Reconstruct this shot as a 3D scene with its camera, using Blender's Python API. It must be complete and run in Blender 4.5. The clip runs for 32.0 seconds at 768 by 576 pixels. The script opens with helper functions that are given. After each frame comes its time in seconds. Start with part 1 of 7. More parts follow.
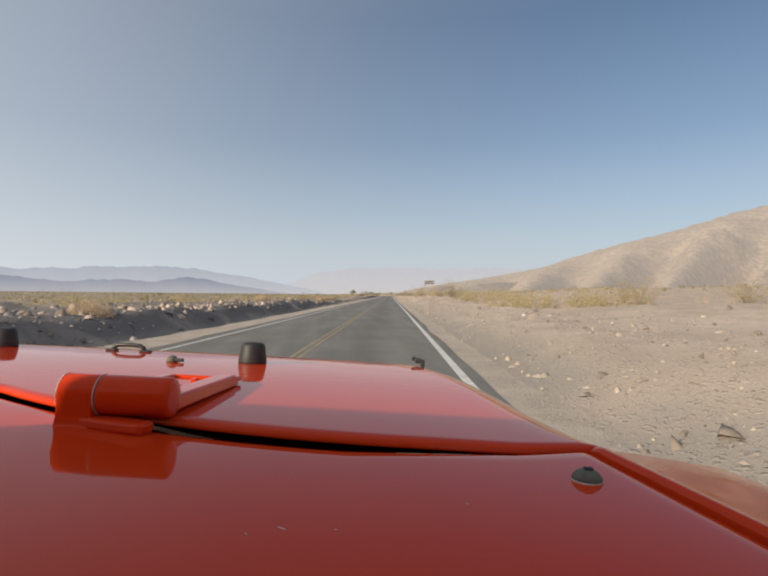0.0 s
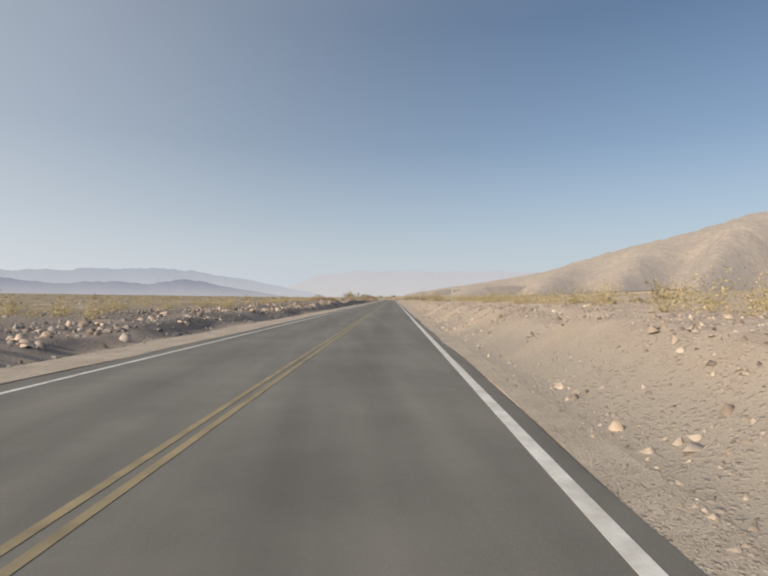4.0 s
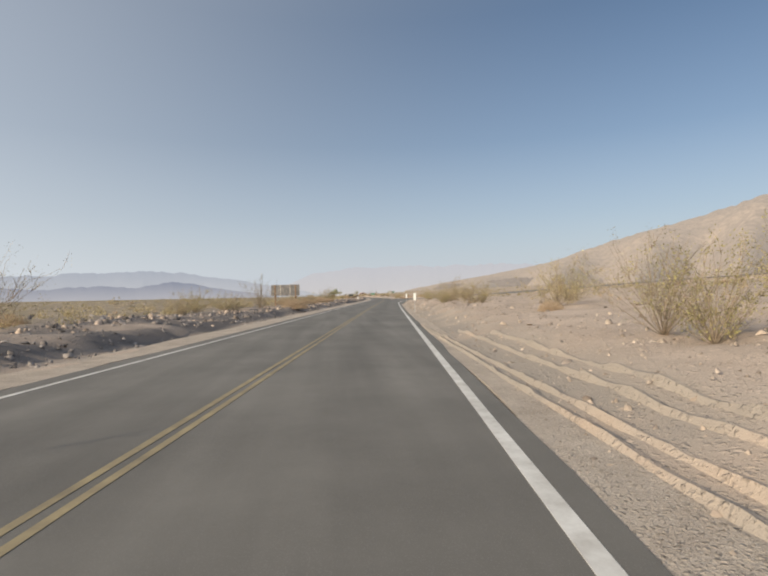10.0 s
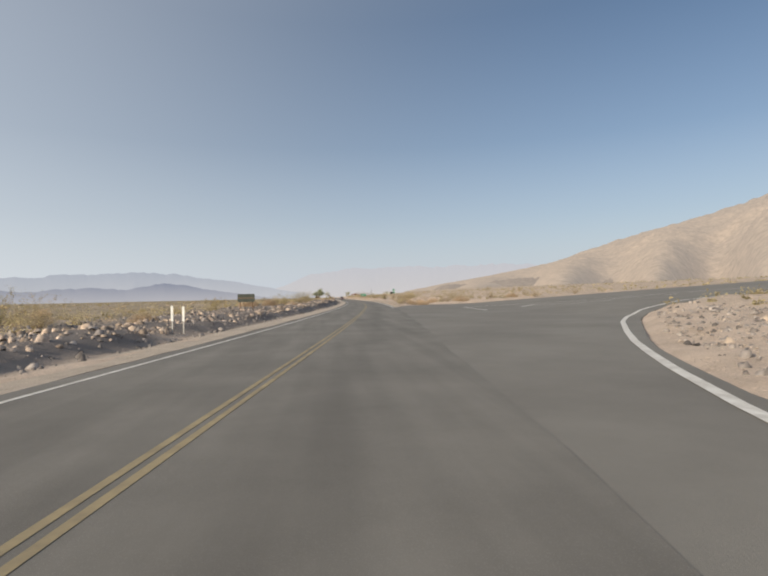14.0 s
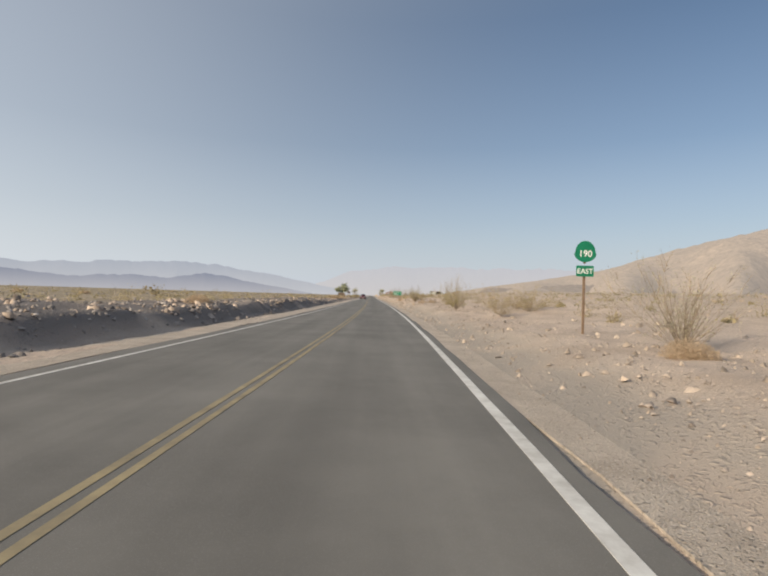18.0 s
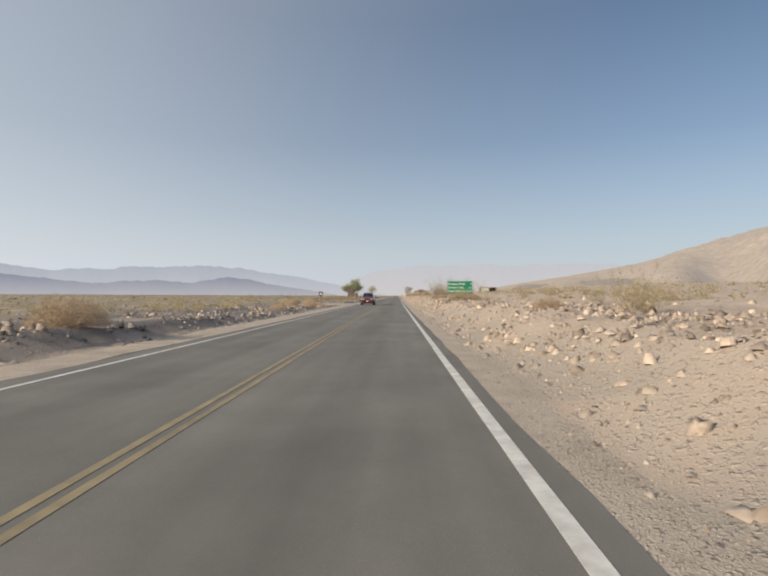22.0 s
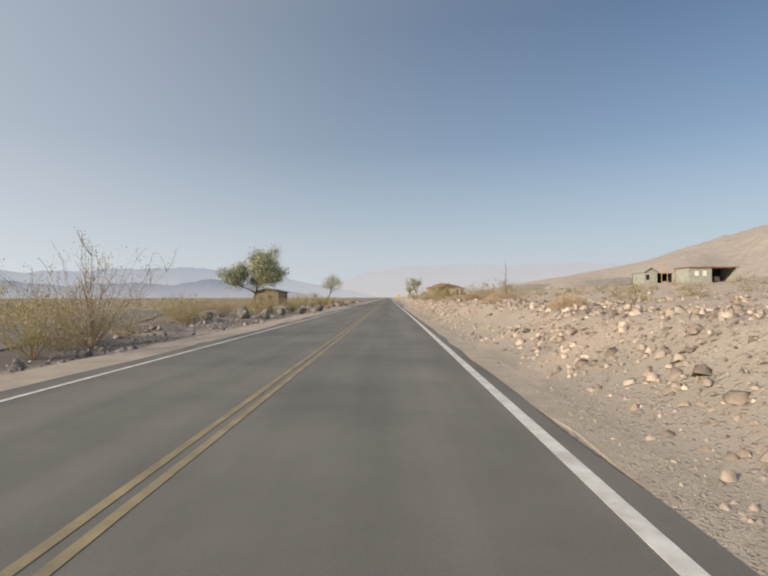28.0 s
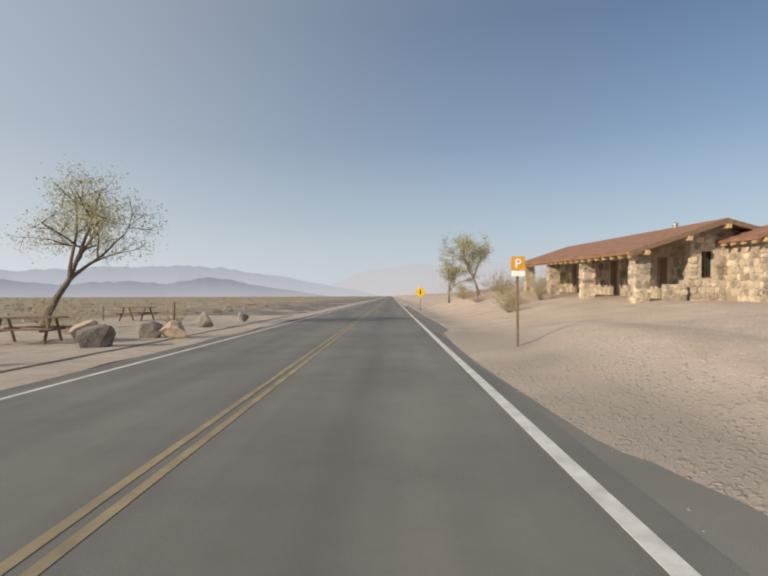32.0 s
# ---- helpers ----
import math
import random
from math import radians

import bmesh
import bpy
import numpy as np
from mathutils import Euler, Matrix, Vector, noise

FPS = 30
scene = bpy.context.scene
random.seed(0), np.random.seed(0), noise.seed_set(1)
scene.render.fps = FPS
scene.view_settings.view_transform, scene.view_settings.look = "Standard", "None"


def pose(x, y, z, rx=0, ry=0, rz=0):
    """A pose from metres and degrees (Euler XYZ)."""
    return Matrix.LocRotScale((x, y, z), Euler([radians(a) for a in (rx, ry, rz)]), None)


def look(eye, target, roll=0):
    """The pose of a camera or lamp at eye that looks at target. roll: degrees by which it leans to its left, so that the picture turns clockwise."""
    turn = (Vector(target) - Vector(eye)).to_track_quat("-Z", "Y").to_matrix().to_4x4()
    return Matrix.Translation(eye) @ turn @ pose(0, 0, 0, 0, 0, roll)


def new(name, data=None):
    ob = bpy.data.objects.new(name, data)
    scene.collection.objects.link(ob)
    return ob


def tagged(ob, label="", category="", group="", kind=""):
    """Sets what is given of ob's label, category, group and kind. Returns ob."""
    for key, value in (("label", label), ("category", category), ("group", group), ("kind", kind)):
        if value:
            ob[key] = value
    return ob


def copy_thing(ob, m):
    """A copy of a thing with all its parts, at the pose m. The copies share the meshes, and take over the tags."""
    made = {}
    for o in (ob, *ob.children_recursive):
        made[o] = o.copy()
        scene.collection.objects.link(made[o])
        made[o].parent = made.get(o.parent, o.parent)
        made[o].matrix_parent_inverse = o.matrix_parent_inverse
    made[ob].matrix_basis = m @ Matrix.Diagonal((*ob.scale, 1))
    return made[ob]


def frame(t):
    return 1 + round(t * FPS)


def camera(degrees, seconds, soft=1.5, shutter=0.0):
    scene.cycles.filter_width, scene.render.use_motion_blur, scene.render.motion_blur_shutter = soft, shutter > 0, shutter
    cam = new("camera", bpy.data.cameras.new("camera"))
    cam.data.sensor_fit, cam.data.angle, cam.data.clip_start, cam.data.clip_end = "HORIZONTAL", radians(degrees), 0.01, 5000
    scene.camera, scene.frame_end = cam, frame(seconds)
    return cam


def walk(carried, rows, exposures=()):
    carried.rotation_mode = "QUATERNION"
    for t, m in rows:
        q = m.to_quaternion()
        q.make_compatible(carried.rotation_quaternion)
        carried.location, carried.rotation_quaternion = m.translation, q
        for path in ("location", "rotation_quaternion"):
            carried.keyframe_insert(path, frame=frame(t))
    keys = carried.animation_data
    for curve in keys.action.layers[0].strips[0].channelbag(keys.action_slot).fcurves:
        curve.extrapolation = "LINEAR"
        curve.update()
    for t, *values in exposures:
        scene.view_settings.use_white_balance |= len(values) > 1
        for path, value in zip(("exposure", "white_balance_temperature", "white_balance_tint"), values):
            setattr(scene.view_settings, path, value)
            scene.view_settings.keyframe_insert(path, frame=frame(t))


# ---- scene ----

# ---------------- camera: carried down the road at a steady height ----------------
LENS = 72.0
cam = camera(LENS, 32.0, soft=2.1)
EYE_Z = 1.32
# seconds, place on the plan, then degrees: turn to the left of north, tilt up, lean
DRIVE = [
    (0.0, -53.43, -631.01, -5.65, 0.72, 0.57),
    (0.5, -51.74, -616.15, -5.59, 0.64, -0.10),
    (1.0, -50.08, -601.35, -5.51, 0.69, -0.46),
    (1.5, -48.45, -586.62, -5.45, 0.78, -0.47),
    (2.0, -46.83, -571.95, -5.33, 0.90, -0.45),
    (2.5, -45.24, -557.35, -5.41, 1.26, -0.08),
    (3.0, -43.66, -542.80, -5.28, 1.54, 1.09),
    (3.5, -42.11, -528.33, -5.27, 1.20, 1.43),
    (4.0, -40.55, -513.91, -5.37, 1.10, 0.76),
    (4.5, -38.97, -499.57, -5.47, 1.01, 0.10),
    (5.0, -37.38, -485.29, -5.57, 0.92, -0.57),
    (5.5, -35.77, -471.06, -5.67, 0.83, -1.23),
    (6.0, -34.14, -456.84, -5.68, 0.84, -0.97),
    (6.5, -32.52, -442.64, -5.70, 0.75, -0.42),
    (7.0, -30.91, -428.46, -5.65, 0.71, -0.19),
    (7.5, -29.31, -414.28, -5.51, 0.77, -0.38),
    (8.0, -27.72, -400.13, -5.40, 0.81, -0.08),
    (8.5, -26.15, -385.98, -5.57, 0.91, 0.73),
    (9.0, -24.57, -371.85, -5.49, 0.91, 1.33),
    (9.5, -23.00, -357.76, -5.54, 0.79, 0.40),
    (10.0, -21.43, -343.74, -5.50, 0.77, -1.05),
    (10.5, -19.88, -329.80, -5.56, 0.75, -0.70),
    (11.0, -18.33, -315.94, -5.57, 0.85, -1.00),
    (11.5, -16.80, -302.15, -5.41, 0.72, -0.32),
    (12.0, -15.28, -288.44, -5.45, 0.80, 0.25),
    (12.5, -13.77, -274.80, -5.47, 0.57, 0.62),
    (13.0, -12.27, -261.24, -5.32, 0.82, 0.66),
    (13.5, -10.77, -247.74, -5.65, 0.75, -0.40),
    (14.0, -9.27, -234.29, -5.64, 0.91, -1.19),
    (14.5, -7.79, -220.88, -5.35, 0.90, -1.09),
    (15.0, -6.39, -207.51, -4.76, 1.05, -0.49),
    (15.5, -5.15, -194.17, -4.17, 0.92, 0.11),
    (16.0, -4.04, -180.85, -3.58, 0.79, 0.71),
    (16.5, -3.07, -167.58, -2.99, 0.65, 1.31),
    (17.0, -2.23, -154.33, -2.44, 0.47, 1.61),
    (17.5, -1.54, -141.14, -1.73, 0.70, 1.65),
    (18.0, -0.96, -128.02, -1.29, 0.86, 1.69),
    (18.5, -0.50, -114.98, -0.92, 0.93, 0.92),
    (19.0, -0.13, -102.01, -0.56, 0.81, 0.40),
    (19.5, 0.15, -89.12, -0.20, 1.03, -0.07),
    (20.0, 0.34, -76.31, 0.27, 0.87, 0.55),
    (20.5, 0.44, -63.57, 0.71, 0.66, 0.13),
    (21.0, 0.46, -50.91, 1.03, 0.49, -0.15),
    (21.5, 0.41, -38.28, 1.25, 0.59, -0.35),
    (22.0, 0.31, -25.58, 1.54, 0.82, 0.25),
    (22.5, 0.16, -12.82, 1.71, 0.78, 0.52),
    (23.0, 0.00, 0.00, 1.71, 0.67, 0.46),
    (23.5, -0.15, 12.88, 1.53, 0.59, 0.66),
    (24.0, -0.26, 25.83, 1.14, 0.76, 0.96),
    (24.5, -0.34, 38.84, 1.00, 0.82, 0.24),
    (25.0, -0.39, 51.91, 0.98, 1.16, 0.07),
    (25.5, -0.42, 65.07, 1.00, 1.32, -0.64),
    (26.0, -0.44, 78.35, 0.91, 1.25, -0.43),
    (26.5, -0.44, 91.75, 0.82, 1.17, -0.23),
    (27.0, -0.43, 105.28, 0.73, 1.10, -0.02),
    (27.5, -0.39, 118.93, 0.64, 1.02, 0.19),
    (28.0, -0.34, 132.74, 0.63, 1.02, -0.11),
    (28.5, -0.31, 146.58, 0.76, 0.98, -0.34),
    (29.0, -0.30, 160.31, 0.87, 0.91, -0.73),
    (29.5, -0.30, 173.73, 0.93, 0.85, -1.09),
    (30.0, -0.33, 186.62, 1.12, 0.74, -0.54),
    (30.5, -0.36, 198.77, 0.98, 0.54, -0.39),
    (31.0, -0.38, 210.03, 0.97, 0.79, -0.45),
    (31.5, -0.39, 220.28, 0.89, 0.84, -0.31),
    (32.0, -0.39, 229.52, 0.82, 0.88, -0.17),
]
walk(cam, [(t, pose(x, y, EYE_Z, 90 + up, -lean, turn)) for t, x, y, turn, up, lean in DRIVE])

# ---------------- sky and sun ----------------
SUN_EL, SUN_FWD = 20.0, 35.0      # elevation; how far the light leans from across the road to along it
sun_dir = Vector((-math.cos(radians(SUN_EL)) * math.cos(radians(SUN_FWD)),
                  -math.cos(radians(SUN_EL)) * math.sin(radians(SUN_FWD)),
                  math.sin(radians(SUN_EL))))
world = bpy.data.worlds.new("world")
scene.world = world
world.use_nodes = True
wn = world.node_tree.nodes
sky = wn.new("ShaderNodeTexSky")
sky.sky_type = "NISHITA"
sky.sun_disc = False
sky.sun_elevation = radians(SUN_EL)
sky.sun_rotation = math.atan2(sun_dir.x, sun_dir.y)
sky.altitude = 0
sky.air_density = 1.0
sky.dust_density = 1.0
sky.ozone_density = 2.4
wn["Background"].inputs["Strength"].default_value = 0.092
# dusty air: the sky pales evenly all round towards the horizon
wl = world.node_tree.links
co = wn.new("ShaderNodeTexCoord")
sep = wn.new("ShaderNodeSeparateXYZ")
wl.new(co.outputs["Generated"], sep.inputs[0])
haze = wn.new("ShaderNodeValToRGB")
haze.color_ramp.elements[0].position, haze.color_ramp.elements[1].position = 0.0, 0.46
haze.color_ramp.elements[0].color, haze.color_ramp.elements[1].color = (0.93, 0.93, 0.93, 1), (0.0, 0.0, 0.0, 1)
for at, f in ((0.05, 0.78), (0.14, 0.46), (0.27, 0.16)):
    haze.color_ramp.elements.new(at).color = (f, f, f, 1)
wl.new(sep.outputs["Z"], haze.inputs["Fac"])
# and the dust glows broadly on the sun's side
dot = wn.new("ShaderNodeVectorMath")
dot.operation = "DOT_PRODUCT"
dot.inputs[1].default_value = sun_dir
wl.new(co.outputs["Generated"], dot.inputs[0])
glow = wn.new("ShaderNodeMapRange")
glow.interpolation_type = "SMOOTHSTEP"
glow.inputs["From Min"].default_value, glow.inputs["From Max"].default_value = -0.85, 0.4
glow.inputs["To Min"].default_value, glow.inputs["To Max"].default_value = 0.0, 0.48
wl.new(dot.outputs["Value"], glow.inputs["Value"])
both = wn.new("ShaderNodeMixRGB")
both.blend_type = "SCREEN"
both.inputs[0].default_value = 1.0
wl.new(haze.outputs["Color"], both.inputs[1])
wl.new(glow.outputs[0], both.inputs[2])
dust = wn.new("ShaderNodeMixRGB")
dust.inputs[1].default_value, dust.inputs[2].default_value = (6.2, 6.75, 7.6, 1), (9.9, 10.2, 10.3, 1)
wl.new(glow.outputs[0], dust.inputs[0])
air = wn.new("ShaderNodeMixRGB")
wl.new(dust.outputs[0], air.inputs[2])
wl.new(both.outputs[0], air.inputs[0])
wl.new(sky.outputs["Color"], air.inputs[1])
wl.new(air.outputs[0], wn["Background"].inputs["Color"])

sun = bpy.data.lights.new("sun", "SUN")
sun.energy, sun.angle, sun.color = 4.8, radians(0.5), (1.0, 0.84, 0.63)
sun_ob = new("sun", sun)
sun_ob.matrix_world = look(sun_dir * 60, (0, 0, 0))

# ---------------- materials ----------------


def links_of(m):
    return m.node_tree.nodes, m.node_tree.links


def surface(name, c1, c2, scale=3.0, rough=0.8, bump=0.3, bump_scale=40.0, metal=0.0, coat=0.0, spots=None,
            spot_scale=20.0, island=0.0, per_object=0.0, dist=0.02):
    """Two-scale noise between two colours, with fine relief; spots: a third colour in small cells."""
    m = bpy.data.materials.new(name)
    m.use_nodes = True
    n, l = links_of(m)
    b = n["Principled BSDF"]
    geo = n.new("ShaderNodeNewGeometry")
    big = n.new("ShaderNodeTexNoise")
    big.inputs["Scale"].default_value = scale
    big.inputs["Detail"].default_value = 8
    big.inputs["Roughness"].default_value = 0.65
    l.new(geo.outputs["Position"], big.inputs["Vector"])
    ramp = n.new("ShaderNodeValToRGB")
    ramp.color_ramp.elements[0].position, ramp.color_ramp.elements[1].position = 0.36, 0.64
    ramp.color_ramp.elements[0].color, ramp.color_ramp.elements[1].color = (*c1, 1), (*c2, 1)
    l.new(big.outputs["Fac"], ramp.inputs["Fac"])
    colour = ramp.outputs["Color"]
    if spots:
        v = n.new("ShaderNodeTexVoronoi")
        v.inputs["Scale"].default_value = spot_scale
        l.new(geo.outputs["Position"], v.inputs["Vector"])
        vr = n.new("ShaderNodeValToRGB")
        vr.color_ramp.elements[0].position, vr.color_ramp.elements[1].position = 0.12, 0.34
        vr.color_ramp.elements[0].color, vr.color_ramp.elements[1].color = (1, 1, 1, 1), (0, 0, 0, 1)
        l.new(v.outputs["Distance"], vr.inputs["Fac"])
        mx = n.new("ShaderNodeMixRGB")
        l.new(vr.outputs["Color"], mx.inputs["Fac"])
        l.new(colour, mx.inputs[1])
        mx.inputs[2].default_value = (*spots, 1)
        colour = mx.outputs[0]
    for amount, node, sock in ((island, "ShaderNodeNewGeometry", "Random Per Island"), (per_object, "ShaderNodeObjectInfo", "Random")):
        if amount:
            r = n.new(node)
            mr = n.new("ShaderNodeMapRange")
            mr.inputs["To Min"].default_value, mr.inputs["To Max"].default_value = 1 - amount, 1 + amount
            l.new(r.outputs[sock], mr.inputs["Value"])
            hsv = n.new("ShaderNodeHueSaturation")
            l.new(mr.outputs[0], hsv.inputs["Value"])
            l.new(colour, hsv.inputs["Color"])
            colour = hsv.outputs[0]
    l.new(colour, b.inputs["Base Color"])
    fine = n.new("ShaderNodeTexNoise")
    fine.inputs["Scale"].default_value = bump_scale
    fine.inputs["Detail"].default_value = 6
    l.new(geo.outputs["Position"], fine.inputs["Vector"])
    bp = n.new("ShaderNodeBump")
    bp.inputs["Strength"].default_value = bump
    bp.inputs["Distance"].default_value = dist
    l.new(fine.outputs["Fac"], bp.inputs["Height"])
    l.new(bp.outputs["Normal"], b.inputs["Normal"])
    b.inputs["Roughness"].default_value = rough
    b.inputs["Metallic"].default_value = metal
    b.inputs["Coat Weight"].default_value = coat
    b.inputs["Coat Roughness"].default_value = 0.04
    return m


def haze_glow_range(name, colour, low, high, top, dark=0.8, scale=0.004, bump=0.3):
    """A far range with painted haze: emission, thicker low down, stands in for air light and is most of what is seen.
    """
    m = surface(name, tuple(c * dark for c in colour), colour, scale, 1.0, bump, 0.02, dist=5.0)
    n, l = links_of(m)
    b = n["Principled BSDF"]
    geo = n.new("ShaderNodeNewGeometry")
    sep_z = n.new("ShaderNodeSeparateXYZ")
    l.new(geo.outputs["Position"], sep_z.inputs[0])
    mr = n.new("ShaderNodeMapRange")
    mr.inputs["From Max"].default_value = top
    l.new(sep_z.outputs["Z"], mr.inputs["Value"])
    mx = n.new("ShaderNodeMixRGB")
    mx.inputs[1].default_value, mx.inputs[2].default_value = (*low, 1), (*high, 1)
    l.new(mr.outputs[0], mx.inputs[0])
    # painted haze: the range gives off this colour itself
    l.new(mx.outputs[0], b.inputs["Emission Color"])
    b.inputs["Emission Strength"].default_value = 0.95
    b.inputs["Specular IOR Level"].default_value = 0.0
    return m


M_SAND = surface("desert_sand", (0.455, 0.362, 0.285), (0.59, 0.482, 0.39), 0.5, 0.95, 0.5, 60.0, dist=0.012)
M_ASPHALT = surface("asphalt", (0.15, 0.142, 0.127), (0.20, 0.19, 0.17), 0.35, 0.85, 0.6, 160.0, spots=(0.22, 0.21, 0.195), spot_scale=70.0, dist=0.006)


def stony(m, scales, amount, lift):
    """Pebbles lying in the ground: cells of uneven tint that stand up a little, gathered in patches."""
    n, l = links_of(m)
    b = n["Principled BSDF"]
    geo = n.new("ShaderNodeNewGeometry")
    colour = b.inputs["Base Color"].links[0].from_socket
    normal = b.inputs["Normal"].links[0].from_socket
    for i, scale in enumerate(scales):
        # bend the cells out of round
        bend = n.new("ShaderNodeTexNoise")
        bend.inputs["Scale"].default_value, bend.inputs["Detail"].default_value = scale * 0.9, 3
        l.new(geo.outputs["Position"], bend.inputs["Vector"])
        pull = n.new("ShaderNodeVectorMath")
        pull.operation = "MULTIPLY_ADD"
        l.new(bend.outputs["Color"], pull.inputs[0])
        pull.inputs[1].default_value = (1.3 / scale,) * 3
        l.new(geo.outputs["Position"], pull.inputs[2])
        v = n.new("ShaderNodeTexVoronoi")
        v.distance = "MANHATTAN"
        v.inputs["Scale"].default_value = scale
        l.new(pull.outputs[0], v.inputs["Vector"])
        sep = n.new("ShaderNodeSeparateColor")
        l.new(v.outputs["Color"], sep.inputs[0])
        patch = n.new("ShaderNodeTexNoise")
        patch.inputs["Scale"].default_value, patch.inputs["Detail"].default_value = 0.5 + 0.4 * i, 4
        l.new(geo.outputs["Position"], patch.inputs["Vector"])
        # which cells hold a stone
        thr = n.new("ShaderNodeMath")
        thr.operation = "ADD"
        l.new(patch.outputs["Fac"], thr.inputs[0])
        l.new(sep.outputs[0], thr.inputs[1])
        has = n.new("ShaderNodeMapRange")
        has.inputs["From Min"].default_value, has.inputs["From Max"].default_value = 0.86, 0.92
        l.new(thr.outputs[0], has.inputs["Value"])
        core = n.new("ShaderNodeMapRange")
        core.inputs["From Min"].default_value, core.inputs["From Max"].default_value = 0.72, 0.08
        l.new(v.outputs["Distance"], core.inputs["Value"])
        both_ = n.new("ShaderNodeMath")
        both_.operation = "MULTIPLY"
        l.new(has.outputs[0], both_.inputs[0])
        l.new(core.outputs[0], both_.inputs[1])
        tint = n.new("ShaderNodeMapRange")
        tint.inputs["To Min"].default_value, tint.inputs["To Max"].default_value = 1 - amount, 1 + amount
        l.new(sep.outputs[1], tint.inputs["Value"])
        hsv = n.new("ShaderNodeHueSaturation")
        l.new(tint.outputs[0], hsv.inputs["Value"])
        l.new(colour, hsv.inputs["Color"])
        mx = n.new("ShaderNodeMixRGB")
        l.new(both_.outputs[0], mx.inputs[0])
        l.new(colour, mx.inputs[1])
        l.new(hsv.outputs[0], mx.inputs[2])
        colour = mx.outputs[0]
        bp = n.new("ShaderNodeBump")
        bp.inputs["Strength"].default_value = 0.9
        bp.inputs["Distance"].default_value = lift / scale
        l.new(both_.outputs[0], bp.inputs["Height"])
        l.new(normal, bp.inputs["Normal"])
        normal = bp.outputs["Normal"]
    l.new(colour, b.inputs["Base Color"])
    l.new(normal, b.inputs["Normal"])


stony(M_SAND, (12.0, 25.0, 52.0), 0.45, 0.25)


def worn_lanes(m):
    """Wheel tracks rubbed a little paler, an oily strip between them, and long blotches along the road."""
    n, l = links_of(m)
    b = n["Principled BSDF"]
    lat = n.new("ShaderNodeAttribute")
    lat.attribute_name = "lateral"
    geo, stretch, blot = n.new("ShaderNodeNewGeometry"), n.new("ShaderNodeMapping"), n.new("ShaderNodeTexNoise")
    stretch.inputs["Scale"].default_value = (1.6, 0.09, 1.0)
    l.new(geo.outputs["Position"], stretch.inputs["Vector"])
    l.new(stretch.outputs[0], blot.inputs["Vector"])
    blot.inputs["Scale"].default_value, blot.inputs["Detail"].default_value = 1.0, 6
    band = n.new("ShaderNodeValToRGB")
    stops = [(0.0, 0.98), (0.10, 0.95), (0.18, 1.05), (0.30, 0.90), (0.42, 1.05), (0.50, 0.96), (0.56, 1.05), (0.70, 0.88), (0.83, 1.05), (0.93, 1.0), (1.0, 0.95)]
    band.color_ramp.elements[0].color = (0.5 * stops[0][1],) * 3 + (1,)
    band.color_ramp.elements[1].color = (0.5 * stops[-1][1],) * 3 + (1,)
    for at, f in stops[1:-1]:
        band.color_ramp.elements.new(at).color = (0.5 * f,) * 3 + (1,)
    across_ = n.new("ShaderNodeMapRange")
    across_.inputs["From Min"].default_value, across_.inputs["From Max"].default_value = -5.75, 1.46
    l.new(lat.outputs["Fac"], across_.inputs["Value"])
    l.new(across_.outputs[0], band.inputs["Fac"])
    tone = n.new("ShaderNodeMapRange")
    tone.inputs["From Min"].default_value, tone.inputs["From Max"].default_value = 0.3, 0.7
    tone.inputs["To Min"].default_value, tone.inputs["To Max"].default_value = 1.72, 2.26
    l.new(blot.outputs["Fac"], tone.inputs["Value"])
    mul = n.new("ShaderNodeMath")
    mul.operation = "MULTIPLY"
    l.new(band.outputs["Color"], mul.inputs[0])
    l.new(tone.outputs[0], mul.inputs[1])
    hsv = n.new("ShaderNodeHueSaturation")
    l.new(mul.outputs[0], hsv.inputs["Value"])
    l.new(b.inputs["Base Color"].links[0].from_socket, hsv.inputs["Color"])
    l.new(hsv.outputs[0], b.inputs["Base Color"])


worn_lanes(M_ASPHALT)
M_ASPHALT_PALE = surface("pale_asphalt", (0.165, 0.156, 0.14), (0.22, 0.21, 0.188), 0.2, 0.85, 0.5, 120.0, spots=(0.24, 0.225, 0.2), spot_scale=90.0, dist=0.006)


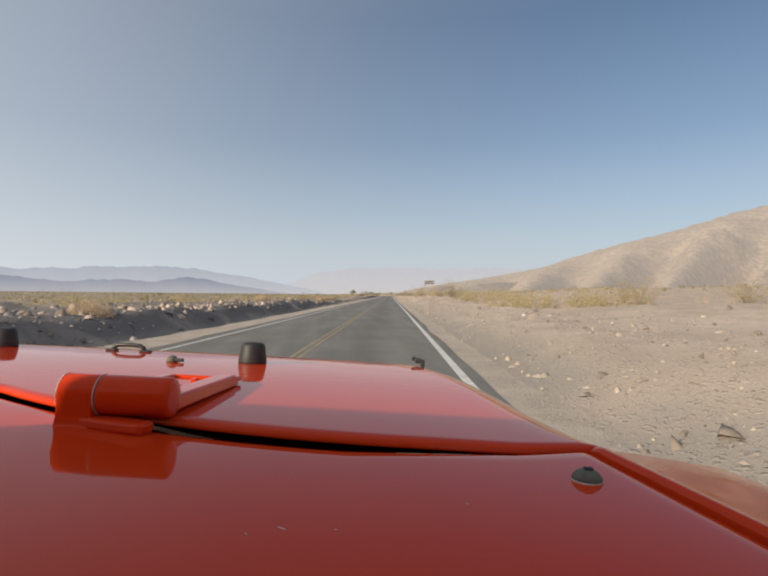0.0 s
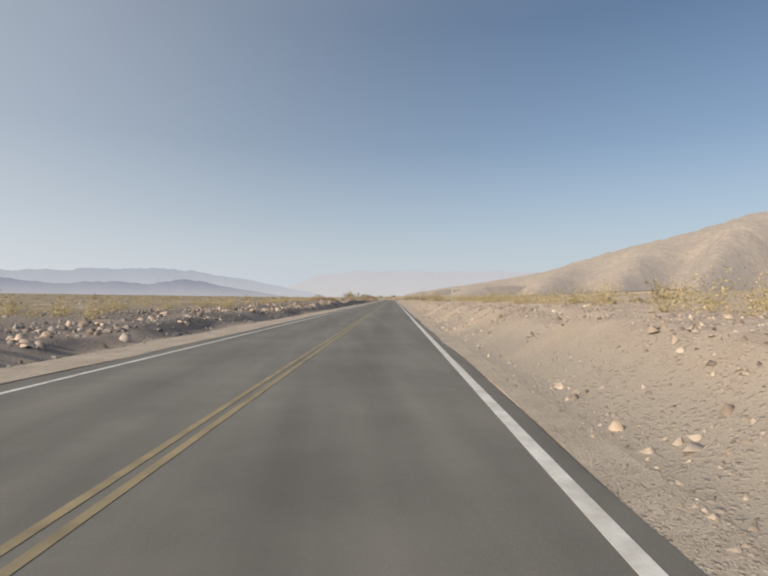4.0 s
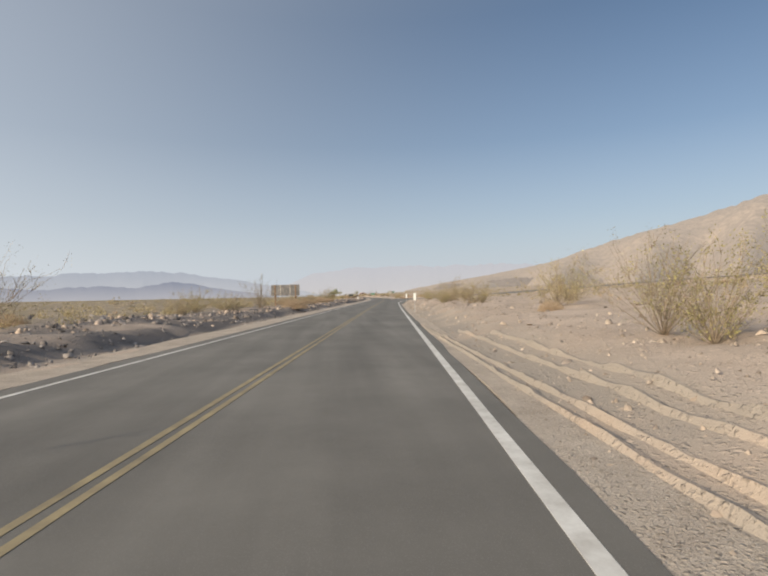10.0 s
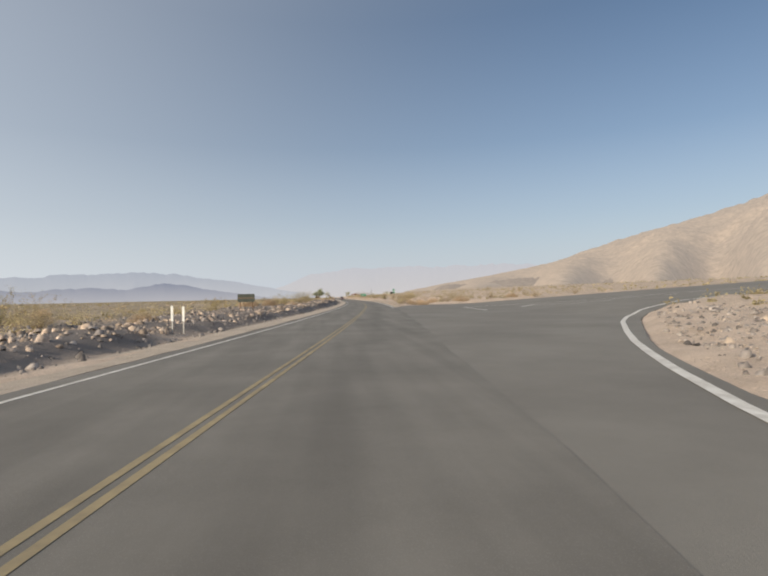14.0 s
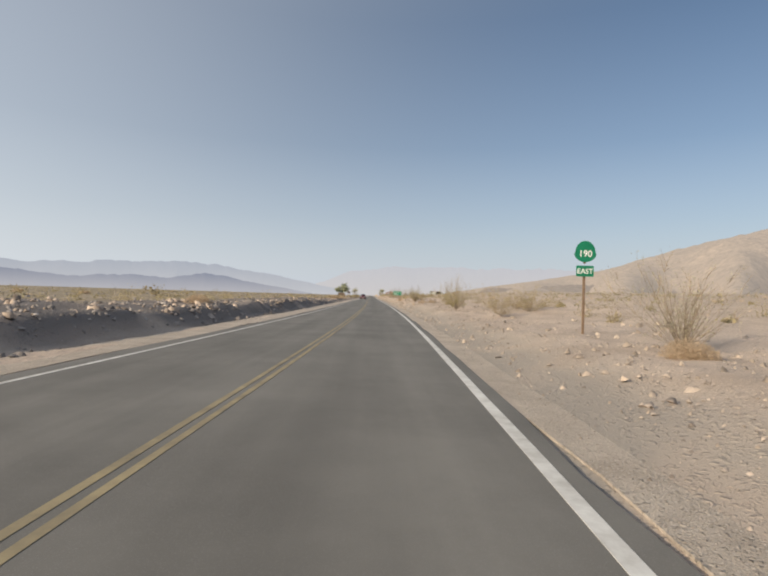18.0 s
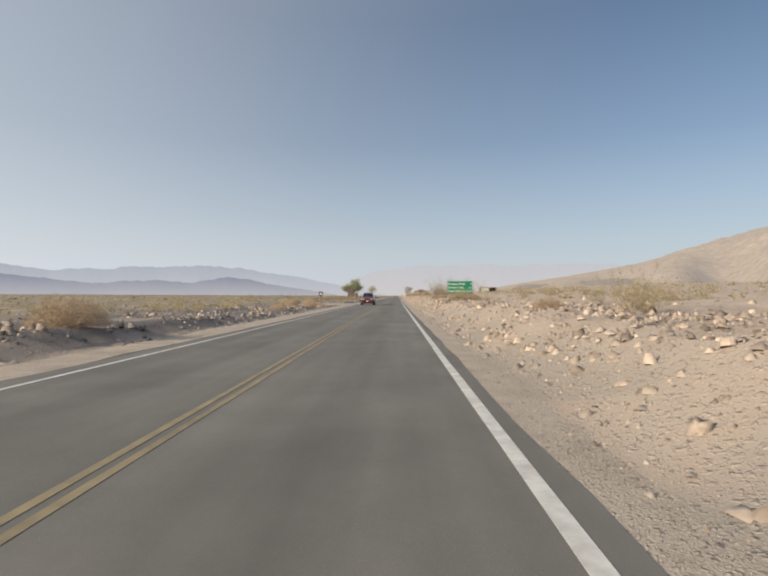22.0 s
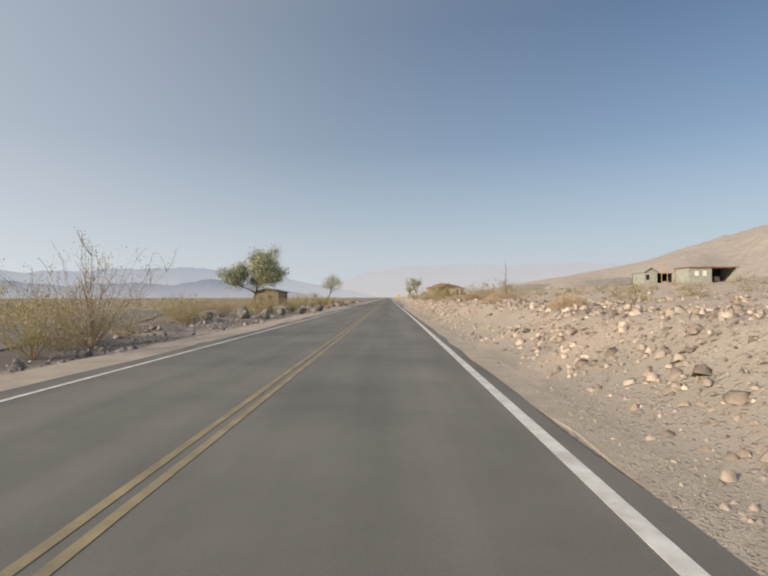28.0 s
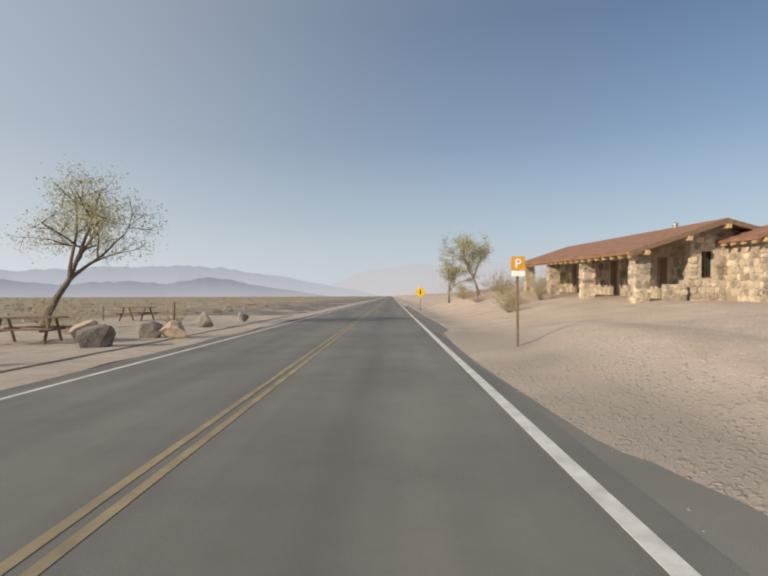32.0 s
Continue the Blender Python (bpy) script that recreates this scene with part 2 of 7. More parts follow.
def scrubby(m, olive):
    """Low scrub and dry grass tint the plain away from the road, more on the far-lane side."""
    n, l = links_of(m)
    b = n["Principled BSDF"]
    geo, nz_, lat, band = n.new("ShaderNodeNewGeometry"), n.new("ShaderNodeTexNoise"), n.new("ShaderNodeAttribute"), n.new("ShaderNodeValToRGB")
    nz_.inputs["Scale"].default_value, nz_.inputs["Detail"].default_value = 0.35, 8
    l.new(geo.outputs["Position"], nz_.inputs["Vector"])
    lat.attribute_name = "lateral"
    wide = n.new("ShaderNodeMapRange")
    wide.inputs["From Min"].default_value, wide.inputs["From Max"].default_value = -60.0, 60.0
    l.new(lat.outputs["Fac"], wide.inputs["Value"])
    band.color_ramp.elements[0].color = band.color_ramp.elements[1].color = (0.25, 0.25, 0.25, 1)
    band.color_ramp.elements[0].color = (0.95, 0.95, 0.95, 1)
    for at, f in ((0.34, 0.9), (0.41, 0.0), (0.60, 0.0), (0.75, 0.15)):
        band.color_ramp.elements.new(at).color = (f, f, f, 1)
    l.new(wide.outputs[0], band.inputs["Fac"])
    spot = n.new("ShaderNodeMapRange")
    spot.inputs["From Min"].default_value, spot.inputs["From Max"].default_value = 0.25, 0.5
    l.new(nz_.outputs["Fac"], spot.inputs["Value"])
    mul = n.new("ShaderNodeMath")
    mul.operation = "MULTIPLY"
    l.new(band.outputs["Color"], mul.inputs[0])
    l.new(spot.outputs[0], mul.inputs[1])
    mx = n.new("ShaderNodeMixRGB")
    mx.inputs[2].default_value = (*olive, 1)
    l.new(mul.outputs[0], mx.inputs[0])
    l.new(b.inputs["Base Color"].links[0].from_socket, mx.inputs[1])
    l.new(mx.outputs[0], b.inputs["Base Color"])


scrubby(M_SAND, (0.265, 0.22, 0.145))


def varnished(m, dark, x_from, x_to, far=-24.0, back=-13.0):
    """Other gravel in place of the sand along one side of the road, with a ragged edge."""
    n, l = links_of(m)
    b = n["Principled BSDF"]
    geo, nz_ = n.new("ShaderNodeNewGeometry"), n.new("ShaderNodeTexNoise")
    nz_.inputs["Scale"].default_value, nz_.inputs["Detail"].default_value = 0.25, 7
    l.new(geo.outputs["Position"], nz_.inputs["Vector"])
    sx_ = n.new("ShaderNodeAttribute")
    sx_.attribute_name = "lateral"
    near = n.new("ShaderNodeMapRange")
    near.inputs["From Min"].default_value, near.inputs["From Max"].default_value = x_from, x_to
    l.new(sx_.outputs["Fac"], near.inputs["Value"])
    spot = n.new("ShaderNodeMapRange")
    spot.inputs["From Min"].default_value, spot.inputs["From Max"].default_value = 0.30, 0.48
    l.new(nz_.outputs["Fac"], spot.inputs["Value"])
    # it ends again farther out
    end = n.new("ShaderNodeMapRange")
    end.inputs["From Min"].default_value, end.inputs["From Max"].default_value = far, back
    l.new(sx_.outputs["Fac"], end.inputs["Value"])
    only = n.new("ShaderNodeMath")
    only.operation = "MULTIPLY"
    l.new(near.outputs[0], only.inputs[0])
    l.new(end.outputs[0], only.inputs[1])
    mul = n.new("ShaderNodeMath")
    mul.operation = "MULTIPLY"
    l.new(only.outputs[0], mul.inputs[0])
    l.new(spot.outputs[0], mul.inputs[1])
    mx = n.new("ShaderNodeMixRGB")
    mx.inputs[2].default_value = (*dark, 1)
    l.new(mul.outputs[0], mx.inputs[0])
    l.new(b.inputs["Base Color"].links[0].from_socket, mx.inputs[1])
    l.new(mx.outputs[0], b.inputs["Base Color"])


varnished(M_SAND, (0.185, 0.162, 0.148), -6.8, -8.0)
varnished(M_SAND, (0.355, 0.31, 0.262), 4.4, 2.8, -6.0, -5.0)
M_SHOULDER = surface("gravel_shoulder", (0.41, 0.345, 0.28), (0.54, 0.465, 0.385), 1.2, 0.95, 0.8, 60.0, spots=(0.58, 0.51, 0.43), spot_scale=28.0)
stony(M_SHOULDER, (22.0, 50.0), 0.4, 0.45)
M_WHITE_LINE = surface("white_road_paint", (0.52, 0.5, 0.46), (0.75, 0.74, 0.7), 3.0, 0.7, 0.3, 90.0, dist=0.003)
M_YELLOW_LINE = surface("yellow_road_paint", (0.23, 0.19, 0.12), (0.37, 0.30, 0.17), 2.0, 0.75, 0.3, 90.0, dist=0.003)
M_CRACK = surface("crack_sealant", (0.06, 0.057, 0.052), (0.1, 0.095, 0.088), 4, 0.8)
M_STONE = surface("desert_stone", (0.34, 0.272, 0.215), (0.52, 0.43, 0.35), 2.0, 0.9, 0.3, 25.0, island=0.4)
M_RUBBLE = surface("bank_rubble_stone", (0.26, 0.205, 0.165), (0.54, 0.44, 0.355), 5.0, 0.9, 0.5, 25.0, island=0.5)
M_STONE_DARK = surface("dark_desert_stone", (0.17, 0.15, 0.14), (0.33, 0.295, 0.27), 2.0, 0.9, 0.3, 25.0, island=0.5)
M_BOULDER = surface("boulder_stone", (0.34, 0.265, 0.205), (0.56, 0.45, 0.35), 3.0, 0.9, 0.9, 14.0, per_object=0.25, dist=0.04)
M_BOULDER_GREY = surface("grey_boulder_stone", (0.15, 0.135, 0.12), (0.3, 0.27, 0.24), 3.0, 0.9, 0.9, 14.0, per_object=0.2, dist=0.04)
M_LEAF = surface("creosote_leaf", (0.33, 0.295, 0.125), (0.50, 0.445, 0.20), 6.0, 0.7, 0.1, island=0.45, per_object=0.2)
M_LEAF_DRY = surface("dry_brush_twig", (0.47, 0.36, 0.245), (0.60, 0.475, 0.335), 5.0, 0.8, 0.1, island=0.22, per_object=0.15)
M_LEAF_GREY = surface("grey_green_leaf", (0.36, 0.335, 0.22), (0.52, 0.48, 0.33), 6.0, 0.7, 0.1, island=0.4, per_object=0.15)
M_LEAF_TAN = surface("half_dry_leaf", (0.37, 0.305, 0.17), (0.53, 0.445, 0.265), 5.0, 0.75, 0.1, island=0.4, per_object=0.2)
M_SCRUB = surface("desert_scrub", (0.28, 0.24, 0.13), (0.40, 0.345, 0.20), 4.0, 0.8, 0.1, island=0.3)
M_LEAF_PALE = surface("pale_thin_leaf", (0.36, 0.35, 0.20), (0.52, 0.50, 0.30), 4.0, 0.7, 0.1, island=0.35)


def leafy(m, share):
    """Thin leaves let part of the light through."""
    n, l = links_of(m)
    out, b = n["Material Output"], n["Principled BSDF"]
    thin, mx = n.new("ShaderNodeBsdfTranslucent"), n.new("ShaderNodeMixShader")
    l.new(b.inputs["Base Color"].links[0].from_socket, thin.inputs["Color"])
    mx.inputs[0].default_value = share
    l.new(b.outputs[0], mx.inputs[1])
    l.new(thin.outputs[0], mx.inputs[2])
    l.new(mx.outputs[0], out.inputs["Surface"])


for m, share in ((M_LEAF, 0.4), (M_LEAF_DRY, 0.35), (M_LEAF_GREY, 0.4), (M_LEAF_TAN, 0.4), (M_LEAF_PALE, 0.4), (M_SCRUB, 0.3)):
    leafy(m, share)
M_STEM = surface("bush_stem", (0.25, 0.195, 0.14), (0.40, 0.325, 0.24), 10.0, 0.9, 0.4)
M_TREE_LEAF = surface("tree_leaf", (0.27, 0.29, 0.18), (0.41, 0.43, 0.28), 2.0, 0.7, 0.1, island=0.45)
M_BARK = surface("tree_bark", (0.11, 0.085, 0.065), (0.2, 0.16, 0.125), 9.0, 0.95, 0.9, 30.0)
M_PAINT = surface("red_car_paint", (0.59, 0.041, 0.006), (0.64, 0.047, 0.008), 1.5, 0.5, 0.004, 400.0, coat=1.0, dist=0.0005)


def dusty(m, dust, most):
    """A thin uneven film of road dust on a coated surface: it tints and dulls."""
    n, l = links_of(m)
    b = n["Principled BSDF"]
    b.inputs["Specular IOR Level"].default_value = 0.0
    b.inputs["Coat IOR"].default_value = 1.22
    b.inputs["IOR"].default_value = 1.0
    geo = n.new("ShaderNodeNewGeometry")
    a, c = n.new("ShaderNodeTexNoise"), n.new("ShaderNodeTexNoise")
    a.inputs["Scale"].default_value, a.inputs["Detail"].default_value = 3.5, 5
    c.inputs["Scale"].default_value, c.inputs["Detail"].default_value = 160.0, 4
    l.new(geo.outputs["Position"], a.inputs["Vector"])
    l.new(geo.outputs["Position"], c.inputs["Vector"])
    mul = n.new("ShaderNodeMath")
    mul.operation = "MULTIPLY"
    l.new(a.outputs["Fac"], mul.inputs[0])
    l.new(c.outputs["Fac"], mul.inputs[1])
    mr = n.new("ShaderNodeMapRange")
    mr.inputs["From Min"].default_value, mr.inputs["From Max"].default_value, mr.inputs["To Max"].default_value = 0.12, 0.5, most
    l.new(mul.outputs[0], mr.inputs["Value"])
    mx = n.new("ShaderNodeMixRGB")
    mx.inputs[2].default_value = (*dust, 1)
    l.new(b.inputs["Base Color"].links[0].from_socket, mx.inputs[1])
    l.new(mr.outputs[0], mx.inputs[0])
    l.new(mx.outputs[0], b.inputs["Base Color"])
    cr = n.new("ShaderNodeMapRange")
    cr.inputs["To Min"].default_value, cr.inputs["To Max"].default_value = 0.02, 0.09
    l.new(mul.outputs[0], cr.inputs["Value"])
    l.new(cr.outputs[0], b.inputs["Coat Roughness"])


dusty(M_PAINT, (0.44, 0.34, 0.25), 0.022)
# pale red that paints a highlight on the hinge's edges
M_RIM_HIGHLIGHT = surface("pale_edge_highlight", (0.62, 0.34, 0.28), (0.75, 0.5, 0.44), 200.0, 0.4, 0.05)
# dark brown paints in the shade of the red channel below the hood gap
M_GAP = surface("dark_brown_gap_shade", (0.03, 0.011, 0.008), (0.045, 0.016, 0.011), 8, 0.9)
M_RUBBER = surface("black_rubber", (0.018, 0.018, 0.019), (0.032, 0.031, 0.031), 30, 0.55, 0.15, 300, dist=0.001)
M_BLACK_METAL = surface("black_coated_metal", (0.02, 0.02, 0.021), (0.035, 0.034, 0.033), 30, 0.4, 0.1, 300, dist=0.001)
M_NOZZLE = surface("dusty_grey_plastic", (0.07, 0.066, 0.05), (0.13, 0.12, 0.09), 60, 0.65, 0.2, 300, dist=0.001)
M_PALE_PLASTIC = surface("pale_gasket", (0.5, 0.45, 0.38), (0.6, 0.55, 0.46), 60, 0.6)
M_STEEL = surface("galvanised_steel", (0.36, 0.36, 0.35), (0.5, 0.5, 0.49), 12, 0.5, 0.2, 80, metal=0.7, dist=0.002)
M_CHROME = surface("bright_metal", (0.6, 0.6, 0.6), (0.7, 0.7, 0.7), 20, 0.2, 0.02, metal=1.0)
M_GREEN = surface("green_sign_sheet", (0.0, 0.15, 0.075), (0.004, 0.19, 0.098), 2.0, 0.45, 0.05)
M_SIGN_WHITE = surface("white_sign_sheet", (0.72, 0.74, 0.72), (0.82, 0.83, 0.8), 3.0, 0.5, 0.05)
M_REFLECTOR = surface("dull_white_reflector", (0.42, 0.41, 0.375), (0.54, 0.53, 0.49), 6.0, 0.6, 0.1)
M_SIGN_DARK = surface("dark_green_sign_back", (0.03, 0.04, 0.033), (0.05, 0.06, 0.05), 3.0, 0.6, 0.1)
M_SIGN_BACK = surface("weathered_grey_sign_back", (0.10, 0.098, 0.10), (0.17, 0.165, 0.165), 2.0, 0.7, 0.2)
M_BROWN = surface("brown_sign_sheet", (0.075, 0.04, 0.025), (0.11, 0.06, 0.038), 3.0, 0.55, 0.1)
M_YELLOW = surface("yellow_sign_sheet", (0.62, 0.42, 0.02), (0.75, 0.5, 0.03), 3.0, 0.5, 0.05)
M_ORANGE = surface("amber_sign_sheet", (0.55, 0.28, 0.02), (0.65, 0.34, 0.03), 3.0, 0.5, 0.05)
M_WOOD = surface("weathered_wood", (0.13, 0.085, 0.055), (0.25, 0.17, 0.11), 14.0, 0.85, 0.6, 50.0)
M_PALE_WOOD = surface("pale_timber", (0.4, 0.28, 0.14), (0.52, 0.38, 0.22), 14.0, 0.8, 0.5, 50.0)
M_ROOF = surface("brown_shingle_roof", (0.21, 0.105, 0.065), (0.33, 0.18, 0.115), 2.5, 0.85, 0.6, 30.0)
# cottage roof: the shade over it is put into this dark brown
M_ROOF_DARK = surface("shade_dark_roof", (0.075, 0.06, 0.05), (0.13, 0.105, 0.085), 2.5, 0.9, 0.5, 30.0)
M_MASONRY = surface("rubble_stone", (0.25, 0.205, 0.155), (0.56, 0.475, 0.365), 1.6, 0.9, 0.8, 20.0, per_object=0.42)
M_MORTAR = surface("pale_mortar", (0.4, 0.34, 0.26), (0.5, 0.44, 0.35), 6.0, 0.95, 0.6, 60.0)
M_PLASTER = surface("tan_plaster", (0.42, 0.36, 0.27), (0.52, 0.45, 0.35), 3.0, 0.9, 0.4, 40.0)
# cottage walls: brown stone, darkened to carry the shade they stand in
M_COTTAGE = surface("shade_dark_stonework", (0.17, 0.13, 0.10), (0.30, 0.24, 0.18), 3.0, 0.9, 0.7, 20.0)
# near-black stands in for the shade inside doorways and open bays
M_DARK = surface("opening_shade", (0.02, 0.018, 0.016), (0.035, 0.03, 0.027), 5.0, 0.8)
M_SUV = surface("maroon_car_paint", (0.09, 0.012, 0.016), (0.12, 0.016, 0.02), 2.0, 0.35, 0.004, 300, coat=1.0, dist=0.0005)
M_CARGLASS = surface("tinted_car_glass", (0.012, 0.014, 0.016), (0.02, 0.022, 0.025), 2.0, 0.05, 0.0)
M_LAMP = surface("clear_lamp_lens", (0.6, 0.6, 0.62), (0.75, 0.75, 0.75), 8.0, 0.12, 0.05)
# haze on hills and ranges is emission in the material, not air
M_HILL = haze_glow_range("bare_hillside_haze_glow", (0.30, 0.235, 0.175), (0.275, 0.245, 0.22), (0.245, 0.23, 0.22), 520, 0.55, 0.04, 0.35)
M_KNOLL = haze_glow_range("dark_knoll_haze_glow", (0.17, 0.135, 0.105), (0.27, 0.24, 0.215), (0.22, 0.20, 0.185), 120, 0.5, 0.05, 1.0)
M_RANGE_FAR = haze_glow_range("far_range_haze_glow", (0.05, 0.05, 0.055), (0.52, 0.53, 0.56), (0.385, 0.42, 0.485), 230)
M_RANGE_MID = haze_glow_range("mid_range_haze_glow", (0.05, 0.05, 0.055), (0.43, 0.43, 0.465), (0.235, 0.26, 0.335), 125)
M_RANGE_PALE = haze_glow_range("pale_range_haze_glow", (0.03, 0.03, 0.03), (0.60, 0.58, 0.585), (0.545, 0.55, 0.59), 230)

# ---------------- helpers ----------------


def part(name, bm, material, parent=None, label="", smooth=False):
    me = bpy.data.meshes.new(name)
    bm.normal_update()
    bm.to_mesh(me)
    bm.free()
    me.materials.append(material)
    if smooth:
        me.polygons.foreach_set("use_smooth", [True] * len(me.polygons))
    ob = new(name, me)
    ob.parent = parent
    if label:
        tagged(ob, label)
    return ob


def raw(name, verts, faces, material, smooth=False, parent=None):
    me = bpy.data.meshes.new(name)
    me.from_pydata([tuple(v) for v in verts], [], faces)
    me.update()
    me.materials.append(material)
    if smooth:
        me.polygons.foreach_set("use_smooth", [True] * len(me.polygons))
    ob = new(name, me)
    ob.parent = parent
    return ob


def thing(name, loc, label, category, group="", rz=0.0):
    """An Empty that carries a thing's parts; loc: across and along the road, and height."""
    ob = new(name)
    ob.empty_display_size = 0.2
    ob.matrix_world = pose(loc[0] + rx(loc[1]), loc[1], loc[2], 0, 0, rz + road_turn(loc[1]))
    return tagged(ob, label, category, group)


def box(cx, cy, cz, sx, sy, sz, bevel=0.0, segs=2, bm=None, m=None):
    bm = bm or bmesh.new()
    mat = Matrix.Translation((cx, cy, cz)) @ Matrix.Diagonal((sx, sy, sz, 1))
    r = bmesh.ops.create_cube(bm, size=1, matrix=mat)
    if bevel:
        edges = list({e for v in r["verts"] for e in v.link_edges})
        bmesh.ops.bevel(bm, geom=edges, offset=bevel, segments=segs, affect="EDGES", profile=0.5)
    if m:
        bmesh.ops.transform(bm, matrix=m, verts=bm.verts)
    return bm


def lathe(profile, seg=24, bm=None, m=Matrix()):
    """A turned form round z from (radius, height) pairs, closed at both ends."""
    bm = bm or bmesh.new()
    rings = []
    for r, z in profile:
        rings.append([bm.verts.new(m @ Vector((r * math.cos(2 * math.pi * i / seg), r * math.sin(2 * math.pi * i / seg), z))) for i in range(seg)])
    for a, b in zip(rings, rings[1:]):
        for i in range(seg):
            bm.faces.new((a[i], a[(i + 1) % seg], b[(i + 1) % seg], b[i]))
    bm.faces.new(rings[0][::-1])
    bm.faces.new(rings[-1])
    return bm


def tube(points, radii, seg=6, bm=None):
    bm = bm or bmesh.new()
    pts = [Vector(p) for p in points]
    rings = []
    for i, p in enumerate(pts):
        d = (pts[min(i + 1, len(pts) - 1)] - pts[max(i - 1, 0)]).normalized()
        q = d.to_track_quat("Z", "Y")
        r = radii[i] if isinstance(radii, (list, tuple)) else radii
        rings.append([bm.verts.new(p + q @ Vector((r * math.cos(2 * math.pi * k / seg), r * math.sin(2 * math.pi * k / seg), 0))) for k in range(seg)])
    for a, b in zip(rings, rings[1:]):
        for k in range(seg):
            bm.faces.new((a[k], a[(k + 1) % seg], b[(k + 1) % seg], b[k]))
    bm.faces.new(rings[0][::-1])
    bm.faces.new(rings[-1])
    return bm


def prism(outline, y0, y1, bm=None, m=None, bevel=0.0):
    """An (x, z) outline pushed through from y0 to y1."""
    bm = bm or bmesh.new()
    a = [bm.verts.new((x, y0, z)) for x, z in outline]
    b = [bm.verts.new((x, y1, z)) for x, z in outline]
    k = len(a)
    for i in range(k):
        bm.faces.new((a[i], a[(i + 1) % k], b[(i + 1) % k], b[i]))
    bm.faces.new(a[::-1])
    bm.faces.new(b)
    bmesh.ops.recalc_face_normals(bm, faces=bm.faces)
    if bevel:
        bmesh.ops.bevel(bm, geom=list(bm.edges), offset=bevel, segments=2, affect="EDGES", profile=0.5)
    if m:
        bmesh.ops.transform(bm, matrix=m, verts=bm.verts)
    return bm


def lattice(seed):
    return np.random.RandomState(seed).rand(256, 256)


LATTICES = [lattice(s) for s in range(8)]


def vnoise(x, y, k=0):
    """Smooth value noise in 0..1 on numpy arrays."""
    x, y = np.asarray(x, float), np.asarray(y, float)
    xi, yi = np.floor(x).astype(int), np.floor(y).astype(int)
    fx, fy = x - xi, y - yi
    fx, fy = fx * fx * (3 - 2 * fx), fy * fy * (3 - 2 * fy)
    g = LATTICES[k % 8]
    a, b = g[xi % 256, yi % 256], g[(xi + 1) % 256, yi % 256]
    c, d = g[xi % 256, (yi + 1) % 256], g[(xi + 1) % 256, (yi + 1) % 256]
    return (a * (1 - fx) + b * fx) * (1 - fy) + (c * (1 - fx) + d * fx) * fy


def fbm(x, y, octaves=4, k=0):
    t, amp, tot = 0, 1.0, 0
    for o in range(octaves):
        t = t + amp * vnoise(np.asarray(x) * 2 ** o + 17.3 * o, np.asarray(y) * 2 ** o + 5.1 * o, k + o)
        tot += amp
        amp *= 0.5
    return t / tot


def smooth01(t):
    t = np.clip(t, 0, 1)
    return t * t * (3 - 2 * t)


def raw_polys(name, verts, faces, material, parent=None, smooth=False):
    """A mesh from numpy arrays; all faces with the same number of corners."""
    me = bpy.data.meshes.new(name)
    k = faces.shape[1]
    me.vertices.add(len(verts))
    me.vertices.foreach_set("co", np.ascontiguousarray(verts, dtype=np.float32).ravel())
    me.loops.add(faces.size)
    me.loops.foreach_set("vertex_index", np.ascontiguousarray(faces, dtype=np.int32).ravel())
    me.polygons.add(len(faces))
    me.polygons.foreach_set("loop_start", np.arange(0, faces.size, k, dtype=np.int32))
    me.update(calc_edges=True)
    me.validate()
    me.materials.append(material)
    if smooth:
        me.polygons.foreach_set("use_smooth", [True] * len(me.polygons))
    ob = new(name, me)
    ob.parent = parent
    return ob


# ---------------- the road's plan ----------------
# the road runs along y with a long gentle left bend; u is the distance to the right of the driving line
ROAD_L, LINE_L, CENTRE, LINE_R, ROAD_R = -5.75, -5.27, -2.02, 1.17, 1.46
PLAN_Y = [-760, -631, -572, -514, -457, -400, -344, -288, -261.2, -234.3, -207.5, -180.9, -154.3, -128, -102, -76.3, -50.9, -25.6, 0, 52, 105, 159, 205, 224, 400]
PLAN_X = [-67.9, -53.4, -46.8, -40.45, -34.1, -27.75, -21.62, -15.48, -12.38, -9.29, -6.4, -3.99, -2.15, -0.87, -0.13, 0.16, 0.19, 0.13, 0.04, -0.11, -0.14, -0.02, -0.12, -0.17, -0.17]


def slopes(a, b):
    a, b = np.array(a, float), np.array(b, float)
    d = np.diff(b) / np.diff(a)
    m = np.concatenate([[d[0]], (d[:-1] + d[1:]) / 2, [d[-1]]])
    return a, b, m


PA, PB, PM = slopes(PLAN_Y, PLAN_X)


def road_x(y):
    """Where the driving line lies across the plan at y."""
    y = np.asarray(y, float)
    i = np.clip(np.searchsorted(PA, y) - 1, 0, len(PA) - 2)
    h = PA[i + 1] - PA[i]
    t = (y - PA[i]) / h
    inside = (PB[i] * (1 + 2 * t) * (1 - t) ** 2 + PM[i] * h * t * (1 - t) ** 2 + PB[i + 1] * t * t * (3 - 2 * t) - PM[i + 1] * h * t * t * (1 - t))
    return np.where(y < PA[0], PB[0] + PM[0] * (y - PA[0]), np.where(y > PA[-1], PB[-1] + PM[-1] * (y - PA[-1]), inside))


def rx(y):
    return float(road_x(y))


def road_turn(y):
    """The road's own direction there, in degrees to the left of north."""
    return -math.degrees(math.atan2(rx(y + 4) - rx(y - 4), 8.0))


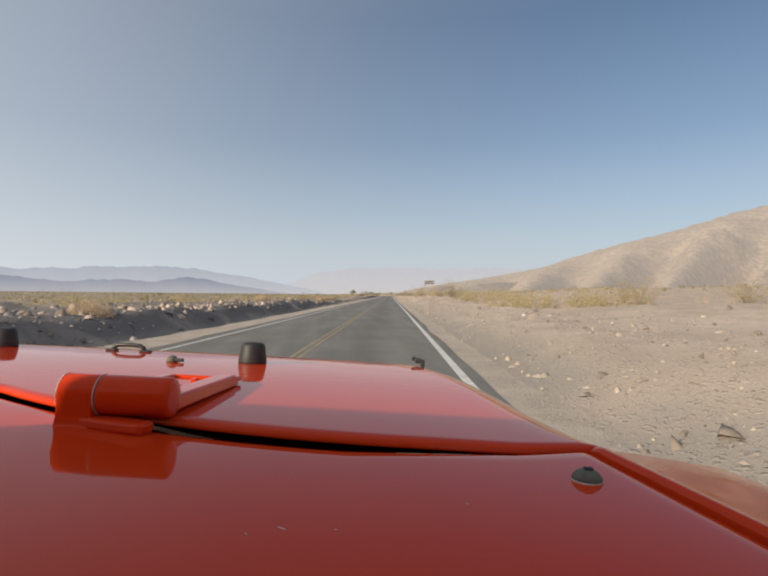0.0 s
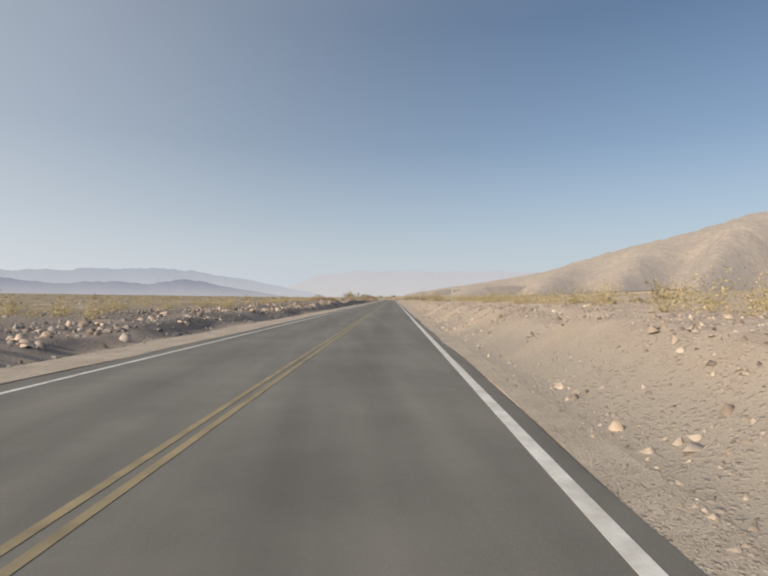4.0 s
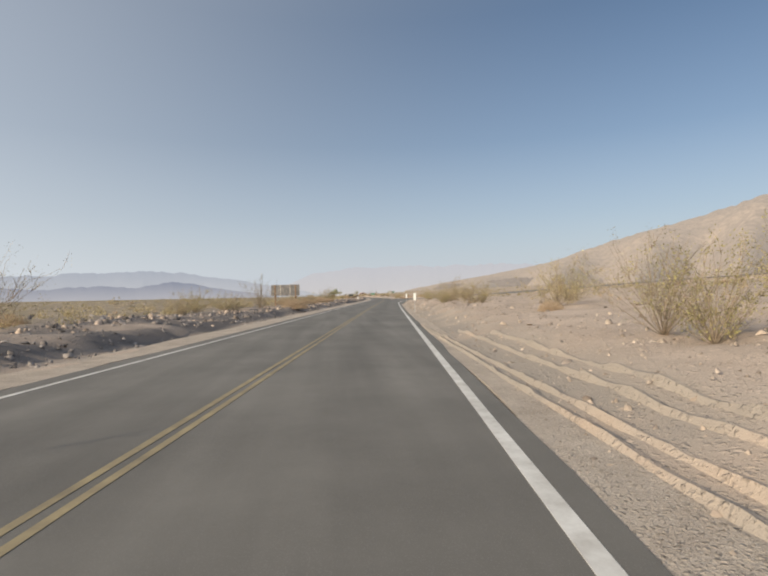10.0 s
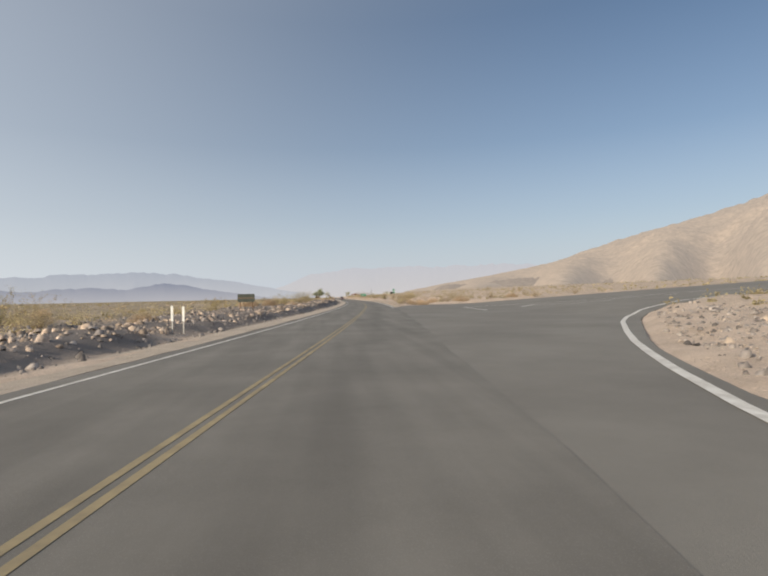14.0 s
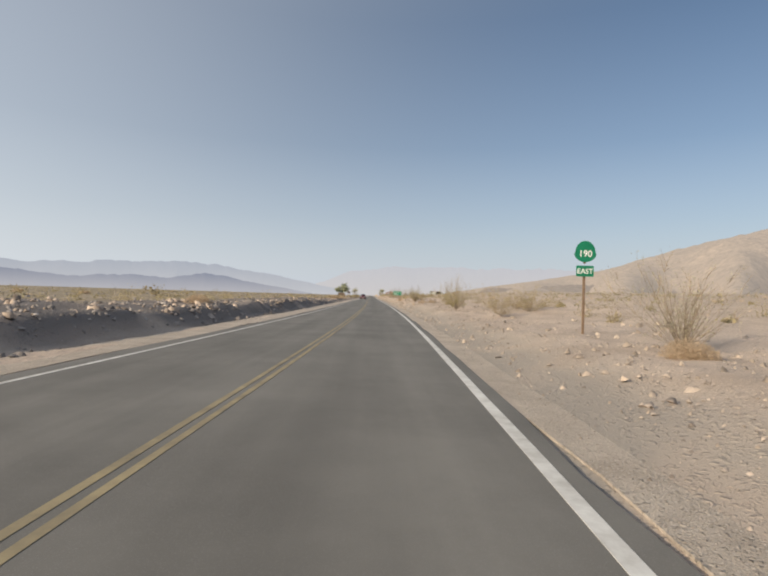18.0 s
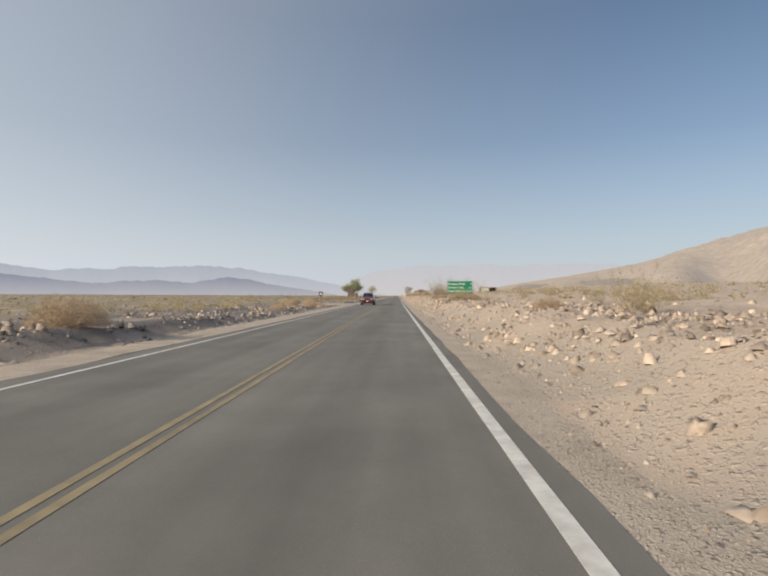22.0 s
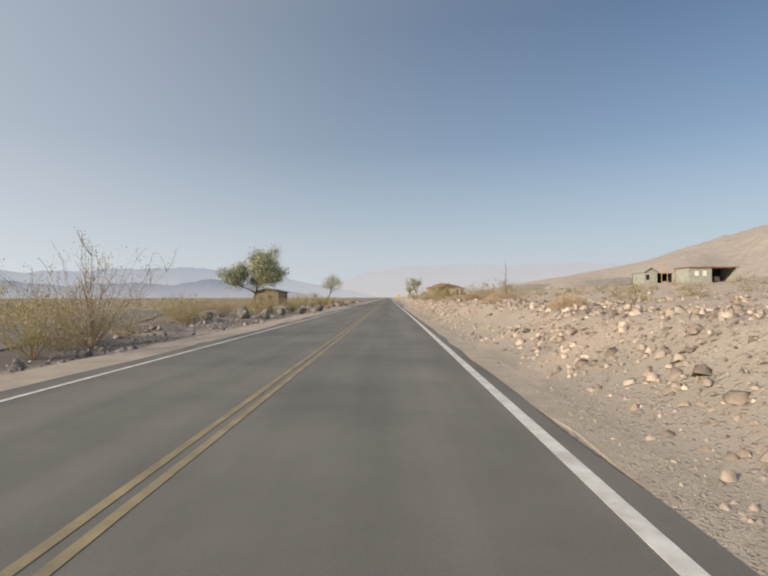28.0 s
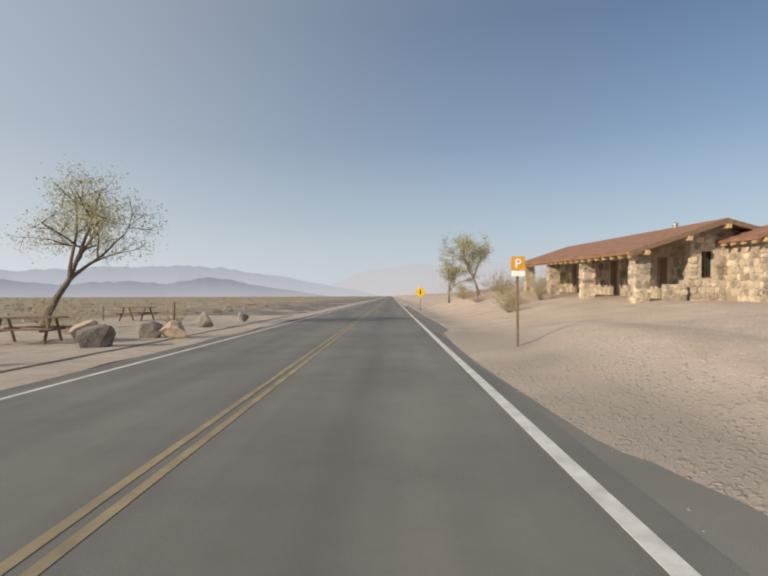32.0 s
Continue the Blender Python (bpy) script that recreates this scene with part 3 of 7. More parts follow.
# heights of the cut bank on the sun-facing side and of the berm on the other, along the road
BANK_Y = [-760, -631, -600, -585, -560, -540, -510, -440, -364, -335, -300, -262, -245, -228, -135, -118, -80, -40, 0, 40, 90, 160, 195, 212, 222, 300]
BANK_H = [0.55, 0.55, 0.35, 0.2, 0.8, 1.05, 0.85, 0.7, 0.75, 0.5, 0.5, 0.45, 0.28, 0.03, 0.03, 0.3, 0.55, 0.8, 0.85, 1.2, 1.15, 0.95, 0.95, 0.95, 0.8, 0.1]
BERM_Y = [-760, -640, -590, -560, -530, -480, -420, -370, -335, -300, -240, -205, -170, -150, -110, -60, -25, 15, 45, 58, 68, 94, 100, 300]
BERM_H = [0.7, 0.8, 0.75, 0.4, 0.3, 0.5, 0.85, 0.75, 0.45, 0.35, 0.5, 0.4, 0.55, 0.8, 0.75, 0.65, 0.4, 0.25, 0.05, 0.05, 0.32, 0.32, 0.05, 0.05]
# the side road on the right: its near and far edges
NEAR_U, NEAR_Y = [1.3, 1.9, 2.35, 2.7, 3.05, 3.3, 3.65, 4.0, 4.6, 5.3, 6.2, 7.3, 9.4, 11, 13, 16.8, 22.5, 27, 60, 220], [-272, -264, -257, -250, -244, -239.5, -235, -231.5, -228, -225.6, -222.8, -220.2, -215.8, -212.5, -208.6, -203.4, -197.6, -195, -189, -172]
# the painted line runs inside the near edge
CURB_U, CURB_Y = [1.2, 1.4, 1.6, 1.85, 2.15, 2.6, 3.2, 3.9, 4.7, 5.5, 6.4, 7.8, 10.1, 12.1, 16.1, 21.9, 27, 60], [-255, -249.5, -246, -242, -239, -235.8, -232.6, -229.7, -226.9, -224.5, -222, -218.6, -213.4, -209.6, -203.5, -197.5, -195, -189]
FAR_U, FAR_Y = [1.2, 2, 4, 7, 12, 30, 60, 220], [-176, -169, -162, -158, -156, -157, -160, -163]


def side_mouth(u, y):
    """How far a place belongs to the side road's asphalt."""
    a, b = np.interp(u, NEAR_U, NEAR_Y), np.interp(u, FAR_U, FAR_Y)
    return smooth01((y - a + 1.6) / 1.6) * smooth01((b + 1.6 - y) / 1.6) * smooth01((u - 0.8) / 0.4) * smooth01((215 - u) / 6)


def side_rise(u):
    return 0.055 * np.clip(np.asarray(u, float) - 13, 0, 300)


def entry_mid(y):
    """Middle of the campground entry that leaves on the left."""
    return np.interp(y, [100, 112, 137, 160, 190], [-5.0, -7.2, -10.6, -16.0, -26.0])


def flat_yard(u, y):
    """Level ground before the stone house, on the gravel turn-out and on the left entry."""
    a = smooth01((y - 216 - 1.3 * np.clip(u - 3, 0, 7)) / 6) * smooth01((292 - y) / 10) * smooth01((u - 1) / 2) * smooth01((40 - u) / 8)
    b = smooth01((y - 42) / 5) * smooth01((64 - y) / 6) * smooth01((-4 - u) / 2) * smooth01((u + 17) / 4)
    c = smooth01((y - 98) / 4) * smooth01((192 - y) / 4) * smooth01((4.2 - np.abs(u - entry_mid(y))) / 1.2)
    d = smooth01((y - 168) / 5) * smooth01((272 - y) / 8) * smooth01((-4 - u) / 2) * smooth01((u + 20) / 4)
    return np.maximum(np.maximum(a, b), np.maximum(c, d))


def ground_u(u, y):
    """Height of the ground at u across and y along the road."""
    u, y = np.asarray(u, float), np.asarray(y, float)
    bank = np.interp(y, BANK_Y, BANK_H)
    right = bank * smooth01((u - 1.9) / 2.4) * (0.8 + 0.4 * fbm(u * 0.05, y * 0.06, 2, 1)) + 0.04 * np.clip(u - 6, 0, 90) + 0.018 * np.clip(u - 96, 0, 2000)
    berm = np.interp(y, BERM_Y, BERM_H)
    wob = 0.9 * (fbm(y * 0.08, y * 0 + 3, 3, 5) - 0.5)
    left = berm * smooth01((-7.5 - u + wob) / 1.2) * (1 - 0.45 * smooth01((-10 - u) / 9)) - 0.10 * smooth01((-6.6 - u) / 0.9)
    off = smooth01((np.maximum(u - ROAD_R, ROAD_L - u) - 0.4) / 2.2)
    rough = (fbm(u * 0.16, y * 0.16, 3, 2) - 0.5) * 0.5 + (fbm(u * 0.9, y * 0.9, 3, 4) - 0.5) * 0.34
    far = smooth01(np.abs(u) / 500 - 0.25) + smooth01((y - 500) / 500)
    yard, mouth = flat_yard(u, y), side_mouth(u, y)
    calm = np.maximum(yard, mouth)
    z = (right + left) * (1 - calm) + off * rough * (1 - 0.88 * calm) + np.clip(far, 0, 1) * off * (fbm(u * 0.008, y * 0.008, 3, 3) - 0.55) * 3.0
    z = z + np.where(u > 0, yard, 0) * (0.13 * np.clip(u - 3, 0, 7.5) + 0.03 * np.clip(y - 246, 0, 40) * smooth01((u - 3) / 5)) + 0.5 * np.exp(-((u - 4.4) / 1.9) ** 2 - ((y - 241.5) / 5) ** 2)
    z = z + (0.02 * np.clip(u - 9, 0, 80) * smooth01((y - 120) / 60) + 0.10 * np.clip(u - 5, 0, 4) * smooth01((y - 186) / 24)) * (1 - yard)
    # broken lumps along the left berm, a rocky swell on the right bank
    z = z + smooth01((-7.6 - u) / 1.0) * smooth01((u + 19) / 5) * (1 - calm) * berm * (0.55 * (fbm(u * 0.8, y * 0.42, 3, 41) - 0.5) + 0.5 * (fbm(u * 0.35, y * 0.12, 2, 43) - 0.5))
    z = z + 0.65 * smooth01((u - 4.2) / 2.2) * smooth01((20 - u) / 8) * np.exp(-((y + 137) / 9) ** 2) * (0.7 + 0.6 * fbm(u * 0.5, y * 0.4, 3, 45))
    z = z + mouth * (side_rise(u) - 0.07)
    under = (u > ROAD_L - 0.15) & (u < ROAD_R + 0.05)
    return np.where(under, -0.06, z - 0.012)


def gz(u, y):
    return float(ground_u(u, y))


def spread(lo, hi, step0, grow, start):
    """Coordinates that are close near start and widen away from it."""
    out, p, s = [start], start, step0
    while p < hi:
        p += s
        s *= grow
        out.append(p)
    p, s = start, step0
    while p > lo:
        p -= s
        s *= grow
        out.insert(0, p)
    return np.array(out)


# ---------------- ground, road and its paint ----------------
gu = np.concatenate([spread(-4800, -18.4, 0.5, 1.075, -18.4), np.arange(-18, -5.5, 0.45), [-5.2, 0, 1.0], np.arange(1.3, 10.1, 0.36), spread(10.4, 4800, 0.4, 1.07, 10.4)])
gy = np.concatenate([spread(-2500, -662, 1.2, 1.06, -662), np.arange(-660, 262, 1.25), spread(263, 4850, 0.8, 1.022, 263)])
gu, gy = np.unique(np.round(gu, 3)), np.unique(np.round(gy, 3))
gu, gy = gu[(gu > -4900) & (gu < 4900)], gy[gy < 4880]
GU, GY = np.meshgrid(gu, gy, indexing="ij")
GZ = ground_u(GU, GY)
nu_, ny_ = GU.shape
idx = np.arange(nu_ * ny_).reshape(nu_, ny_)
quads = np.stack([idx[:-1, :-1], idx[1:, :-1], idx[1:, 1:], idx[:-1, 1:]], -1).reshape(-1, 4)
ground = raw_polys("ground", np.stack([GU + road_x(GY), GY, GZ], -1).reshape(-1, 3), quads, M_SAND, None, True)
across = ground.data.attributes.new("lateral", "FLOAT", "POINT")
across.data.foreach_set("value", np.ascontiguousarray(GU.reshape(-1), dtype=np.float32))
tagged(ground, "pale tan stony desert ground beside the road", "ground", kind="structure")


def ribbon(name, u0, u1, y0, y1, z, material, wob=0.0, seed=0, step=2.0, thick=0.05):
    """A long strip along the road with slightly uneven edges and real thickness."""
    ys = np.unique(np.concatenate([np.arange(y0, min(y1, 300), step), [y1]] + ([spread(300, y1, step, 1.04, 300)] if y1 > 300 else [])))
    ys = ys[ys <= y1]
    e0 = road_x(ys) + u0 + wob * (fbm(ys * 0.6, ys * 0 + seed, 3, seed) - 0.5) * 2
    e1 = road_x(ys) + u1 + wob * (fbm(ys * 0.6, ys * 0 + seed + 9, 3, seed + 1) - 0.5) * 2
    k = len(ys)
    v = [(e0[i], ys[i], z - thick) for i in range(k)] + [(e0[i], ys[i], z) for i in range(k)] + [(e1[i], ys[i], z) for i in range(k)] + [(e1[i], ys[i], z - thick) for i in range(k)]
    f = []
    for s in range(3):
        for i in range(k - 1):
            f.append((s * k + i, (s + 1) * k + i, (s + 1) * k + i + 1, s * k + i + 1))
    ob = raw(name, v, [q[::-1] for q in f], material)
    lat = ob.data.attributes.new("lateral", "FLOAT", "POINT")
    lat.data.foreach_set("value", np.repeat(np.array([u0, u0, u1, u1], dtype=np.float32), k))
    return ob


tagged(ribbon("road", ROAD_L, ROAD_R, -760, 2600, 0.0, M_ASPHALT, 0.09, 1), "worn grey asphalt two-lane road", "road", kind="structure")
for y0, y1 in ((-760, -257.5), (-175, 2600)):
    tagged(ribbon("road_line_white", LINE_R - 0.07, LINE_R + 0.07, y0, y1, 0.004, M_WHITE_LINE, 0.008, 2, thick=0.003), "faded white painted edge line on asphalt", "road marking", kind="structure")
tagged(ribbon("road_line_white", LINE_L - 0.05, LINE_L + 0.05, -760, 2600, 0.004, M_WHITE_LINE, 0.01, 3, thick=0.003), "faded white painted edge line on asphalt", "road marking", kind="structure")
tagged(ribbon("road_line_yellow", CENTRE - 0.13, CENTRE - 0.045, -760, 2600, 0.004, M_YELLOW_LINE, 0.008, 4, thick=0.003), "faded yellow centre line on asphalt", "road marking", kind="structure")
tagged(ribbon("road_line_yellow", CENTRE + 0.045, CENTRE + 0.13, -760, 2600, 0.004, M_YELLOW_LINE, 0.008, 5, thick=0.003), "faded yellow centre line on asphalt", "road marking", kind="structure")
tagged(ribbon("shoulder", -6.95, ROAD_L - 0.02, -760, 1500, -0.004, M_SHOULDER, 0.22, 6), "pale gravel shoulder along the asphalt", "shoulder", kind="structure")
for y0, y1 in ((-760, -268), (-172, 1500)):
    tagged(ribbon("shoulder", ROAD_R + 0.02, 2.25, y0, y1, -0.006, M_SHOULDER, 0.2, 7), "pale gravel shoulder along the asphalt", "shoulder", kind="structure")


def sheet(name, label, columns, material, lift=0.0, category="road"):
    """A paved sheet from columns of (u, y, z) points, draped strip by strip, with a skirt below its rim."""
    rows_ = [[(u + rx(y), y, z + lift) for u, y, z in c] for c in columns]
    w, h = len(rows_), len(rows_[0])
    v = [p for r in rows_ for p in r] + [(x, y, z - 0.06) for r in rows_ for x, y, z in r]
    n = w * h
    f = [(i * h + j, (i + 1) * h + j, (i + 1) * h + j + 1, i * h + j + 1) for i in range(w - 1) for j in range(h - 1)]
    for i in range(w - 1):
        for a, b in ((i * h, (i + 1) * h), ((i + 1) * h + h - 1, i * h + h - 1)):
            f.append((b, a, a + n, b + n))
    return tagged(raw(name, v, f, material), label, category, kind="structure")


us = np.unique(np.concatenate([np.linspace(1.35, 12, 24), np.linspace(12, 40, 16), np.linspace(40, 210, 20)]))
sheet("side_road", "pale grey asphalt side road with a wide flared mouth",
      [[(u, y, float(side_rise(u)) - 0.004) for y in np.linspace(np.interp(u, NEAR_U, NEAR_Y), np.interp(u, FAR_U, FAR_Y), 14)] for u in us], M_ASPHALT_PALE)


def stripe(name, label, pts, w, z, material, rise=True):
    """A painted line along (u, y) points."""
    p = [Vector((u + rx(y), y, (float(side_rise(u)) if rise else 0.0) + z)) for u, y in pts]
    v, f = [], []
    for i, q in enumerate(p):
        d = (p[min(i + 1, len(p) - 1)] - p[max(i - 1, 0)]).normalized()
        s = Vector((d.y, -d.x, 0)) * w / 2
        v += [q - s, q + s]
    f = [(2 * i, 2 * i + 1, 2 * i + 3, 2 * i + 2) for i in range(len(p) - 1)]
    return tagged(raw(name, v, f, material), label, "road marking", kind="structure")


us = np.concatenate([np.linspace(1.2, 10, 40), np.linspace(10.4, 60, 30)])
stripe("road_line_white", "white painted line round the side road corner", [(LINE_R, -258.0)] + [(LINE_R + (u - 1.2) + 0.13 * min(1.0, (u - 1.2) / 0.8), np.interp(u, CURB_U, CURB_Y) + min(1.0, (u - 1.2) * 2)) for u in us], 0.2, 0.008, M_WHITE_LINE)
for pts in ([(8.5, -179.5), (8.4, -191.7)], [(8.5, -179.5), (16, -177.5), (40, -181)], [(13.5, -184), (16, -180.5), (30, -183.5)], [(13.5, -184), (22, -186)]):
    stripe("road_line_white", "worn white line of a painted traffic island", pts, 0.22, 0.008, M_WHITE_LINE)
# campground entry and gravel turn-out on the left
ys = np.linspace(100, 190, 40)
sheet("entry_road", "grey asphalt entry road curving away from the road", [[(entry_mid(y) + d, y, 0.03) for d in (2.6, 1.3, 0, -1.3, -2.6)] for y in ys], M_ASPHALT)
sheet("turn_out", "pale gravel turn-out beside the asphalt", [[(u, y, 0.02 + 0.006 * math.sin(u)) for u in (-7.1, -9, -10.5, -12, -13.5 - 1.2 * math.sin(y * 0.3))] for y in np.linspace(45, 61, 12)], M_SHOULDER, 0, "shoulder")
sheet("turn_out", "pale gravel lay-by behind the row of boulders", [[(u, y, 0.02) for u in (-7.1, -9, -10.5, -12, -14, -16, -17.5 - 0.8 * math.sin(y * 0.3))] for y in np.linspace(194, 266, 30)], M_SHOULDER, 0, "shoulder")

# the asphalt widens before the stone house
sheet("paved_edge", "grey asphalt strip widening the road", [[(1.4 + w * min(1.0, max(0.03, (y - 201) / 16)), y, -0.003) for y in np.linspace(201, 300, 40)] for w in (0.0, 0.35, 0.65)], M_ASPHALT_PALE)

# ---------------- hills and far ranges ----------------


def ridge(name, label, pts, dist, material, amp, seed, depth=500.0, base=-60.0, gul=0.2, fine=1.3, rows=18):
    """A range at that distance round the middle of the drive; pts: (bearing in degrees to the right of north, elevation in degrees)."""
    bear = np.linspace(pts[0][0], pts[-1][0], 1000)
    crest = dist * np.tan(np.radians(np.interp(bear, [p[0] for p in pts], [p[1] for p in pts])))
    ragged = amp * ((fbm(bear * 0.45, bear * 0 + seed, 6, seed) - 0.5) * 2 + 1.6 * (fbm(bear * 1.9, bear * 0 + seed + 4, 5, seed + 1) - 0.5)) * np.clip(crest / crest.max(), 0.15, 1)
    s = np.linspace(0, 1, rows)[:, None]
    b = bear[None, :]
    d = dist - depth * (1 - s) * (1 + 0.15 * np.sin(b * 0.7 + seed))
    px, py = d * np.sin(np.radians(b)) - 15, d * np.cos(np.radians(b)) - 200
    relief = crest[None] * gul * ((fbm(px * fine * 0.003, py * fine * 0.003, 5, seed + 2) - 0.5) * 2.0) * np.clip(4 * s * (1 - s), 0, 1)
    h = base + (crest[None] - base) * s ** 0.85 + ragged[None] * s ** 6 + relief
    v = np.stack([px, py, h], -1).reshape(-1, 3)
    idx_ = np.arange(rows * 1000).reshape(rows, 1000)
    q = np.stack([idx_[:-1, :-1], idx_[:-1, 1:], idx_[1:, 1:], idx_[1:, :-1]], -1).reshape(-1, 4)
    return tagged(raw_polys(name, v, q, material, None, True), label, "mountain", kind="structure")


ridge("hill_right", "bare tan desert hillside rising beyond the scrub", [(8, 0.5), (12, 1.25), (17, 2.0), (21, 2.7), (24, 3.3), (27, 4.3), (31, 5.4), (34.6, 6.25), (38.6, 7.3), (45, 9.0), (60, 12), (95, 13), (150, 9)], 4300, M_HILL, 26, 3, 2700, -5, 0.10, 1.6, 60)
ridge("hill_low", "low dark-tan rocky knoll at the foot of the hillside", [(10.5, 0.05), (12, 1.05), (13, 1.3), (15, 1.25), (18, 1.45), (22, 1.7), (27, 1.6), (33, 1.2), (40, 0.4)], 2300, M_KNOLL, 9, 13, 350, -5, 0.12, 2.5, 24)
ridge("backdrop_range_mid", "blue-grey mountain range across the valley, haze painted as glow", [(-150, 1.5), (-80, 2.6), (-45, 2.2), (-39, 2.0), (-35, 1.6), (-30, 1.2), (-28, 1.1), (-25.5, 1.3), (-23.2, 1.45), (-20.5, 1.15), (-18.5, 1.5), (-17, 1.85), (-14.5, 1.45), (-12.7, 1.1), (-9, 0.55), (-6, 0.05)], 3900, M_RANGE_MID, 16, 5, 300)
ridge("backdrop_range_far", "paler mountain range, its haze painted as glow", [(-150, 2), (-80, 3.8), (-45, 3.1), (-40, 3.0), (-37, 2.75), (-34.5, 2.4), (-32.5, 2.1), (-30.5, 2.4), (-28, 2.35), (-26, 2.75), (-23, 2.65), (-19.6, 2.9), (-16, 2.65), (-12.8, 2.25), (-9.4, 1.75), (-7.3, 1.3), (-4.4, 0.8), (-1, 0.3)], 4350, M_RANGE_FAR, 16, 9, 300)
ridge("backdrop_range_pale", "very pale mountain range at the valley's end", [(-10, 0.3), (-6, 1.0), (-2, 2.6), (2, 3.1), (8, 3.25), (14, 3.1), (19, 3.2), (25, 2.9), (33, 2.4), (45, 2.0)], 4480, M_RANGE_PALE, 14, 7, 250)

# ---------------- the vehicle that carries the camera ----------------
JL = Vector((-0.67, 0.2, 0.0))
JEEP = Matrix.Translation((0, 0, 1.175)) @ pose(0, 0, 0, -1.55, 2.7, 0)
JT = Matrix.Translation(-JL) @ JEEP
XC = -0.67
jeep = thing("off_road_car", JL, "glossy red off-road car with a black soft top on the lane", "car")


def jpart(name, bm, material, label="", smooth=False, parent=None):
    bmesh.ops.transform(bm, matrix=JT, verts=bm.verts)
    return part(name, bm, material, parent or jeep, label, smooth)


def edge_x(y):
    """The hood's right edge, tapering towards the front."""
    return float(np.interp(y, [0.5, 0.60, 0.70, 0.84, 1.31, 1.50, 1.60, 1.68], [0.37, 0.312, 0.258, 0.229, 0.166, 0.125, 0.075, 0.0]))


def rear_y(x):
    """The hood's rear edge, which sweeps forward to the middle of the car."""
    d = x - XC if x < XC else 0
    u = (XC - d) if x < XC else x
    u = max(u, -0.6)
    return 0.60 + 0.54 * min(u, 0.0) ** 2 + 0.25 * max(u - 0.15, 0.0)


def hood_z(x, y):
    """Gentle crown and a droop to the nose."""
    return -0.016 * max(0.0, (y - 1.0) / 0.62) ** 2.2 - 0.004 * ((x - XC) / 0.8) ** 2


def grid_mesh(rows):
    bm = bmesh.new()
    vs = [[bm.verts.new(p) for p in r] for r in rows]
    for a, b in zip(vs, vs[1:]):
        for i in range(len(a) - 1):
            bm.faces.new((a[i], a[i + 1], b[i + 1], b[i]))
    return bm


def hood_rows():
    rows = []
    rolls = [(0.0, 0.0), (0.012, 0.0008), (0.028, 0.0038), (0.046, 0.0085), (0.064, 0.0145), (0.078, 0.022), (0.087, 0.034), (0.09, 0.09)]
    yr = [("under", -0.012), ("lip", -0.0085), ("lip", -0.006), ("lip", -0.0015)] + [("s", s) for s in np.linspace(0.0, 1, 40)] + [("nose", d) for d in rolls[1:]]
    for kind, q in yr:
        row = []
        s = q if kind == "s" else (1.0 if kind == "nose" else 0.0)
        y_ref = 0.60 + s * 1.02
        for u in np.linspace(-1, 1, 61):
            half = edge_x(max(y_ref, 0.60)) - XC - 0.066
            x = XC + u * half
            y0, y1 = rear_y(x) + 0.004, 1.60 - 0.05 * u ** 4
            y = y0 + (y1 - y0) * s
            half = edge_x(max(y, 0.58)) - XC - 0.066
            x = XC + u * half
            z = hood_z(x, y)
            if kind == "lip":
                z += q
                y -= 0.003 if q < -0.003 else 0.0015
            if kind == "under":
                z += q
                y += 0.05
            if kind == "nose":
                y += q[0] * 0.8
                z -= q[1] * 1.4
            row.append([x, y, z])
        left = [[row[0][0] - a, row[0][1], row[0][2] - b] for a, b in rolls[:0:-1]]
        right = [[row[-1][0] + a, row[-1][1], row[-1][2] - b] for a, b in rolls[1:]]
        rows.append(left + row + right)
    return rows


jpart("hood", grid_mesh(hood_rows()), M_PAINT, "glossy red painted hood", True)


def seam_x(y):
    return 0.222 + 0.17 * (0.62 - y)


def cowl_z(x):
    """The cowl lies deeper below the hood towards the middle of the car."""
    return -0.0125 + 0.0085 * min(max((x + 0.05) / 0.27, 0.0), 1.0) + 0.005 * min(max((-x - 0.3) / 0.2, 0.0), 1.0)


def cowl_rows():
    rows = []
    for s in [0, 0.003, 0.01] + list(np.linspace(0.02, 1, 30)):
        row = []
        for u in list(np.linspace(0, 0.985, 50)) + [0.99, 0.995, 0.999, 1.0]:
            x_r = seam_x(0.5)
            x = (2 * XC - x_r) + u * (2 * (x_r - XC))
            y1 = rear_y(x) - 0.013
            y = y1 - s * (y1 + 0.05)
            x_r = seam_x(y)
            x = (2 * XC - x_r) + u * (2 * (x_r - XC))
            drop = {0: 0.022, 0.003: 0.005, 0.01: 0.001}.get(s, 0.0) + {0.995: 0.001, 0.999: 0.004, 1.0: 0.02}.get(u, 0.0)
            row.append((x, y, cowl_z(x) - drop))
        rows.append(row)
    return rows[::-1]


jpart("cowl_panel", grid_mesh(cowl_rows()), M_PAINT, "glossy red cowl panel behind the hood", True)


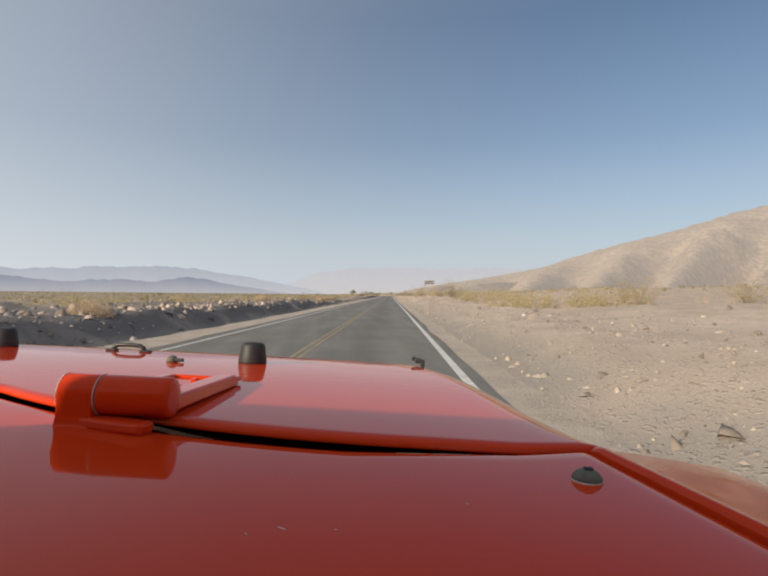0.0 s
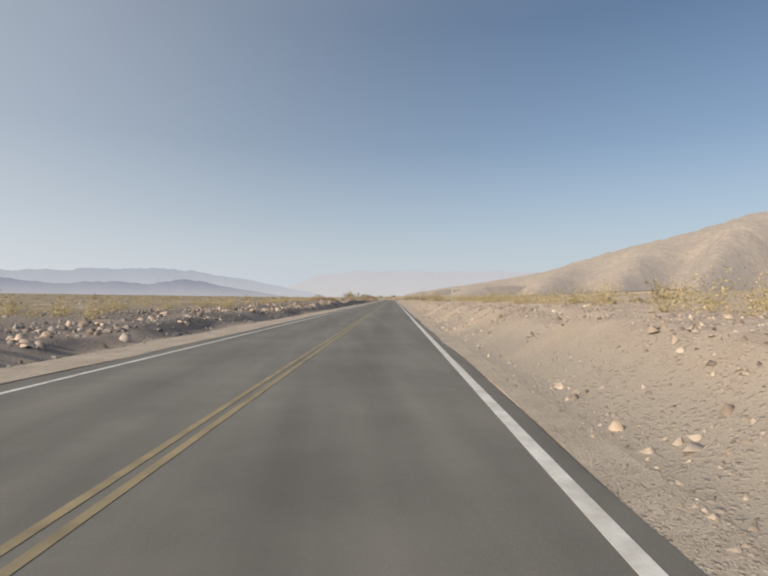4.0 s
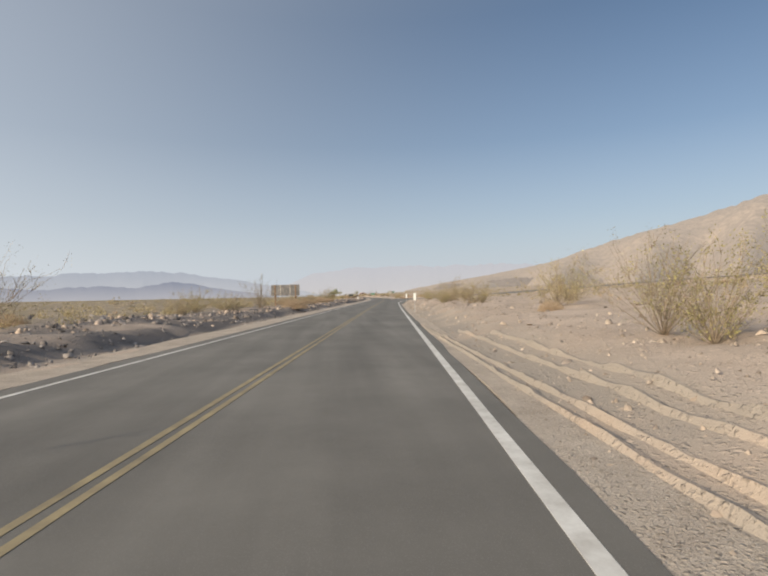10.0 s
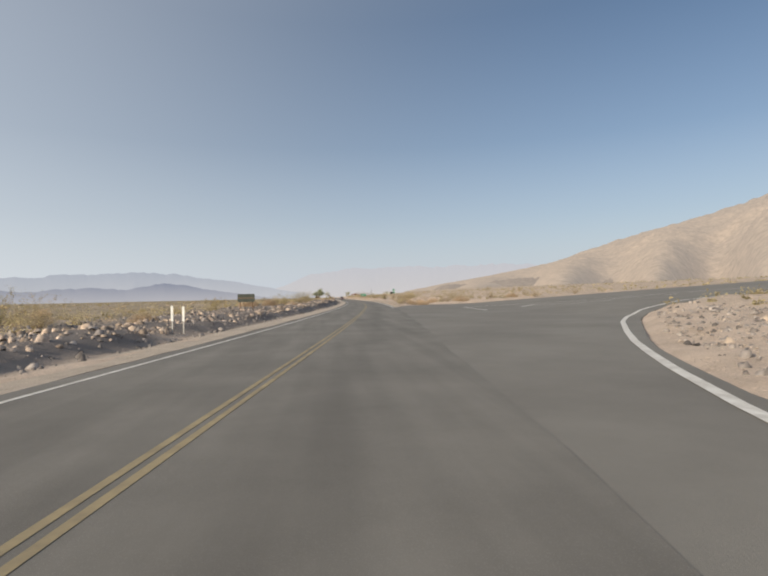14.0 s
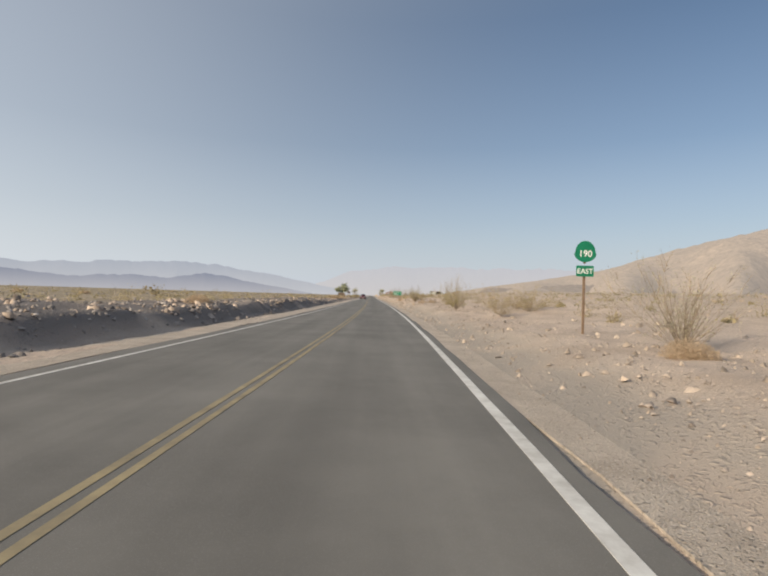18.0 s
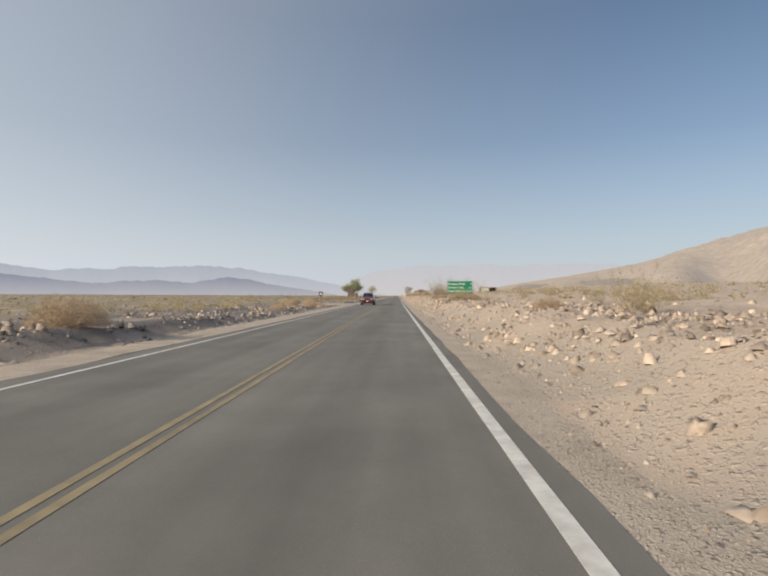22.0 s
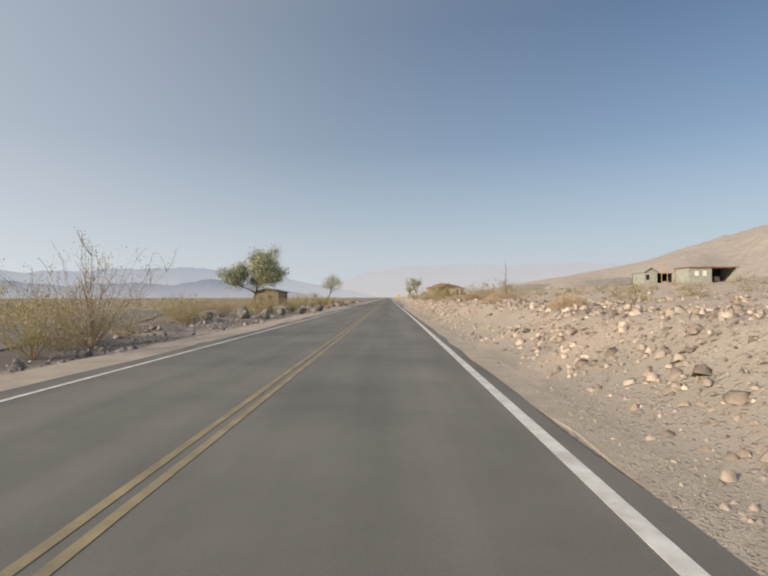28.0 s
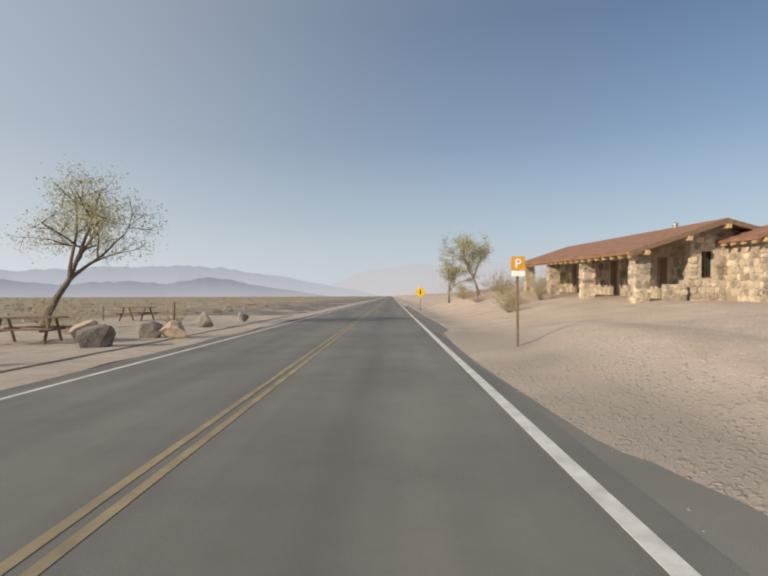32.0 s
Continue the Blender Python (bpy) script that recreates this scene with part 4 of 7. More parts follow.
def side_rows(sign):
    prof = [(0.004, -0.03), (0.0045, -0.006), (0.0055, -0.002), (0.008, 0.0002), (0.011, 0.0004), (0.015, -0.0006), (0.022, -0.0022), (0.06, -0.006), (0.10, -0.010),
            (0.14, -0.015), (0.17, -0.024), (0.185, -0.042), (0.19, -0.08), (0.192, -0.3), (0.192, -0.55)]
    rows = []
    for y in [0.622, 0.618, 0.612] + list(np.linspace(0.60, -1.9, 30)):
        pinch = {0.622: 0.014, 0.618: 0.006, 0.612: 0.002}.get(y, 0.0)
        row = []
        for dx, dz in prof:
            x = seam_x(max(y, -0.05)) + dx
            if sign < 0:
                x = 2 * XC - x
            row.append((x, y, dz - pinch))
        rows.append(row)
    return rows if sign < 0 else rows[::-1]


jpart("side_panel", grid_mesh(side_rows(1)), M_PAINT, "glossy red side panel with a rounded edge", True)
jpart("side_panel", grid_mesh(side_rows(-1)), M_PAINT, "glossy red side panel with a rounded edge", True)
# channel under the seams, its shade put into the dark brown; engine bay and chassis
bay = box(XC, 0.95, -0.30, 1.36, 1.28, 0.46, 0.02)
jpart("engine_bay", bay, M_GAP)
jpart("drain_channel", box(XC, 0.50, -0.085, 1.98, 0.62, 0.05, 0.01), M_GAP)
jpart("tub_floor", box(XC, -0.95, -0.62, 1.80, 1.9, 0.06, 0.01), M_BLACK_METAL)
jpart("tailgate", box(XC, -1.9, -0.28, 1.86, 0.05, 0.62, 0.015), M_PAINT)
jpart("dashboard", box(XC, -0.16, -0.16, 1.76, 0.2, 0.26, 0.04), M_BLACK_METAL)
jpart("chassis", box(XC, 0.0, -0.72, 0.9, 3.3, 0.12, 0.02), M_BLACK_METAL)
grille = jpart("grille", box(XC, 1.63, -0.33, 1.24, 0.05, 0.42, 0.02), M_PAINT)
for i in range(7):
    jpart("grille_slot", box(XC - 0.27 + 0.09 * i, 1.656, -0.30, 0.045, 0.012, 0.26, 0.005), M_GAP, parent=grille)
for sx in (-1, 1):
    jpart("headlight", lathe([(0.0, 0), (0.085, 0.0), (0.09, 0.012), (0.07, 0.03), (0.02, 0.038)], 24, m=pose(XC + sx * 0.46, 1.655, -0.28, -90)), M_LAMP, "round clear headlight", True, grille)
    # fender flare over each front wheel
    arch = [(math.cos(a) * 0.50, math.sin(a) * 0.44) for a in np.linspace(0.15, math.pi - 0.15, 14)]
    arch += [(math.cos(a) * 0.46, math.sin(a) * 0.40) for a in np.linspace(math.pi - 0.15, 0.15, 14)]
    x0, x1 = (0.02, 0.24) if sx > 0 else (2 * XC - 0.24, 2 * XC - 0.02)
    bm = prism(arch, x0, x1, m=Matrix.Translation((0, 1.15, -0.74)) @ Matrix(((0, 1, 0, 0), (1, 0, 0, 0), (0, 0, 1, 0), (0, 0, 0, 1))))
    bmesh.ops.recalc_face_normals(bm, faces=bm.faces)
    jpart("fender_flare", bm, M_RUBBER)
bumper = jpart("front_bumper", box(XC, 1.80, -0.60, 1.5, 0.16, 0.18, 0.04), M_RUBBER)
for sx in (-1, 1):
    for wy in (1.15, -1.25):
        m = pose(-0.67 + sx * 0.78 - JL.x, wy - JL.y, 0.39, 0, 90, 0)
        w = part("wheel", lathe([(0.20, -0.12), (0.34, -0.125), (0.385, -0.10), (0.39, 0), (0.385, 0.10), (0.34, 0.125), (0.20, 0.12)], 32, m=m), M_RUBBER, jeep, "black knobbly tyre on a steel rim", True)
        part("rim", lathe([(0.0, -0.09), (0.205, -0.13), (0.21, 0.0), (0.205, 0.13), (0.06, 0.09), (0.05, 0.12), (0.0, 0.12)], 20, m=m), M_STEEL, w)
part("axle", tube([(-0.78, 0.95, 0.39), (0.78, 0.95, 0.39)], 0.05, 10), M_BLACK_METAL, jeep)
part("axle", tube([(-0.78, -1.45, 0.39), (0.78, -1.45, 0.39)], 0.05, 10), M_BLACK_METAL, jeep)



# hood hinges
def hinge(sign):
    def mx(m):
        return m if sign > 0 else Matrix(((-1, 0, 0, 2 * XC), (0, 1, 0, 0), (0, 0, 1, 0), (0, 0, 0, 1))) @ m

    def put(name, bm, label="", parent=None, material=M_PAINT, smooth=False):
        if sign < 0:
            bmesh.ops.transform(bm, matrix=mx(Matrix()), verts=bm.verts)
            bmesh.ops.reverse_faces(bm, faces=bm.faces)
        return jpart(name, bm, material, label, smooth, parent)

    R = 0.0245
    y0, z0 = 0.640, 0.024
    across = pose(0, y0, z0, 0, 90, 0)

    def barrel(xa, xb, r):
        prof = [(r * 0.55, xa), (r * 0.9, xa + 0.0005), (r * 0.985, xa + 0.0025), (r, xa + 0.005), (r, xb - 0.005), (r * 0.985, xb - 0.0025), (r * 0.9, xb - 0.0005), (r * 0.55, xb)]
        return lathe(prof, 32, m=across)

    body = put("hood_hinge", barrel(-0.3555, -0.269, R), "red painted hood hinge barrel", smooth=True)
    # cowl knuckle: round over the pin and down to the cowl
    out = [(y0 + R * math.cos(a), z0 + R * math.sin(a)) for a in np.linspace(-0.4, math.pi, 18)] + [(y0 - R, 0.0), (0.613, -0.008), (0.607, -0.016), (y0 + R * 0.9, -0.016)]
    to_x = Matrix(((0, 1, 0, 0), (1, 0, 0, 0), (0, 0, 1, 0), (0, 0, 0, 1)))
    put("hinge_knuckle", prism(out, -0.399, -0.357, m=to_x, bevel=0.0012), "", body, smooth=False)
    # thin pale rings: the knuckle's edge highlight, built in as colour
    for xr in (-0.4002, -0.3566):
        put("highlight_rim", lathe([(R * 0.9, xr), (R + 0.0004, xr), (R + 0.0004, xr + 0.0009), (R * 0.9, xr + 0.0009)], 32, m=across), "", body, M_RIM_HIGHLIGHT)
    put("hinge_foot", box(0, 0, 0, 0.108, 0.026, 0.014, 0.004, m=pose(-0.336, 0.619, -0.006, 0, 0, -15)), "", body)
    put("hinge_leaf", box(-0.342, 0.79, 0.004, 0.128, 0.28, 0.008, 0.003), "", body)
    bar = [(-0.014, 0.0), (0.026, 0.0), (0.020, 0.017), (-0.012, 0.017)]
    put("hinge_arm", prism(bar, 0.0, 0.275, m=Matrix.Translation((-0.296, 0.645, 0.006)) @ pose(0, 0, 0, -1.2, 0, 0), bevel=0.003), "", body)
    bar = [(0.0, 0.0), (0.026, 0.0), (0.022, 0.013), (0.003, 0.013)]
    put("hinge_arm", prism(bar, 0.0, 0.275, m=Matrix.Translation((-0.405, 0.645, 0.006)) @ pose(0, 0, 0, -1.2, 0, 0), bevel=0.003), "", body)
    put("hinge_toe", box(-0.338, 0.935, 0.008, 0.128, 0.03, 0.009, 0.003), "", body)
    put("hinge_bolt", lathe([(0.0075, 0), (0.0075, 0.005), (0.005, 0.007)], 6, m=Matrix.Translation((-0.33, 0.80, 0.008))), "", body)
    put("hinge_bolt", lathe([(0.0075, 0), (0.0075, 0.005), (0.005, 0.007)], 6, m=Matrix.Translation((-0.33, 0.87, 0.008))), "", body)


hinge(1)
hinge(-1)


def windshield_bumper(x, y):
    z = hood_z(x, y)
    jpart("rubber_bumper", lathe([(0.0335, 0), (0.034, 0.004), (0.0325, 0.018), (0.0295, 0.038), (0.0275, 0.045), (0.024, 0.049), (0.012, 0.051), (0.0, 0.0512)], 32, m=Matrix.Translation((x, y, z))), M_RUBBER, "black rubber windshield rest", True)


windshield_bumper(-0.347, 1.295)
windshield_bumper(-1.075, 1.44)
# tie-down loop in the middle of the hood
lx, ly = -0.742, 1.47
lz = hood_z(lx, ly)
loop = jpart("tie_down_loop", tube([(lx - 0.044, ly, lz + 0.002), (lx - 0.041, ly, lz + 0.011), (lx - 0.032, ly, lz + 0.017), (lx, ly, lz + 0.019), (lx + 0.032, ly, lz + 0.017), (lx + 0.041, ly, lz + 0.011), (lx + 0.044, ly, lz + 0.002)], 0.006, 10), M_BLACK_METAL, "black metal tie-down loop", True)
for sx in (-1, 1):
    jpart("loop_foot", box(lx + sx * 0.047, ly, lz + 0.003, 0.028, 0.022, 0.006, 0.002), M_BLACK_METAL, parent=loop)
# washer nozzles
nz = jpart("washer_nozzle", lathe([(0.0, 0), (0.0138, 0.0), (0.0138, 0.0015), (0.0133, 0.003), (0.0118, 0.0055), (0.009, 0.008), (0.006, 0.009), (0.0, 0.0092)], 24, m=Matrix.Translation((0.180, 0.497, cowl_z(0.169) + 0.001))), M_NOZZLE, "dusty dark washer nozzle", True)
jpart("nozzle_gasket", lathe([(0.0, 0), (0.0145, 0.0), (0.0145, 0.0014), (0.0, 0.0016)], 24, m=Matrix.Translation((0.180, 0.497, cowl_z(0.169) - 0.0001))), M_PALE_PLASTIC, "pale gasket ring", parent=nz)
jpart("nozzle_jet", box(0.181, 0.497, cowl_z(0.169) + 0.0105, 0.008, 0.006, 0.004, 0.001), M_RUBBER, parent=nz)
n2 = jpart("washer_nozzle", lathe([(0.013, 0), (0.0125, 0.005), (0.009, 0.012), (0.003, 0.015)], 16, m=Matrix.Translation((-0.512, 1.215, hood_z(-0.51, 1.2)))), M_NOZZLE, "small dark washer nozzle", True)
jpart("nozzle_jet", box(-0.495, 1.212, 0.004, 0.02, 0.01, 0.008, 0.002), M_RUBBER, parent=n2)
# hood latches at the nose
for sx in (1, -1):
    x = 0.072 if sx > 0 else 2 * XC - 0.072
    la = jpart("hood_latch", box(x, 1.575, -0.004, 0.02, 0.035, 0.014, 0.004), M_RUBBER, "black rubber hood latch")
    jpart("latch_strap", box(x + 0.014 * sx, 1.57, -0.035, 0.012, 0.022, 0.07, 0.003), M_RUBBER, parent=la)
    jpart("latch_tip", box(x - 0.012 * sx, 1.585, 0.000, 0.012, 0.012, 0.012, 0.003), M_RUBBER, parent=la)
# stone chips in the cowl's paint
for x, y, w in ((-0.094, 0.492, 0.0012), (-0.078, 0.372, 0.0035), (-0.040, 0.374, 0.001), (-0.10, 0.36, 0.0012), (0.06, 0.43, 0.0009)):
    jpart("paint_chip", box(0, 0, 0, w * 2, 0.0011, 0.0003, m=pose(x, y, cowl_z(x) + 0.0001, 0, 0, -30)), M_PALE_PLASTIC)

# windscreen frame, soft top and its sides behind the cowl
for sx in (-1, 1):
    jpart("windscreen_post", tube([(XC + sx * 0.74, -0.14, -0.02), (XC + sx * 0.70, -0.30, 0.46)], 0.03, 8), M_PAINT, "red windscreen post")
jpart("windscreen_header", tube([(XC - 0.70, -0.30, 0.46), (XC + 0.70, -0.30, 0.46)], 0.035, 8), M_PAINT, "red windscreen header")
jpart("soft_top", box(XC, -1.12, 0.47, 1.52, 1.66, 0.06, 0.025), M_RUBBER, "black fabric soft top")
for sx in (-1, 1):
    jpart("side_curtain", box(XC + sx * 0.76, -1.12, 0.22, 0.03, 1.62, 0.5, 0.01), M_RUBBER, "black fabric side curtain")
jpart("rear_curtain", box(XC, -1.93, 0.22, 1.5, 0.03, 0.5, 0.01), M_RUBBER, "black fabric rear curtain")
for sx in (-1, 1):
    seat = jpart("seat", box(XC + sx * 0.36, -0.95, -0.34, 0.5, 0.5, 0.16, 0.05), M_RUBBER, "black seat")
    jpart("backrest", box(XC + sx * 0.36, -1.22, -0.02, 0.48, 0.14, 0.6, 0.05), M_RUBBER, parent=seat)
# the car stands where the drive begins, nose along the road
START = pose(DRIVE[0][1], DRIVE[0][2], EYE_Z, 90 + DRIVE[0][4], -DRIVE[0][5], DRIVE[0][3])
jeep.matrix_world = START @ pose(0, 0, 1.32, 90.74, 0, 1.11).inverted() @ Matrix.Translation(JL)

# ---------------- wheel ruts in the soft sand beside the road ----------------
for u0, y0, y1, drift in ((2.35, -346, -322, 0.9), (2.75, -347, -324, 1.1), (3.3, -349, -326, 0.8), (3.75, -350, -329, 0.7), (2.5, 4, 30, 0.3)):
    ys = np.arange(y0, y1, 0.22)
    us = u0 - drift * (ys - y0) / (y1 - y0) + 0.10 * (fbm(ys * 0.5, ys * 0 + u0, 3, 61) - 0.5)
    tall = 0.02 + 0.09 * np.clip(fbm(ys * 1.6, ys * 0 + u0, 3, 62) - 0.3, 0, 1) + 0.035 * fbm(ys * 6.0, ys * 0 + u0, 2, 63)
    v, f = [], []
    for k in range(len(ys)):
        for du, dz in ((-0.11, -0.04), (-0.02, tall[k]), (0.04, tall[k] * 0.7), (0.12, -0.04)):
            v.append((us[k] + du + rx(ys[k]), ys[k], gz(us[k] + du, ys[k]) + dz))
    f = [(4 * k + q, 4 * k + q + 1, 4 * k + q + 5, 4 * k + q + 4) for k in range(len(ys) - 1) for q in range(3)]
    tagged(raw("wheel_rut", v, f, M_SAND), "crumbling sand ridge thrown up by wheels", "rut", kind="stuff")

# ---------------- stones and boulders ----------------
# broken stones: a chip for the smallest, a wedge for the small, a chipped block for the larger
WEDGE_V = np.array([(-1, -0.8, -0.5), (1, -0.9, -0.5), (0.9, 0.8, -0.5), (-0.9, 0.9, -0.5), (-0.45, 0.1, 1), (0.55, -0.1, 0.85)])
WEDGE_F = np.array([(0, 1, 5), (0, 5, 4), (1, 2, 5), (2, 3, 4), (2, 4, 5), (3, 0, 4)])
CHIP_V = np.array([(-1, -0.8, -0.5), (1, -0.9, -0.5), (0.9, 0.8, -0.5), (-0.9, 0.9, -0.5), (0.05, 0.1, 1)])
CHIP_F = np.array([(0, 1, 4), (1, 2, 4), (2, 3, 4), (3, 0, 4)])
BLOCK_V = np.array([(-1, -0.8, -0.5), (0.9, -0.95, -0.5), (1, 0.8, -0.5), (-0.8, 0.95, -0.5), (-0.75, -0.3, 0.75), (0.25, -0.75, 0.9), (0.75, 0.4, 0.65), (-0.2, 0.7, 0.95)])
BLOCK_F = np.array([(0, 1, 5), (0, 5, 4), (1, 2, 6), (1, 6, 5), (2, 3, 7), (2, 7, 6), (3, 0, 4), (3, 4, 7), (4, 5, 6), (4, 6, 7)])


def scatter_stones(name, label, u, y, size, material, seed, fine=True, sink=0.36):
    rs = np.random.RandomState(seed)
    bv, bf = (CHIP_V, CHIP_F) if size.mean() < 0.024 else (BLOCK_V, BLOCK_F) if fine else (WEDGE_V, WEDGE_F)
    n, k = len(u), len(bv)
    jit = 1 + (rs.rand(n, k, 1) - 0.5) * 0.6
    sc = np.stack([size * (0.75 + 0.6 * rs.rand(n)), size * (0.75 + 0.6 * rs.rand(n)), size * (0.5 + 0.6 * rs.rand(n))], -1)
    v = (bv[None] * jit + rs.randn(n, k, 3) * 0.14) * sc[:, None, :]
    a, b = rs.rand(n) * 6.283, (rs.rand(n) - 0.5) * 0.9
    ca, sa, cb, sb = np.cos(a), np.sin(a), np.cos(b), np.sin(b)
    X, Y, Z = v[..., 0], v[..., 1], v[..., 2]
    Y, Z = Y * cb[:, None] - Z * sb[:, None], Y * sb[:, None] + Z * cb[:, None]
    X, Y = X * ca[:, None] - Y * sa[:, None], X * sa[:, None] + Y * ca[:, None]
    z = ground_u(u, y) + sc[:, 2] * (1 - 2 * sink) * 0.9
    v = np.stack([X + (u + road_x(y))[:, None], Y + y[:, None], Z + z[:, None]], -1).reshape(-1, 3)
    f = (bf[None] + (np.arange(n) * k)[:, None, None]).reshape(-1, 3)
    return tagged(raw_polys(name, v, f, material), label, "stones", kind="stuff")


def patchy(n, u0, u1, y0, y1, seed, power=1.0, clear=0.0):
    rs = np.random.RandomState(seed)
    u = u0 + (u1 - u0) * rs.rand(n) ** power
    y = y0 + (y1 - y0) * rs.rand(n)
    keep = fbm(u * 0.9, y * 0.22, 3, seed) + 0.25 * (rs.rand(n) - 0.5) > clear
    keep &= (flat_yard(u, y) < 0.3) & (side_mouth(u, y) < 0.02)
    # sandy stretches carry fewer stones
    bare = np.interp(y, [-640, -600, -575, -350, -340, -310, -300, 300], [0.45, 0.5, 0.0, 0.0, 0.7, 0.6, 0.0, 0.0]) * (u > 0)
    keep &= rs.rand(n) > bare
    keep &= rs.rand(n) > np.interp(y, [-140, -125, -100, -80], [0.0, 0.5, 0.5, 0.0]) * (u > 0)
    return u[keep], y[keep]


rs0 = np.random.RandomState(11)
Y0, Y1 = -628, 268
u, y = patchy(190000, 1.75, 6.0, Y0, Y1, 21, 1.15, 0.46)
scatter_stones("gravel_stones", "small pale broken stones covering the road bank", u, y, 0.009 + 0.028 * rs0.rand(len(u)) ** 2.2, M_STONE, 1, False)
u, y = patchy(80000, 2.1, 9.5, Y0, Y1, 22, 1.2, 0.44)
scatter_stones("gravel_stones", "pale angular stones scattered on the road bank", u, y, 0.016 + 0.07 * rs0.rand(len(u)) ** 4.0, M_STONE, 2, False)
u, y = patchy(17000, 7.0, 46.0, Y0, Y1 + 80, 23, 1.5, 0.40)
scatter_stones("gravel_stones", "pale angular stones scattered over the desert", u, y, 0.03 + 0.11 * rs0.rand(len(u)) ** 4, M_STONE, 3, False)
u, y = patchy(56000, -6.9, -13.5, Y0, Y1 - 60, 24, 1.1, 0.42)
scatter_stones("gravel_stones", "small dark broken stones covering the berm", u, y, 0.016 + 0.06 * rs0.rand(len(u)) ** 2.6, M_STONE_DARK, 4, False)
u, y = patchy(22000, -7.4, -18.0, Y0, Y1, 25, 1.3, 0.42)
scatter_stones("gravel_stones", "dark grey stones lying along the road berm", u, y, 0.03 + 0.10 * rs0.rand(len(u)) ** 3.0, M_STONE_DARK, 5)
u, y = patchy(9000, -14.0, -60.0, Y0, Y1 + 80, 26, 1.4, 0.40)
scatter_stones("gravel_stones", "grey stones scattered over the desert plain", u, y, 0.05 + 0.15 * rs0.rand(len(u)) ** 3.4, M_STONE_DARK, 6, False)
u, y = patchy(14000, 1.5, 2.6, Y0, Y1, 27, 1.0, 0.42)
scatter_stones("gravel_chips", "small loose gravel chips on the shoulder", u, y, 0.006 + 0.014 * rs0.rand(len(u)) ** 3, M_STONE, 7, False)


u, y = patchy(12500, 2.7, 7.0, 36, 206, 28, 1.1, 0.44)
scatter_stones("bank_rubble", "angular rubble heaped on the road bank", u, y, 0.024 + 0.085 * rs0.rand(len(u)) ** 3.6, M_RUBBLE, 8)
u, y = patchy(6000, 2.7, 7.5, -64, 36, 29, 1.1, 0.44)
scatter_stones("bank_rubble", "angular rubble heaped on the road bank", u, y, 0.025 + 0.08 * rs0.rand(len(u)) ** 2.8, M_RUBBLE, 9)
u, y = patchy(3500, 3.0, 8.5, 205, 226, 30, 1.0, 0.40)
scatter_stones("bank_rubble", "angular rubble beside the gravel yard", u, y, 0.025 + 0.10 * rs0.rand(len(u)) ** 3.0, M_RUBBLE, 10)
u, y = patchy(5000, 4.5, 17.0, -252, -205, 31, 1.2, 0.40)
scatter_stones("bank_rubble", "grey broken rubble at the corner of the side road", u, y, 0.02 + 0.09 * rs0.rand(len(u)) ** 3.0, M_STONE_DARK, 11)
u, y = patchy(2600, 4.2, 12.0, -150, -124, 32, 1.0, 0.34)
scatter_stones("bank_rubble", "pale broken rubble on a swell of the bank", u, y, 0.03 + 0.14 * rs0.rand(len(u)) ** 3.0, M_RUBBLE, 12)
u, y = patchy(6500, 4.0, 20.0, 118, 206, 34, 1.2, 0.43)
scatter_stones("bank_rubble", "angular tan rubble strewn over the slope", u, y, 0.03 + 0.075 * rs0.rand(len(u)) ** 3.4, M_RUBBLE, 14)
u, y = patchy(5500, 2.35, 6.0, 108, 206, 35, 1.0, 0.45)
scatter_stones("bank_rubble", "angular tan rubble heaped on the road bank", u, y, 0.018 + 0.06 * rs0.rand(len(u)) ** 3.0, M_RUBBLE, 15)
u, y = patchy(15000, -8.3, -13.0, Y0, 96, 33, 1.2, 0.45)
scatter_stones("berm_rubble", "pale and grey rubble along the crest of the berm", u, y, 0.035 + 0.12 * rs0.rand(len(u)) ** 3.0, M_RUBBLE, 13)


def boulder_mesh(seed):
    bm = bmesh.new()
    bmesh.ops.create_icosphere(bm, subdivisions=2, radius=1)
    rs = random.Random(seed)
    cuts = [Vector((rs.gauss(0, 1), rs.gauss(0, 1), rs.gauss(0, 0.8))).normalized() for _ in range(13)]
    for v in bm.verts:
        p = v.co.copy()
        for c in cuts:
            d = p.dot(c)
            if d > 0.46:
                p -= c * (d - 0.46)
        p *= 1 + 0.06 * (noise.noise(p * 2.3 + Vector((seed, 0, 0)))) + 0.04 * noise.noise(p * 6 + Vector((0, seed, 0)))
        v.co = p
    me = bpy.data.meshes.new("boulder")
    bm.to_mesh(me)
    bm.free()
    return me


B_PALE, B_GREY = [], []
for s in range(5):
    for store, mat in ((B_PALE, M_BOULDER), (B_GREY, M_BOULDER_GREY)):
        me = boulder_mesh(s + 3)
        me.materials.append(mat)
        store.append(me)


def boulder(u, y, r, pale=True, squash=0.75, rz=0.0, k=0, label="", group="roadside boulders"):
    ob = new("boulder", (B_PALE if pale else B_GREY)[k % 5])
    ob.matrix_world = Matrix.Translation((u + rx(y), y, gz(u, y) + r * squash * 0.45)) @ pose(0, 0, 0, 0, 0, rz) @ Matrix.Diagonal((r, r * 0.85, r * squash, 1))
    return tagged(ob, label or ("pale tan angular boulder on the stony bank" if pale else "weathered grey boulder lying on the ground"), "boulder", group)


